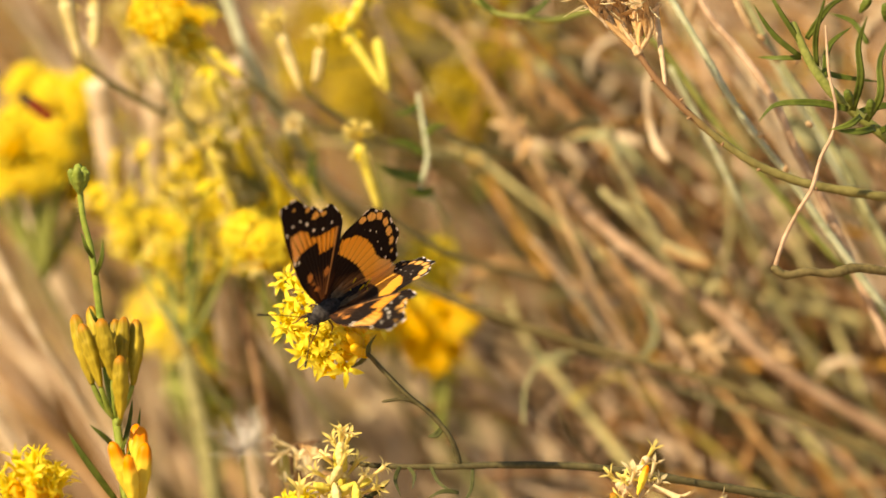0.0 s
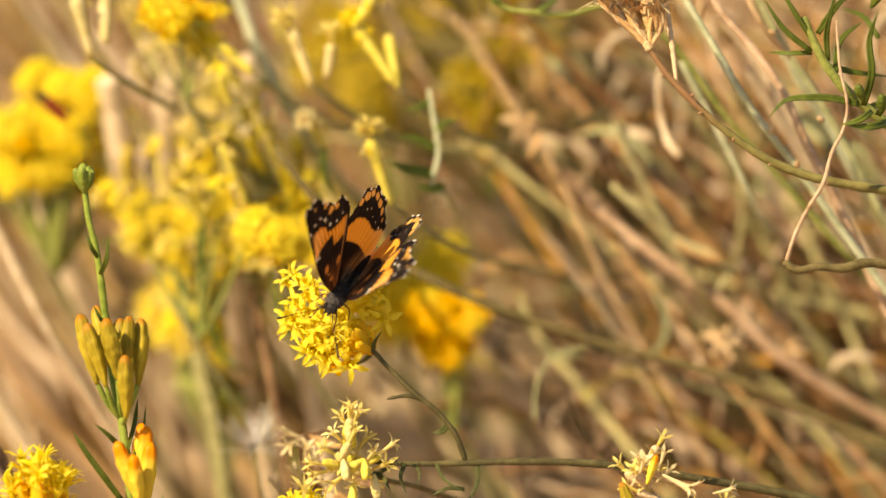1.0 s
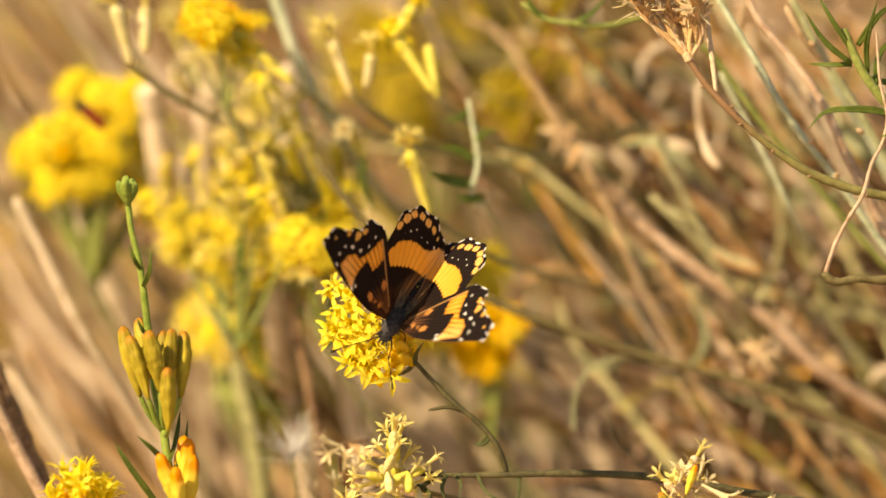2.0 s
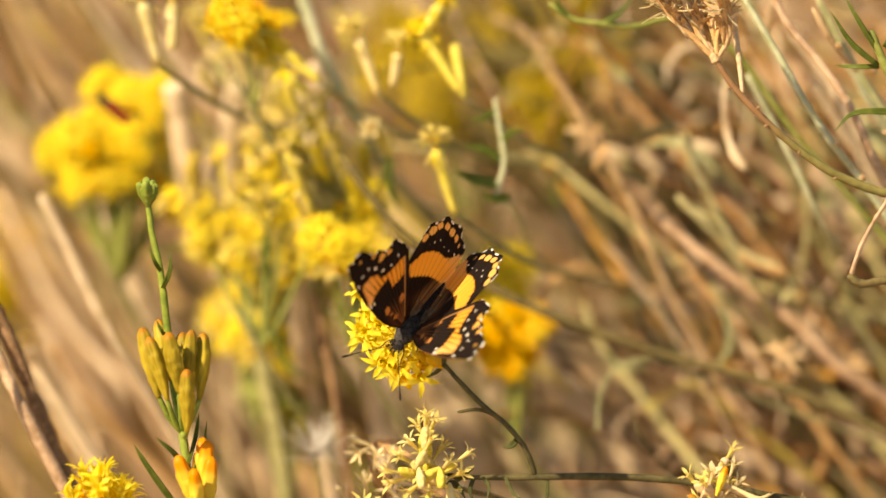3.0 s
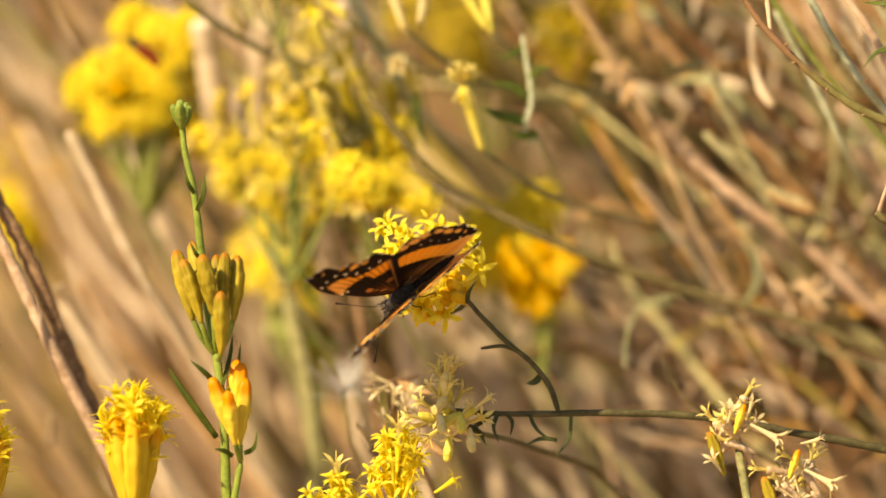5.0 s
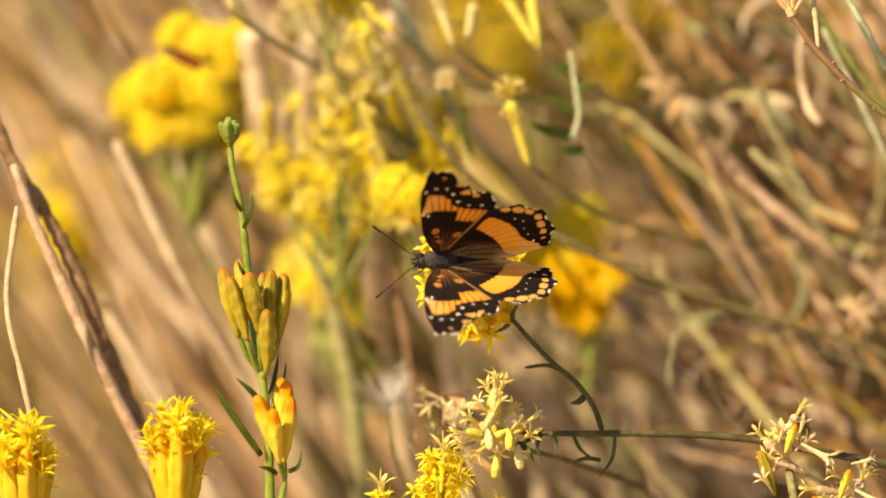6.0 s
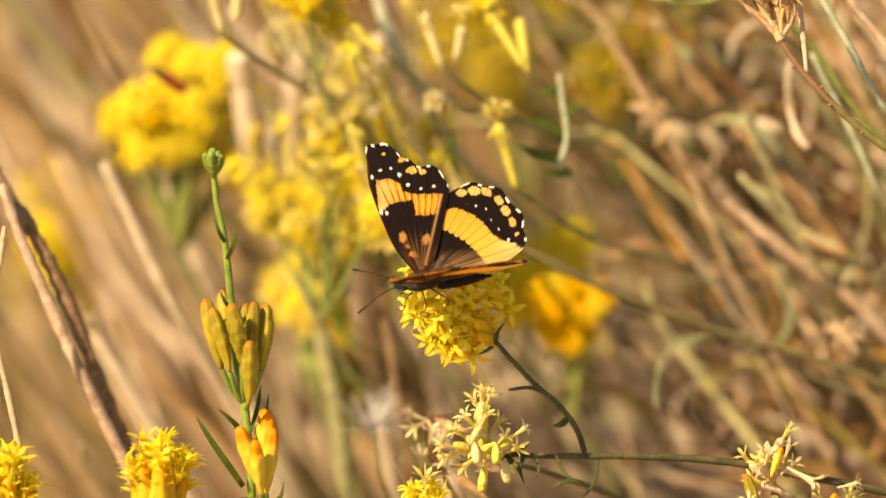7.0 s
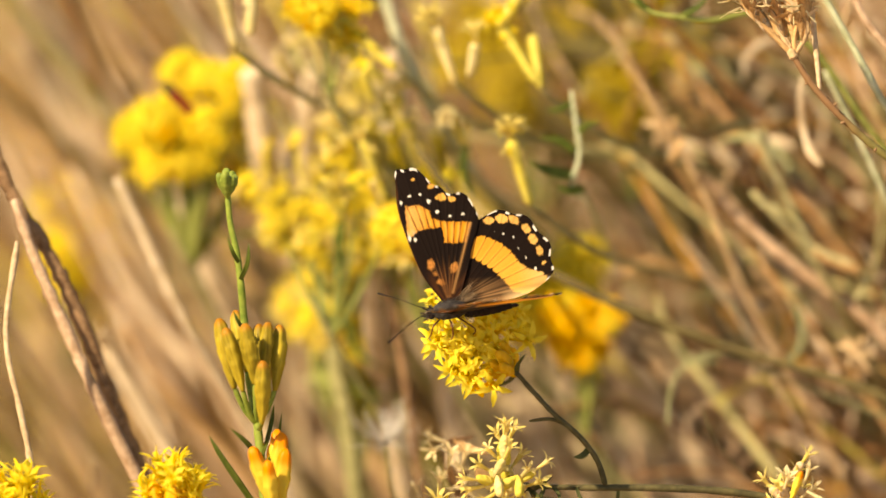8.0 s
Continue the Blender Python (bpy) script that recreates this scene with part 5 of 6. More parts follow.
def withered_sprig():
    """A tan withered sprig behind the pale spike."""
    foot = below(674, 930, 26, 0.02)
    ob = thing("withered_sprig", foot.copy(), "tan withered sprig with curled dead florets and leaves", "dry flower")
    rng = random.Random(97)
    hub = P(674, 850, 28)
    for i, (u, v) in enumerate([(619, 770), (664, 795), (634, 815), (674, 830), (592, 835), (652, 770), (689, 815), (614, 745), (679, 770)]):
        p = P(u, v, rng.uniform(20, 30))
        d = (SIDE * rng.gauss(-0.5, 0.5) + UP * rng.gauss(0.3, 0.5) - AHEAD * rng.uniform(0, 0.5)).normalized()
        part("floret", FLORETS_DRY[i % 4], ob, point_to(p - d * 0.004 - foot, d, rng.random() * 6, 0.75))
        part("leaf", mesh("leaf", leaf_geometry(local([p - d * 0.004, p - d * 0.006 + SIDE * 0.001, p - d * 0.0095 + SIDE * 0.002], foot), 0.0018), STEM_ORANGE if i % 2 else STEM_BROWN), ob, label="curled brown dead leaf")
        part("stalk", mesh("stalk", tube(local([p - d * 0.003, p.lerp(hub, 0.5) + Vector((0, 0, -0.001)), hub], foot), 0.0002, 0.0003, 6, 4), STEM_BROWN), ob)
    part("stalk", mesh("stalk", tube(local([hub, P(704, 910, 40), hub.lerp(foot, 0.6), foot], foot), 0.0004, 0.0008, 7, 5), STEM_BROWN), ob)
    return ob


dry_sprig = withered_sprig()


def low_heads():
    """Two yellow heads low in front."""
    made = []
    for u, v, r, hd, seed, lab in ((640, 918, 6.5, 8, 93, "bright yellow star florets below the pale spike"), (530, 975, 5.5, 6, 94, "low yellow floret head")):
        foot = below(u + 20, v + 100, -4, 0.01)
        ob = thing("yellow_flower_head", foot.copy(), lab, "flower", "yellow heads low in front")
        rng = random.Random(seed)
        for i in range(hd * 5):                         # an uneven, pointed bunch of stars
            k = rng.random()
            du, dv = rng.gauss(0, 1) * r * (2.0 + 4.5 * k), r * (-9 + 17 * k)
            w = (SIDE * du / (r * 19) + UP * (1.0 - 0.55 * k) - AHEAD * rng.uniform(0.0, 0.9)).normalized()
            part("floret", FLORETS_STAR[i % 5], ob, point_to(P(u + du, v + dv, -4 + rng.gauss(0, 2)) - w * 0.005 - foot, w, rng.random() * 6, rng.uniform(0.8, 1.0)))
            if i % 5 == 0:
                part("involucre", CUPS[i % 3], ob, point_to(P(u + du, v + dv, -2) - w * 0.011 - foot, w, 0, 0.9))
        w = Vector((-0.05, -0.1, 1)).normalized()
        part("floret", FLORETS_PALE[1], ob, point_to(P(u + 5, v - r * 12, -5) - w * 0.007 - foot, w, 1.0, 1.0))
        a = P(u, v + 50, -3)
        part("stalk", mesh("stalk", tube(local([a, a.lerp(foot, 0.3), foot], foot), 0.0007, 0.0012, 8, 5), STEM_GREEN), ob)
        made.append(ob)
    return made


low_flowers = low_heads()


def withered_low():
    """Withered tan and cream florets on two short stems."""
    made = []
    for (u, v), seed in (((1262, 850), 95), ((1358, 930), 96)):
        foot = below(u + 10, v + 60, 0, 0.05)
        ob = thing("withered_flower_head", foot.copy(), "withered cream florets with one orange floret", "dry flower", "withered heads low in the shrub")
        rng = random.Random(seed)
        for i in range(16):
            d = (UP * rng.uniform(0.2, 1) + SIDE * rng.gauss(0, 0.55) - AHEAD * rng.uniform(0, 0.7)).normalized()
            p = P(u + rng.gauss(0, 22), v + rng.gauss(0, 30), rng.uniform(-4, 2))
            part("floret", FLORETS_DRY[i % 4] if i % 2 else FLORETS_PALE[i % 3], ob, point_to(p - foot, d, rng.random() * 6, 0.68))
            if i % 2 == 0:
                part("seed_cup", mesh("seed_cup", tube(local([p - d * 0.004, p, p + d * 0.002], foot), 0.0005, 0.0009, 7, 3), STRAW), ob)
        part("bud", BUDS_ORANGE[0], ob, point_to(P(u - 8, v - 5, -6) - foot, (UP * 0.9 + SIDE * 0.3).normalized(), 0, 0.42), "orange unopened floret")
        w = (SIDE * 0.85 - UP * 0.45 - AHEAD * 0.2).normalized()
        part("floret", FLORETS_DRY[1], ob, point_to(P(u + 20, v - 22, -6) - foot, w, 0, 1.05))
        part("bud", BUDS[0], ob, point_to(P(u - 25, v + 70, -3) - foot, (UP * 0.9 - SIDE * 0.3).normalized(), 0, 0.6))
        a = P(u, v + 30, 0)
        part("stalk", mesh("stalk", tube(local([P(u, v + 10, 3), a, a.lerp(foot, 0.4), foot], foot), 0.0006, 0.0011, 8, 5), STEM_OLIVE), ob)
        made.append(ob)
    return made


withered_heads = withered_low()


def fluff():
    at = below(560, 850, 42)
    ob = thing("seed_fluff", at, "tuft of white seed fluff on a dry stalk", "seed head")
    o = P(556, 775, 44)
    part("hair", mesh("hair", hairs(o, UP, 80, 0.8, 0.0085, 5, at, 0.00005), FLUFF), ob)
    part("hair", mesh("hair", hairs(o, UP + SIDE * 0.5, 14, 0.12, 0.0095, 6, at, 0.00006), FLUFF), ob)
    part("stalk", mesh("stalk", tube(local([o, P(562, 830, 50), P(585, 900, 70), at], at), 0.0004, 0.0006, 6, 5), STEM_OLIVE), ob)


fluff()


# ---------------------------------------------------------------- the bud plant
def bud_plant():
    foot = below(345, 960, -6, 0.01)
    ob = thing("bud_plant", foot.copy(), "upright green plant with golden closed buds", "flower")
    rng = random.Random(101)
    c = -6
    top = [P(u, v, c + k) for u, v, k in ((262, 318, 3), (268, 370, 3), (280, 420, 3), (288, 470, 3), (296, 540, 4), (312, 640, 4), (326, 750, 3), (335, 830, 2), (340, 960, 2))]
    part("stalk", mesh("stalk", tube(local(top + [foot], foot), 0.0005, 0.0009, 10, 8, 0.12, rng), STEM_FRESH), ob)
    for i in range(7):                                  # the small green tip
        d = Vector((math.cos(i * 0.9) * 0.35, math.sin(i * 0.9) * 0.35, 1)).normalized()
        part("tip_bud", TIP_BUD, ob, point_to(P(262, 326, c + 2) - foot, d, i, 0.8 + 0.08 * (i % 3)))
    buds = (((254, 544), (281, 664), 0), ((279, 530), (303, 634), 7), ((301, 551), (318, 655), -4), ((338, 548), (333, 645), 0), ((363, 554), (353, 666), 2), ((332, 618), (331, 724), -7), ((320, 553), (326, 652), 6), ((266, 560), (296, 668), -3), ((345, 556), (340, 650), 7))
    hub = P(322, 726, c + 2)
    for i, ((u1, v1), (u0, v0), k) in enumerate(buds):
        tip, base = P(u1, v1, c + k), P(u0, v0, c + k * 0.6)
        ln = (tip - base).length
        part("bud", BUDS[i % 4], ob, point_to(base - foot, (tip - base).normalized(), rng.random() * 6, ln / 0.014 * 1.04))
        part("bud_stalk", mesh("bud_stalk", tube(local([base + (tip - base) * 0.03, base.lerp(hub, 0.5) + Vector((0, 0, -0.0008)), hub], foot), 0.0005, 0.0005, 8, 5), STEM_FRESH), ob)
    orange = (((318, 777), (352, 872), -3), ((344, 800), (356, 885), -6), ((360, 746), (360, 850), 3), ((371, 780), (364, 884), -2), ((352, 770), (356, 870), 4), ((366, 752), (362, 860), 0))
    hub2 = P(366, 915, c + 1)
    for i, ((u1, v1), (u0, v0), k) in enumerate(orange):
        tip, base = P(u1, v1, c + k), P(u0, v0, c + k * 0.5)
        ln = (tip - base).length
        part("bud", BUDS_ORANGE[i % 3], ob, point_to(base - foot, (tip - base).normalized(), rng.random() * 6, ln / 0.013 * 1.12), "yellow bud with a bright orange tip")
        part("bud_stalk", mesh("bud_stalk", tube(local([base + (tip - base) * 0.03, base.lerp(hub2, 0.6), hub2], foot), 0.0005, 0.0005, 8, 4), STEM_FRESH), ob)
    part("bud_stalk", mesh("bud_stalk", tube(local([hub2, P(358, 960, c + 1), P(350, 1010, c + 1)], foot), 0.0006, 0.0007, 8, 5), STEM_FRESH), ob)
    for pts, w in (([(323, 872, c), (285, 820, c - 2), (252, 772, c - 3), (238, 748, c - 3)], 0.0012), ([(322, 778, c), (300, 755, c - 2), (276, 735, c - 3)], 0.0010),
                   ([(284, 440, c + 2), (272, 420, c), (264, 395, c)], 0.0008), ([(288, 470, c + 2), (300, 440, c), (302, 405, c)], 0.0009), ([(340, 800, c), (358, 760, c + 4), (366, 705, c + 6)], 0.0009),
                   ([(330, 790, c), (348, 720, c + 6), (352, 690, c + 6)], 0.0008), ([(300, 560, c + 3), (285, 545, c), (276, 525, c)], 0.0008), ([(352, 905, c), (335, 895, c - 2), (318, 892, c - 3)], 0.0009), ([(372, 900, c), (390, 890, c - 2), (396, 860, c - 3)], 0.0009)):
        part("leaf", mesh("leaf", leaf_geometry(local([P(*p) for p in pts], foot), w), LEAF), ob)
    return ob


STEM_FRESH = mat("stem_fresh", (0.13, 0.18, 0.025), (0.25, 0.29, 0.05), 400, 0.5, 0.2, 0.1)
TIP_BUD = bud_mesh("tip_bud", STEM_FRESH, 5, 5.5, 2.0)
buds_left = bud_plant()


def spiky_heads():
    """Yellow heads with long pointed lobes, in cups of narrow bracts."""
    made = []
    for u, v, c, n, seed, lab in ((176, 792, -8, 13, 111, "yellow flower head with spiky petals and long cups"), (-95, 815, -4, 12, 112, "golden yellow flower head at the edge")):
        foot = below(u + 10, v + 130, c, 0.01)
        ob = thing("spiky_flower_head", foot.copy(), lab, "flower", "spiky yellow heads")
        rng = random.Random(seed)
        hub = P(u, v + 252, c)
        for i in range(16):
            a = (i / 15 - 0.5) * 0.95
            d = (UP + SIDE * math.tan(a) * 0.43 - AHEAD * rng.uniform(-0.25, 0.35)).normalized()
            base = hub + d * 0.0028 - AHEAD * rng.uniform(-0.003, 0.003)
            part("involucre", LONG_CUPS[i % 3], ob, point_to(base - foot, d, rng.random() * 6, rng.uniform(0.92, 1.08)))
            for k in range(4):
                w = (d + Vector((rng.gauss(0, 1), rng.gauss(0, 1), rng.gauss(0, 1))) * 0.2).normalized()
                part("floret", SPIKY[k % 3], ob, point_to(base + d * (rng.uniform(0.006, 0.0150) + 0.004 * (1 - (i / 7.5 - 1) ** 2)) - foot, w, rng.random() * 6, rng.uniform(0.8, 1.1)))
            if i % 2 == 0:                              # long curved styles stand out from the crown
                a = base + d * (0.0175 + 0.003 * (1 - (i / 7.5 - 1) ** 2))
                w = (d + Vector((rng.gauss(0, 1), rng.gauss(0, 1), rng.gauss(0, 1))) * 0.55).normalized()
                curl = Vector((rng.gauss(0, 1), rng.gauss(0, 1), rng.gauss(0, 1))) * 0.0012
                part("style", mesh("style", tube(local([a, a + w * 0.003, a + w * 0.0055 + curl], foot), 0.00042, 0.00022, 6, 4), PETAL), ob)
        part("stalk", mesh("stalk", tube(local([hub + UP * 0.004, hub - UP * 0.01, hub.lerp(foot, 0.5), foot], foot), 0.0007, 0.0012, 8, 5), STEM_GREEN), ob)
        for s in (-1, 1):
            part("leaf", mesh("leaf", leaf_geometry(local([hub - UP * 0.004, hub + SIDE * 0.004 * s, hub + SIDE * 0.0055 * s + UP * 0.006], foot), 0.0012), LEAF), ob)
        made.append(ob)
    return made


CUP_GOLD = mat("cup_gold", (0.60, 0.40, 0.02), (0.76, 0.54, 0.045), 400, 0.5, 0.2, 0.25, tip=(0.74, 0.36, 0.012), tip_at=(0.7, 0.95), streak=0.15)
LONG_CUPS = [bud_mesh("involucre", CUP_GOLD, 120 + s, 17.5, 3.2) for s in range(3)]
SPIKY = [floret_mesh("floret", PETAL_LEMON if s == 1 else PETAL, 130 + s, 4.6, 2.2, 0.7) for s in range(3)]
spiky = spiky_heads()


# ---------------------------------------------------------------- the butterfly
# Wing plans in mm: first the distance out from the hinge, then forward along the body.
FORE_EDGE = [(0, 0.9), (5, 4.5), (12, 7.2), (20.5, 8.9), (23.6, 8.5), (24.5, 6.8), (23.2, 4.2), (21.2, 1.8), (20.0, 0.2), (19.6, -2.2), (18.0, -4.6), (15.4, -5.4), (9.5, -4.2), (0, -1.4)]
HIND_EDGE = [(0, 0.4), (7.5, -0.6), (13, -3.2), (15.3, -6.8), (16.0, -10.4), (15.1, -13.4), (12.7, -16.2), (9.4, -18.1), (6.6, -18.6), (3.8, -17.9), (1.6, -14.6), (0.2, -10), (-0.2, -6), (-0.2, -2.6)]
FORE_BAND = [(17.9, 7.7), (18.1, 4.7), (16.8, 2.6), (15.6, 2.4), (15.0, 0.5), (14.8, -4.6), (10.7, -3.6), (10.4, -1.4), (10.6, 0.9), (13.3, 1.2), (13.2, 2.8), (12.9, 5.0), (11.8, 6.2), (12.0, 7.4)]
HIND_BAND = [(12.0, -2.4), (12.1, -6.8), (10.8, -9.5), (9.0, -11.6), (6.9, -13.0), (5.8, -14.6), (5.0, -17.2), (3.2, -18.2), (0.4, -15.0), (1.3, -11.2), (3.6, -9.4), (5.4, -7.7), (7.2, -5.1), (8.9, -2.0)]
FORE_WHITE = [(18.2, 7.9, 0.42), (19.3, 6.4, 0.33), (19.6, 4.6, 0.28), (18.4, 3.1, 0.47), (16.4, 1.6, 0.42), (15.6, -0.5, 0.28), (15.9, -2.8, 0.33), (11.8, 6.7, 0.52), (11.7, 5.7, 0.42)]
FORE_SPOT = [(21.0, 2.6, 0.61), (19.0, 0.9, 0.9), (18.6, -1.0, 0.66), (22.2, 5.7, 0.38)]
FORE_BASE = [(7.1, 3.1, 0.9), (6.5, -1.0, 0.9), (4.0, 1.5, 0.66), (5.5, 2.4, 0.42)]
HIND_SPOT = [(14.4, -7.7, 0.9), (14.6, -10.0, 1.13), (14.3, -12.1, 0.99), (12.7, -14.2, 0.94), (10.7, -15.3, 0.99), (8.6, -16.4, 0.85), (6.5, -17.0, 0.47)]
HIND_WHITE = [(12.5, -8.6, 0.19), (12.0, -10.1, 0.19), (11.2, -11.9, 0.24), (9.2, -12.7, 0.19), (7.5, -13.9, 0.24), (5.6, -15.5, 0.28), (11.8, -11.3, 0.14)]


def inside(poly, x, y):
    """Signed distance to a polygon's edge in mm, positive inside."""
    n = len(poly)
    best = np.full(x.shape, 1e9)
    odd = np.zeros(x.shape, bool)
    for i in range(n):
        (ax, ay), (bx, by) = poly[i], poly[(i + 1) % n]
        dx, dy = bx - ax, by - ay
        t = np.clip(((x - ax) * dx + (y - ay) * dy) / (dx * dx + dy * dy + 1e-9), 0, 1)
        best = np.minimum(best, np.hypot(x - ax - t * dx, y - ay - t * dy))
        cross = ((ay > y) != (by > y)) & (x < (bx - ax) * (y - ay) / (by - ay + 1e-12) + ax)
        odd ^= cross
    return np.where(odd, best, -best)


def paint(col, amount, colour):
    a = np.clip(amount, 0, 1)[:, None]
    return col * (1 - a) + np.array(colour)[None] * a


def wing_mesh(name, fore, side):
    """A wing as one fine sheet with raised veins; its scales' colours are a point attribute."""
    edge = [Vector((a, b, 0)) for a, b in (FORE_EDGE if fore else HIND_EDGE)]
    line = smooth_path(edge, 16)
    n, m = len(line), 150
    ox = np.array([p.x for p in line])
    oy = np.array([p.y for p in line])
    k = np.arange(n) / (n - 1)
    scallop = 1 + 0.016 * np.sin(k * (46 if fore else 50)) * np.clip((np.hypot(ox, oy) - 9) / 4, 0, 1)
    ox, oy = ox * scallop, oy * scallop
    s = (np.arange(m) / (m - 1)) ** 0.85
    hx, hy = (0.0, -0.2)
    X = (hx + s[:, None] * (ox - hx)[None]).ravel()
    Y = (hy + s[:, None] * (oy - hy)[None]).ravel()
    S = np.repeat(s, n)
    K = np.tile(k, m)
    A, R = np.arctan2(Y, X + 1e-6), np.hypot(X, Y)
    wob = 0.16 * np.sin(X * 5.1 + Y * 3.3) + 0.13 * np.sin(Y * 7.9 - X * 2.7) + 0.07 * np.sin(X * 17 + 3 * Y)
    black, orange = (0.011, 0.0065, 0.005), (0.70, 0.275, 0.018)
    cream, amber = (0.86, 0.63, 0.25), (0.79, 0.42, 0.065)
    veins = [0.38, 0.30, 0.23, 0.16, 0.08, 0.0, -0.09, -0.17, -0.25] if fore else [-0.28, -0.42, -0.55, -0.68, -0.80, -0.92, -1.05, -1.18, -1.32]
    ridge = np.zeros_like(X)
    for v in veins:
        ridge = np.maximum(ridge, np.exp(-((A - v) * R / (0.16 if fore else 0.09)) ** 2))
    col = np.tile(np.array(black), (len(X), 1))
    col = paint(col, np.clip(1 - R / 8, 0, 1) * (0.5 + 0.12 * np.sin(A * 45)), (0.045, 0.02, 0.010))
    band = np.clip(0.5 + (inside(FORE_BAND if fore else HIND_BAND, X, Y) - (0.38 if fore else 0.35) + wob * 0.4 - (0.0 if fore else 0.45) * ridge * (X > 3)) / 0.22, 0, 1)
    if fore:
        tone = paint(np.tile(np.array(orange), (len(X), 1)), np.clip((Y - 3) / 4, 0, 1) * 0.2 + np.clip((13.4 - X) / 1.5, 0, 1) * np.clip((Y - 3.0) / 1.5, 0, 1) * (0.7 + 0.3 * np.sin(A * 78)), (0.92, 0.82, 0.58))
        tone = paint(tone, (np.sin(A * 70) * 0.5 + 0.5) * 0.55, (0.83, 0.46, 0.09))
        tone = paint(tone, np.clip((inside(FORE_BAND, X, Y) < 0.9) * 0.3, 0, 1), (0.58, 0.20, 0.012))
    else:
        tone = paint(np.tile(np.array(amber), (len(X), 1)), np.clip((X - 4) / 7, 0, 1) * 0.6 + 0.1 * np.sin(A * 48), orange)
        tone = paint(tone, np.clip((-Y - 12) / 4, 0, 1) * 0.55, (0.74, 0.50, 0.22))
    col = col * (1 - band[:, None]) + tone * band[:, None]
    col = paint(col, ridge * band * ((0.75 + 0.2 * np.sin(X * 1.7 + 2)) if fore else 0.42), (0.09, 0.032, 0.010))
    for table, c, soft in ((FORE_WHITE if fore else HIND_WHITE, (0.85, 0.80, 0.68), 0.10), (FORE_SPOT if fore else HIND_SPOT, (0.72, 0.38, 0.08) if fore else (0.76, 0.42, 0.11), 0.16), (FORE_BASE if fore else [], (0.50, 0.21, 0.05), 0.45)):
        for a, b, r in table:
            g = math.atan2(b + (8 if not fore else 0), a - 7)                  # ovals lie along the margin
            along, out = -(X - a) * math.sin(g) + (Y - b) * math.cos(g), (X - a) * math.cos(g) + (Y - b) * math.sin(g)
            d = r * (0.66 if r < 0.6 else 0.84) - np.hypot(along * (0.95 if r < 0.6 else 0.84), out * (1.0 if r < 0.6 else 1.18)) + wob * 0.45
            col = paint(col, 0.5 + d / soft, c)
            if r > 0.6:                                 # a dark vein runs through each large spot
                col = paint(col, np.exp(-(along / 0.09) ** 2) * (d > -0.05) * 0.45, (0.16, 0.07, 0.02))
    if fore:                                            # rusty streaks along the veins near the body
        col = paint(col, np.clip((7.5 - R) / 4, 0, 1) * (0.30 + 0.25 * np.sin(A * 17 + R * 0.8)) * (1 - band), (0.10, 0.034, 0.010))
        for v in (0.34, 0.24, 0.12, -0.02, -0.14):
            col = paint(col, np.exp(-((A - v) * R / 0.14) ** 2) * np.clip((9.0 - R) / 4, 0, 1) * (R > 1.2) * 0.32, (0.34, 0.15, 0.05))
        col = paint(col, np.exp(-((A + 0.285) * R / 0.22) ** 2) * (R > 2) * (R < 15) * 0.75, (0.50, 0.26, 0.09))
        col = paint(col, np.exp(-((K - 0.12) / 0.10) ** 2) * (S > 0.965) * 0.5, (0.40, 0.16, 0.05))
    else:                                               # pale hair towards the body
        col = paint(col, np.clip((4.6 - X) / 2.8, 0, 1) * np.clip((-Y - 2) / 4, 0, 1) * (0.5 + 0.3 * np.sin(A * 61 + np.sin(A * 23) * 2)) * (1 - 0.5 * band), (0.34, 0.19, 0.08))
        col = paint(col, np.clip((2.6 - X) / 2.2, 0, 1) * np.clip((-Y - 9) / 3, 0, 1) * 0.7, (0.80, 0.58, 0.28))
    rim = (S > 0.98) & (K > (0.25 if fore else 0.2)) & (K < (0.86 if fore else 0.75)) & (np.sin(K * (92 if fore else 100) + 0.6 + np.sin(K * 37)) > 0.4)
    col = paint(col, rim * 0.9, (0.80, 0.76, 0.68))
    Z = 0.07 * ridge * (R > 2) + 0.10 * np.sin(np.clip(R / 24, 0, 1) * math.pi) * R * 0.22 - 0.0012 * R * R * (1 if fore else 0.4) + 0.12 * np.sin(K * 40) * np.clip((S - 0.7) / 0.3, 0, 1)
    if not fore:                                        # the inner edge folds in over the abdomen
        Z = Z + 0.7 * np.clip((2.4 - X) / 2.4, 0, 1) ** 1.5 * np.clip((-Y - 2) / 3, 0, 1)
    mm = 0.001
    verts = np.stack([X * side * mm, Y * mm, Z * mm], 1)
    faces = []
    for i in range(m - 1):
        for j in range(n - 1):
            q = (i * n + j, i * n + j + 1, (i + 1) * n + j + 1, (i + 1) * n + j)
            faces.append(q if side < 0 else q[::-1])
    me = mesh(name, (verts.tolist(), faces), WING)
    a = me.color_attributes.new("pigment", "FLOAT_COLOR", "POINT")
    a.data.foreach_set("color", np.concatenate([col, np.ones((len(col), 1))], 1).astype(np.float32).ravel())
    return me


def lathe(rows, sides=14, bow=0.0):
    """Rings (forward, radius, height) in mm along the body."""
    v, f = [], []
    for y, r, z in rows:
        for k in range(sides):
            a = 2 * math.pi * k / sides
            v.append((r * math.cos(a) * 0.001, y * 0.001, (z + r * 0.95 * math.sin(a)) * 0.001))
    for i in range(len(rows) - 1):
        for k in range(sides):
            j = (k + 1) % sides
            f.append((i * sides + k, i * sides + j, (i + 1) * sides + j, (i + 1) * sides + k))
    f.append(tuple(range(sides - 1, -1, -1)))
    f.append(tuple((len(rows) - 1) * sides + k for k in range(sides)))
    return v, f


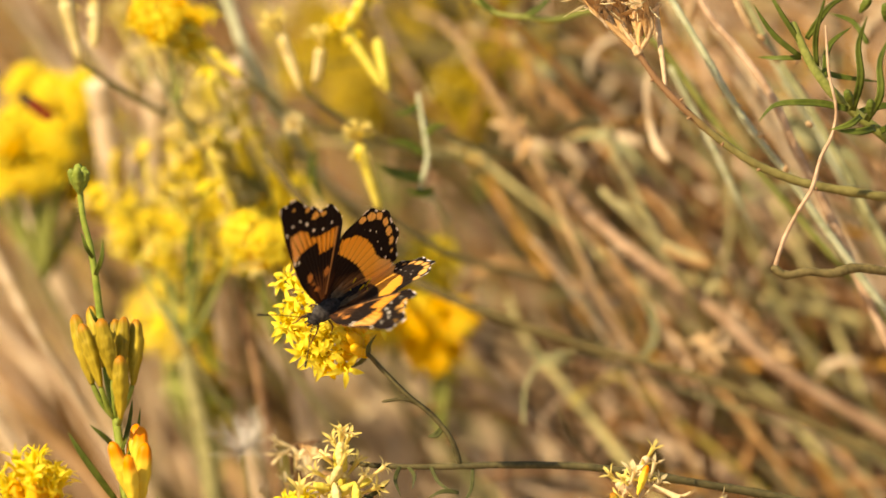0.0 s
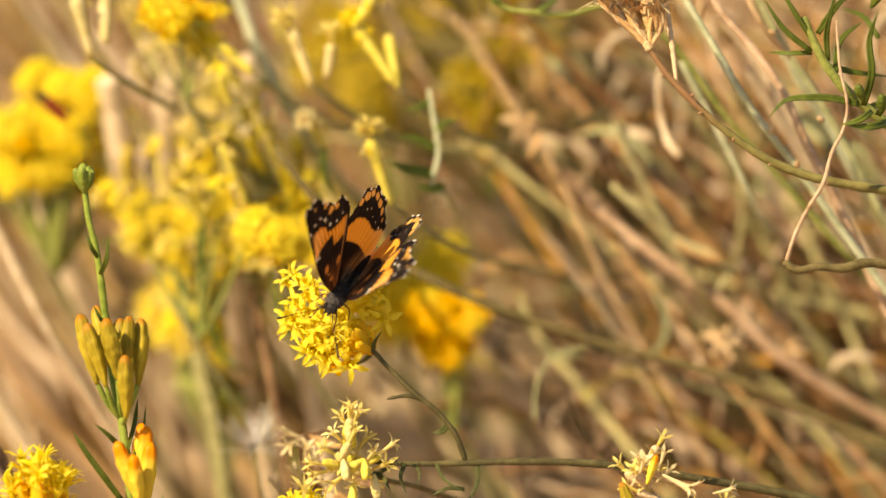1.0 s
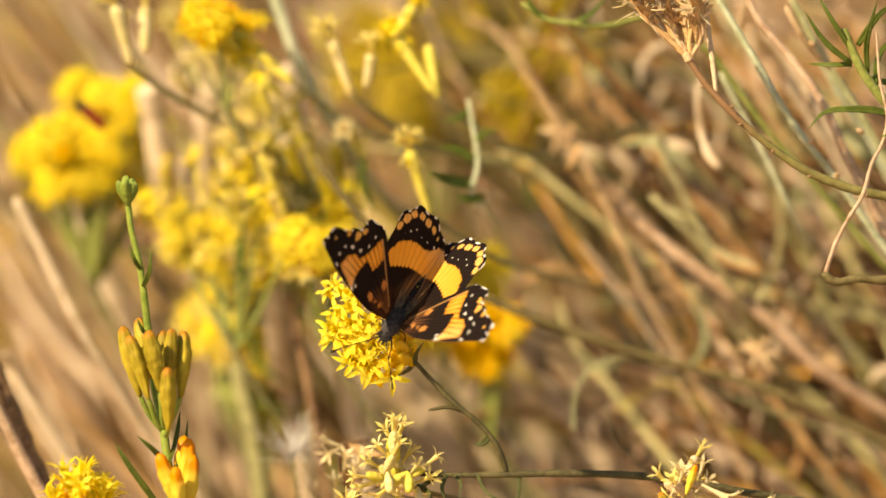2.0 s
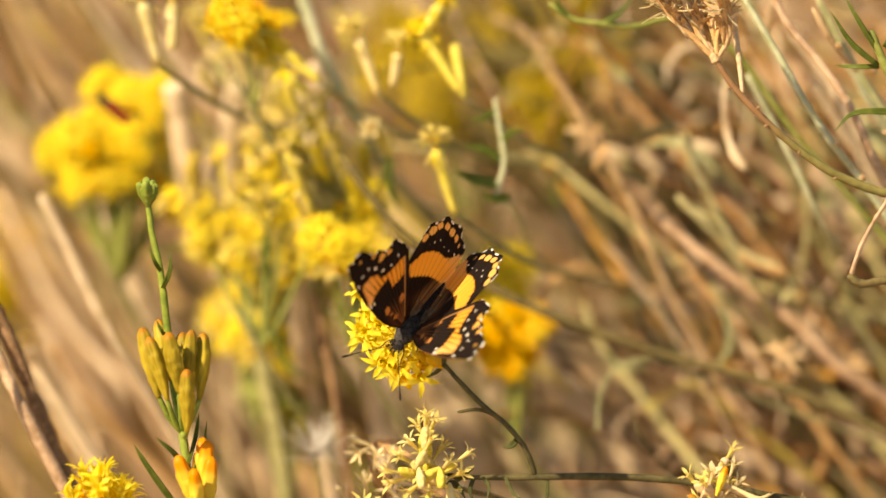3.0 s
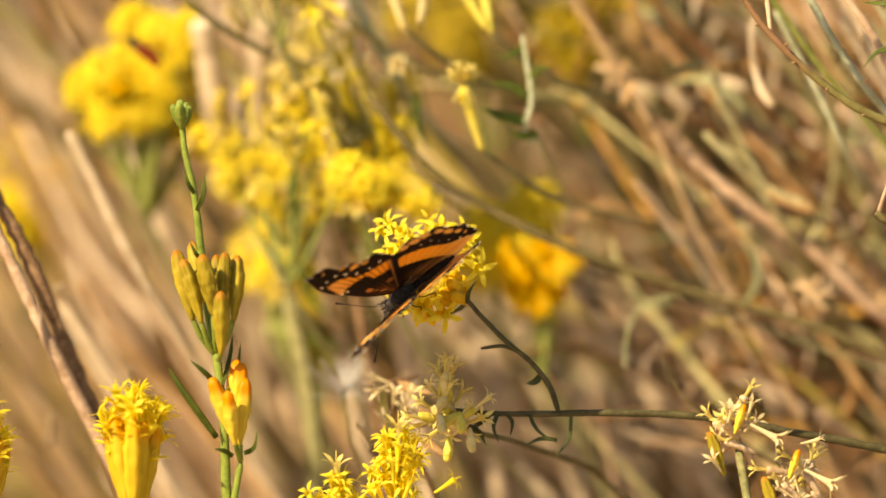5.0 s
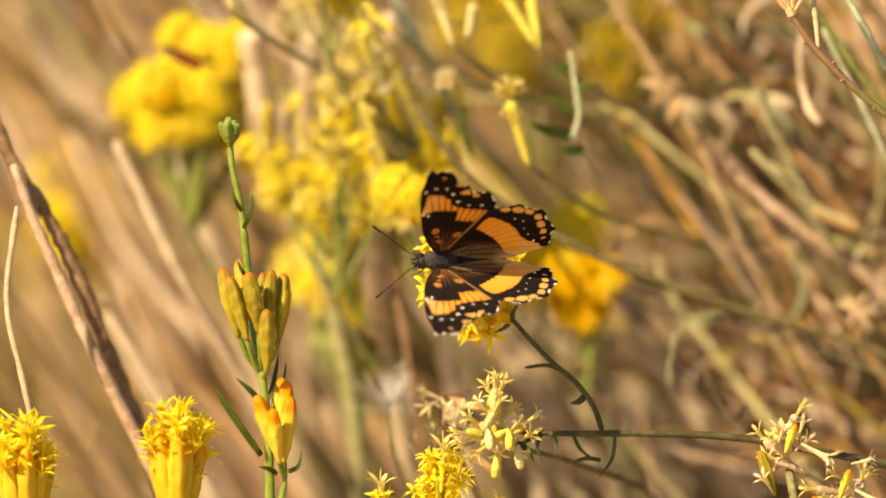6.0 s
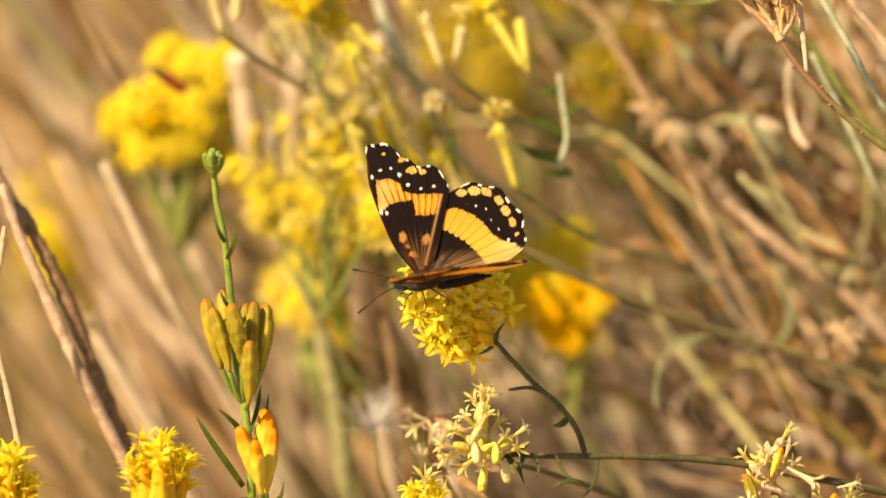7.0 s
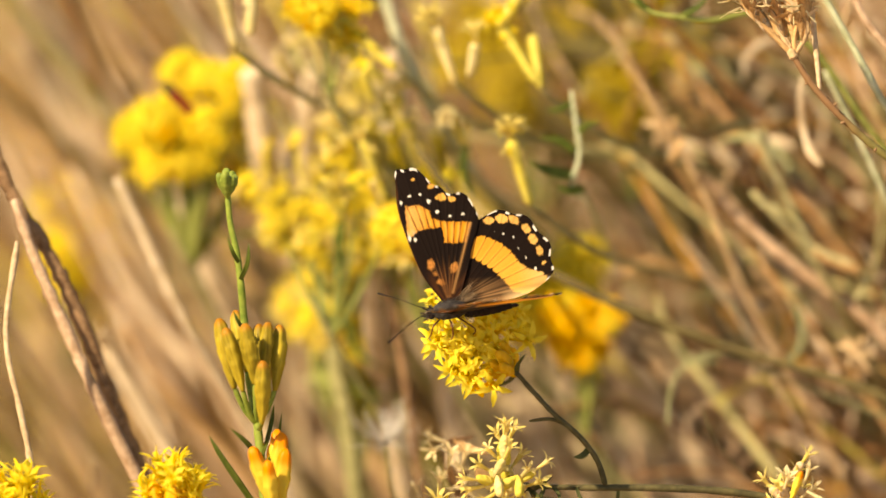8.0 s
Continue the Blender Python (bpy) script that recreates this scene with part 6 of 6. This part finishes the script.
def build_butterfly():
    ob = thing("butterfly", P(690, 520, -3), "black and orange patch butterfly with white-flecked wing edges", "butterfly")
    mm = 0.001
    part("thorax", mesh("thorax", lathe([(3.3, 0.5, 0), (2.8, 1.2, 0.1), (1.6, 1.65, 0.15), (0, 1.75, 0.15), (-1.6, 1.45, 0), (-2.7, 0.9, -0.1)]), FUR), ob, label="grey-black furry thorax")
    rows = [(-2.2, 0.8, -0.1)]
    for i in range(9):
        y, r = -2.8 - i * 1.0, 1.25 * math.sin(math.pi * (0.35 + 0.62 * i / 9))
        rows += [(y, r, -0.2 - 0.04 * i), (y - 0.75, r * 1.05, -0.22 - 0.04 * i), (y - 0.9, r * 0.9, -0.24 - 0.04 * i)]
    part("abdomen", mesh("abdomen", lathe([(a, b * 0.9, c - 1.1) for a, b, c in rows] + [(-12.0, 0.15, -1.8)]), CHITIN), ob)
    head = part("head", mesh("head", lathe([(5.3, 0.3, -0.1), (5.0, 0.75, 0), (4.3, 1.05, 0.05), (3.6, 0.9, 0.05), (3.1, 0.5, 0)]), FUR), ob, pose(0, -0.0008, 0))
    rng = random.Random(7)
    tufts = []
    for _ in range(420):                                # fur on thorax and head
        a, y = rng.uniform(-0.4, math.pi + 0.4), rng.uniform(-2.4, 4.8)
        r = 1.6 if y < 2.4 else 0.95
        o = Vector((r * math.cos(a), y, r * math.sin(a))) * mm
        d = Vector((math.cos(a) * 0.6, rng.uniform(-1.2, -0.2) if y < 3 else rng.uniform(0, 1), math.sin(a) * 0.7 + rng.gauss(0, 0.2))).normalized()
        tufts.append(tube([o, o + d * 0.5 * mm, o + d * rng.uniform(0.7, 1.3) * mm], 0.035 * mm, 0.02 * mm, 3, 1))
    part("fur", mesh("fur", joined(tufts), FUR), ob, label="short grey fur")
    for s in (-1, 1):
        part("eye", mesh("eye", lathe([(0.6, 0.15, 0), (0.4, 0.45, 0), (0, 0.6, 0), (-0.4, 0.45, 0), (-0.6, 0.15, 0)], 10), CHITIN), head, pose(s * 0.8 * mm, 4.4 * mm, 0.15 * mm))
        part("palp", mesh("palp", tube([(s * 0.3 * mm, 4.9 * mm, -0.3 * mm), (s * 0.35 * mm, 5.7 * mm, 0), (s * 0.3 * mm, 6.3 * mm, 0.3 * mm)], 0.25 * mm, 0.12 * mm, 6, 3), FUR), head)
        shaft = [(s * 0.35 * mm, 4.0 * mm, 0.6 * mm), (s * 1.9 * mm, 6.4 * mm, 1.1 * mm), (s * 3.8 * mm, 8.8 * mm, 1.3 * mm), (s * 5.5 * mm, 11.0 * mm, 1.1 * mm)]
        antenna = part("antenna", mesh("antenna", tube(shaft, 0.075 * mm, 0.065 * mm, 6, 12, 0.7, random.Random(3)), CHITIN), ob, label="thin dark ringed antenna with a club")
        tip = Vector(shaft[-1])
        d = (tip - Vector(shaft[-2])).normalized()
        part("club", mesh("club", tube([tip - d * 0.8 * mm, tip + d * 0.1 * mm, tip + d * 0.9 * mm, tip + d * 1.4 * mm], 0.12 * mm, 0.24 * mm, 8, 3), CHITIN), antenna)
        for y0, x1, y1, z1, x2, y2, z2 in ((2.2, 1.8, 3.6, -1.5, 2.2, 4.4, -3.4), (0.6, 2.4, 0.4, -1.4, 3.2, 0.6, -3.6), (-0.8, 2.2, -2.2, -1.5, 2.8, -3.6, -3.6)):
            pts = [(s * 0.7 * mm, y0 * mm, -1.1 * mm), (s * x1 * mm, y1 * mm, z1 * mm), (s * x2 * mm, y2 * mm, z2 * mm), (s * (x2 + 0.3) * mm, (y2 + 0.6) * mm, (z2 - 0.4) * mm)]
            part("leg", mesh("leg", tube(pts, 0.17 * mm, 0.09 * mm, 6, 4), LEG), ob)
    wings = {}
    for s, who in ((1, "right"), (-1, "left")):
        for fore in (True, False):
            w = part("forewing" if fore else "hindwing", wing_mesh("forewing" if fore else "hindwing", fore, s), ob, pose(s * mm, 0, (0.4 if fore else 0.0) * mm))
            w["label"] = "black forewing with an orange band and white dots" if fore else "black hindwing with a yellow-orange band and round spots"
            wings[(who, fore)] = w
    for s, who in ((1, "right"), (-1, "left")):          # pale hair lies on the inner hindwing
        strands = []
        for i in range(110):
            a = rng.uniform(-1.5, -0.85)
            r0 = rng.uniform(0.8, 3.0)
            r1 = r0 + rng.uniform(1.5, 4.0)
            strands.append(tube([(s * r0 * math.cos(a) * mm, r0 * math.sin(a) * mm, 0.35 * mm), (s * (r0 + r1) / 2 * math.cos(a + 0.04) * mm, (r0 + r1) / 2 * math.sin(a + 0.04) * mm, 0.75 * mm), (s * r1 * math.cos(a + 0.06) * mm, r1 * math.sin(a + 0.06) * mm, 0.8 * mm)], 0.03 * mm, 0.015 * mm, 3, 2))
        part("wing_hair", mesh("wing_hair", joined(strands), HAIR), wings[(who, False)], label="pale silky hair")
    return ob, wings


butterfly, wings = build_butterfly()


# ---------------------------------------------------------------- what moves
def perched(u, v, rx, ry, rz):
    """The butterfly's pose at a plan point."""
    p = P(u, v, -3)
    return pose(p.x, p.y, p.z, rx, ry, rz)


def raised(side, flap, sweep, low=0.0):
    """A wing's pose on the body: degrees raised, and swung forward."""
    return pose(side * 0.001, 0, 0.0004, 0, -side * flap, 0) @ pose(0, 0, -low, 0, 0, side * sweep)


def crawling(u, v, turn):
    """The beetle's pose at a plan point, turned by degrees down from level."""
    return Matrix.Translation(P(u, v, 80)) @ Matrix.Rotation(math.radians(turn), 4, AHEAD)


def swayed(ob, rows):
    """Sway in the wind: offsets in tenths of a millimetre to the right and down."""
    home = ob.location.copy()
    walk(ob, [(t, Matrix.Translation(home + SIDE * (du * GRID) - UP * (dv * GRID))) for t, du, dv in rows])


def motions():
    walk(butterfly, [
        (0.0, perched(706, 522, -29, -42, 153)), (0.1, perched(717, 480, -32, -45, 158)), (0.2, perched(747, 457, -24, -43, 152)),
        (0.3, perched(726, 467, -28, -42, 151)), (0.4, perched(713, 498, -24, -47, 154)), (0.5, perched(725, 491, -13, -35, 157)),
        (0.6, perched(756, 476, -25, -33, 167)), (0.7, perched(753, 491, -29, -34, 165)), (0.8, perched(727, 505, -35, -31, 165)),
        (0.9, perched(710, 519, -42, -31, 165)), (1.0, perched(709, 504, -37, -30, 166)), (1.1, perched(729, 513, -43, -32, 168)),
        (1.2, perched(747, 527, -40, -31, 166)), (2.3, perched(722, 537, -49, -30, 169)), (2.4, perched(710, 542, -50, -31, 167)),
        (2.5, perched(715, 542, -54, -31, 167)), (2.6, perched(720, 540, -46, -33, 168)), (2.7, perched(722, 540, -50, -33, 168)),
        (2.8, perched(708, 536, -47, -32, 168)), (2.9, perched(712, 540, -44, -33, 162)), (3.0, perched(718, 549, -51, -35, 169)),
        (3.1, perched(699, 549, -49, -44, 166)), (3.2, perched(679, 577, -49, -39, 160)), (3.3, perched(668, 582, -54, -41, 167)),
        (3.4, perched(639, 588, -55, -49, 167)), (3.5, perched(659, 577, -61, -49, 163)), (3.6, perched(697, 565, -88, -46, 175)),
        (3.7, perched(677, 582, -100, -43, 171)), (3.8, perched(682, 563, -117, -47, 171)), (3.9, perched(678, 574, -119, -50, 176)),
        (4.0, perched(680, 575, -124, -52, 176)), (4.1, perched(682, 572, -120, -54, 169)), (4.2, perched(660, 574, -114, -55, 170)),
        (4.3, perched(664, 574, -113, -58, 166)), (4.4, perched(668, 564, -112, -57, 163)), (4.5, perched(679, 553, -116, -59, 162)),
        (4.6, perched(693, 557, -115, -60, 162)), (4.7, perched(677, 562, -96, -57, 160)), (4.8, perched(665, 558, -92, -59, 156)),
        (4.9, perched(658, 584, -87, -54, 147)), (5.0, perched(660, 599, -88, -50, 149)), (5.1, perched(670, 604, -95, -49, 152)),
        (5.2, perched(662, 602, -85, -51, 154)), (6.3, perched(646, 497, 24, -62, 77)), (6.4, perched(649, 530, -3, -39, 89)),
        (6.5, perched(632, 523, -7, -46, 94)), (6.6, perched(644, 493, -5, -21, 95)), (6.7, perched(662, 492, -9, -18, 95)),
        (6.8, perched(666, 495, -14, -37, 98)), (6.9, perched(645, 503, -15, -36, 98)), (7.0, perched(638, 512, -14, -25, 97)),
        (7.1, perched(662, 498, -19, -34, 103)), (7.2, perched(658, 507, -13, -30, 104)), (7.3, perched(656, 514, -14, -33, 99)),
        (7.4, perched(663, 501, -13, -35, 98)), (7.5, perched(668, 492, -9, -34, 103)), (7.6, perched(681, 494, -11, -25, 81)),
        (7.7, perched(683, 506, -10, -30, 96)), (7.8, perched(683, 508, -14, -38, 96)), (8.0, perched(665, 533, -12, -31, 102)),
    ])
    walk(wings[("right", True)], [(t, raised(1, f, s)) for t, f, s in (
        (0, 59, -5), (0.1, 39, -5), (0.2, 39, -7), (0.3, 49, -6), (0.4, 70, -6), (0.5, 61, -6), (0.6, 45, -9), (0.7, 35, -10),
        (0.8, 34, -12), (0.9, 56, -9), (1, 70, -8), (1.1, 65, -9), (1.2, 51, -10), (1.4, 66, -10), (1.6, 48, -10), (1.8, 68, -11),
        (2, 54, -11), (2.15, 70, -11), (2.3, 60, -11), (2.4, 72, -11), (2.5, 71, -11), (2.6, 54, -11), (2.7, 59, -10), (2.8, 70, -9),
        (2.9, 63, -9), (3, 60, -6), (3.1, 64, -7), (3.2, 56, -8), (3.3, 45, -9), (3.4, 63, -4), (3.5, 60, -3), (3.6, 66, -4),
        (3.7, 72, -13), (3.8, 72, -15), (3.9, 68, -16), (4, 67, -17), (4.1, 77, -17), (4.2, 80, -17), (4.3, 80, -17), (4.4, 70, -17),
        (4.5, 81, -18), (4.6, 82, -19), (4.7, 74, -18), (4.8, 65, -18), (4.9, 62, -20), (5, 75, -20), (5.1, 75, -20), (5.2, 62, -19),
        (5.4, 76, -16), (5.6, 58, -13), (5.8, 76, -10), (6, 60, -9), (6.15, 70, -8), (6.3, 57, -6), (6.4, 75, -7), (6.5, 67, -9),
        (6.6, 34, -6), (6.7, 36, -6), (6.8, 75, -6), (6.9, 72, -5), (7, 46, -8), (7.1, 38, -8), (7.2, 48, -7), (7.3, 72, -5),
        (7.4, 69, -5), (7.5, 51, -5), (7.6, 59, -2), (7.7, 63, -5), (7.8, 69, -6), (8, 47, -8),
    )])
    walk(wings[("right", False)], [(t, raised(1, f, s, 0.0005)) for t, f, s in (
        (0, 59, -19), (0.1, 39, -22), (0.2, 39, -22), (0.3, 49, -21), (0.4, 70, -17), (0.5, 61, -16), (0.6, 45, -21), (0.7, 35, -25),
        (0.8, 34, -24), (0.9, 56, -22), (1, 70, -19), (1.1, 65, -19), (1.2, 51, -23), (1.4, 66, -23), (1.6, 48, -22), (1.8, 68, -21),
        (2, 54, -20), (2.15, 70, -19), (2.3, 60, -18), (2.4, 72, -16), (2.5, 71, -16), (2.6, 54, -18), (2.7, 59, -18), (2.8, 70, -16),
        (2.9, 63, -17), (3, 60, -18), (3.1, 64, -17), (3.2, 56, -18), (3.3, 45, -19), (3.4, 63, -18), (3.5, 60, -16), (3.6, 66, -21),
        (3.7, 72, -16), (3.8, 72, -15), (3.9, 68, -15), (4, 67, -16), (4.1, 77, -16), (4.2, 80, -17), (4.3, 80, -16), (4.4, 70, -16),
        (4.5, 81, -17), (4.6, 82, -17), (4.7, 74, -16), (4.8, 65, -17), (4.9, 62, -17), (5, 75, -19), (5.1, 75, -19), (5.2, 62, -18),
        (5.4, 76, -15), (5.6, 58, -12), (5.8, 76, -10), (6, 60, -9), (6.15, 70, -8), (6.3, 57, -7), (6.4, 75, -4), (6.5, 67, -6),
        (6.6, 34, -6), (6.7, 36, -8), (6.8, 75, -4), (6.9, 72, -5), (7, 46, -8), (7.1, 38, -10), (7.2, 48, -8), (7.3, 72, -5),
        (7.4, 69, -5), (7.5, 51, -7), (7.6, 59, -8), (7.7, 63, -4), (7.8, 69, -4), (8, 47, -7),
    )])
    walk(wings[("left", True)], [(t, raised(-1, f, s)) for t, f, s in (
        (0, 59, -5), (0.1, 40, -5), (0.2, 38, -7), (0.3, 47, -6), (0.4, 70, -6), (0.5, 62, -6), (0.6, 43, -9), (0.7, 32, -10),
        (0.8, 32, -12), (0.9, 52, -9), (1, 70, -8), (1.1, 64, -9), (1.2, 47, -10), (1.4, 66, -10), (1.6, 48, -10), (1.8, 68, -11),
        (2, 54, -11), (2.15, 70, -11), (2.3, 61, -11), (2.4, 75, -11), (2.5, 71, -11), (2.6, 55, -11), (2.7, 62, -10), (2.8, 77, -9),
        (2.9, 70, -9), (3, 64, -6), (3.1, 71, -7), (3.2, 61, -8), (3.3, 46, -9), (3.4, 66, -5), (3.5, 66, -5), (3.6, 73, -6),
        (3.7, 78, -16), (3.8, 79, -19), (3.9, 75, -20), (4, 74, -22), (4.1, 85, -21), (4.2, 85, -20), (4.3, 79, -20), (4.4, 68, -19),
        (4.5, 74, -20), (4.6, 78, -20), (4.7, 72, -18), (4.8, 65, -18), (4.9, 62, -19), (5, 76, -17), (5.1, 75, -17), (5.2, 63, -16),
        (5.4, 77, -14), (5.6, 58, -12), (5.8, 76, -10), (6, 60, -9), (6.15, 70, -8), (6.3, 57, -6), (6.4, 75, -7), (6.5, 64, -9),
        (6.6, 35, -6), (6.7, 33, -6), (6.8, 76, -6), (6.9, 73, -5), (7, 44, -8), (7.1, 36, -8), (7.2, 47, -7), (7.3, 72, -5),
        (7.4, 71, -5), (7.5, 50, -5), (7.6, 58, -2), (7.7, 65, -5), (7.8, 69, -6), (8, 48, -8),
    )])
    walk(wings[("left", False)], [(t, raised(-1, f, s, 0.0005)) for t, f, s in (
        (0, 59, -19), (0.1, 40, -22), (0.2, 38, -22), (0.3, 47, -21), (0.4, 70, -17), (0.5, 62, -16), (0.6, 43, -21), (0.7, 32, -25),
        (0.8, 32, -24), (0.9, 52, -22), (1, 70, -19), (1.1, 64, -19), (1.2, 47, -23), (1.4, 66, -23), (1.6, 48, -22), (1.8, 68, -21),
        (2, 54, -20), (2.15, 70, -19), (2.3, 61, -18), (2.4, 75, -16), (2.5, 71, -16), (2.6, 55, -18), (2.7, 62, -18), (2.8, 77, -16),
        (2.9, 70, -17), (3, 64, -18), (3.1, 71, -17), (3.2, 61, -18), (3.3, 46, -19), (3.4, 66, -20), (3.5, 66, -19), (3.6, 73, -23),
        (3.7, 78, -17), (3.8, 79, -16), (3.9, 75, -15), (4, 74, -15), (4.1, 85, -15), (4.2, 85, -16), (4.3, 79, -16), (4.4, 68, -15),
        (4.5, 74, -16), (4.6, 78, -15), (4.7, 72, -14), (4.8, 65, -14), (4.9, 62, -14), (5, 76, -15), (5.1, 75, -15), (5.2, 63, -14),
        (5.4, 77, -12), (5.6, 58, -11), (5.8, 76, -10), (6, 60, -9), (6.15, 70, -8), (6.3, 57, -7), (6.4, 75, -4), (6.5, 64, -6),
        (6.6, 35, -6), (6.7, 33, -8), (6.8, 76, -4), (6.9, 73, -5), (7, 44, -8), (7.1, 36, -10), (7.2, 47, -8), (7.3, 72, -5),
        (7.4, 71, -5), (7.5, 50, -7), (7.6, 58, -8), (7.7, 65, -4), (7.8, 69, -4), (8, 48, -7),
    )])
    walk(beetle_on_blossom, [(0, crawling(199, 162, 40)), (1.0, crawling(207, 167, 43)), (2.5, crawling(202, 164, 42)), (3.5, crawling(199, 160, 39)), (4.5, crawling(209, 174, 44)), (6.5, crawling(184, 159, 24)), (7.0, crawling(185, 165, 35)), (8.0, crawling(177, 171, 44))])
    near = [(0, 9, -13), (0.5, -4, -4), (1, -2, -7), (1.2, 0, -5), (2.3, 5, -1), (2.5, 5, 0), (3, -5, 6), (3.5, 0, 1), (4, -6, -6), (4.5, -26, 1), (5, 6, -20), (5.2, 8, -18), (6.3, 8, -6), (6.5, 7, -3), (7, 1, 8), (7.5, -8, 20), (8, 3, 16)]
    for ob in [buds_left, *spiky, *low_flowers]:
        swayed(ob, near)
    swayed(flower_branch, [(0, 2, -4), (0.5, -3, 3), (1, -9, -2), (1.2, -6, 0), (2.3, -2, 0), (2.5, 0, 0), (3, 4, 5), (3.5, 4, 2), (4, 2, 3), (4.5, -3, -10), (5, -3, 4), (5.2, -2, 6), (6.3, -4, 18), (6.5, -7, 22), (7, -9, 11), (7.5, 16, 7), (8, 7, 37)])
    swayed(flower_spike, [(0, -12, 29), (0.5, -4, 7), (1, -16, -5), (1.2, -12, -3), (2.3, -5, 0), (2.5, -3, 0), (3, 8, -6), (3.5, 3, -5), (4, 0, 2), (4.5, -1, -13), (5, -5, 8), (5.2, -3, 9), (6.3, 4, 12), (6.5, 4, 11), (7, 4, -4), (7.5, 31, -10), (8, 24, 25)])
    for ob in [dry_sprig, *withered_heads]:
        swayed(ob, [(0, -1, 10), (0.5, 0, 2), (1, -5, 0), (2.5, 1, -3), (3, 8, -1), (4, -5, 2), (4.5, -6, -7), (5, -8, 0), (6.5, 9, 3), (7, 4, 2), (7.5, 25, 4), (8, 18, 13)])


motions()
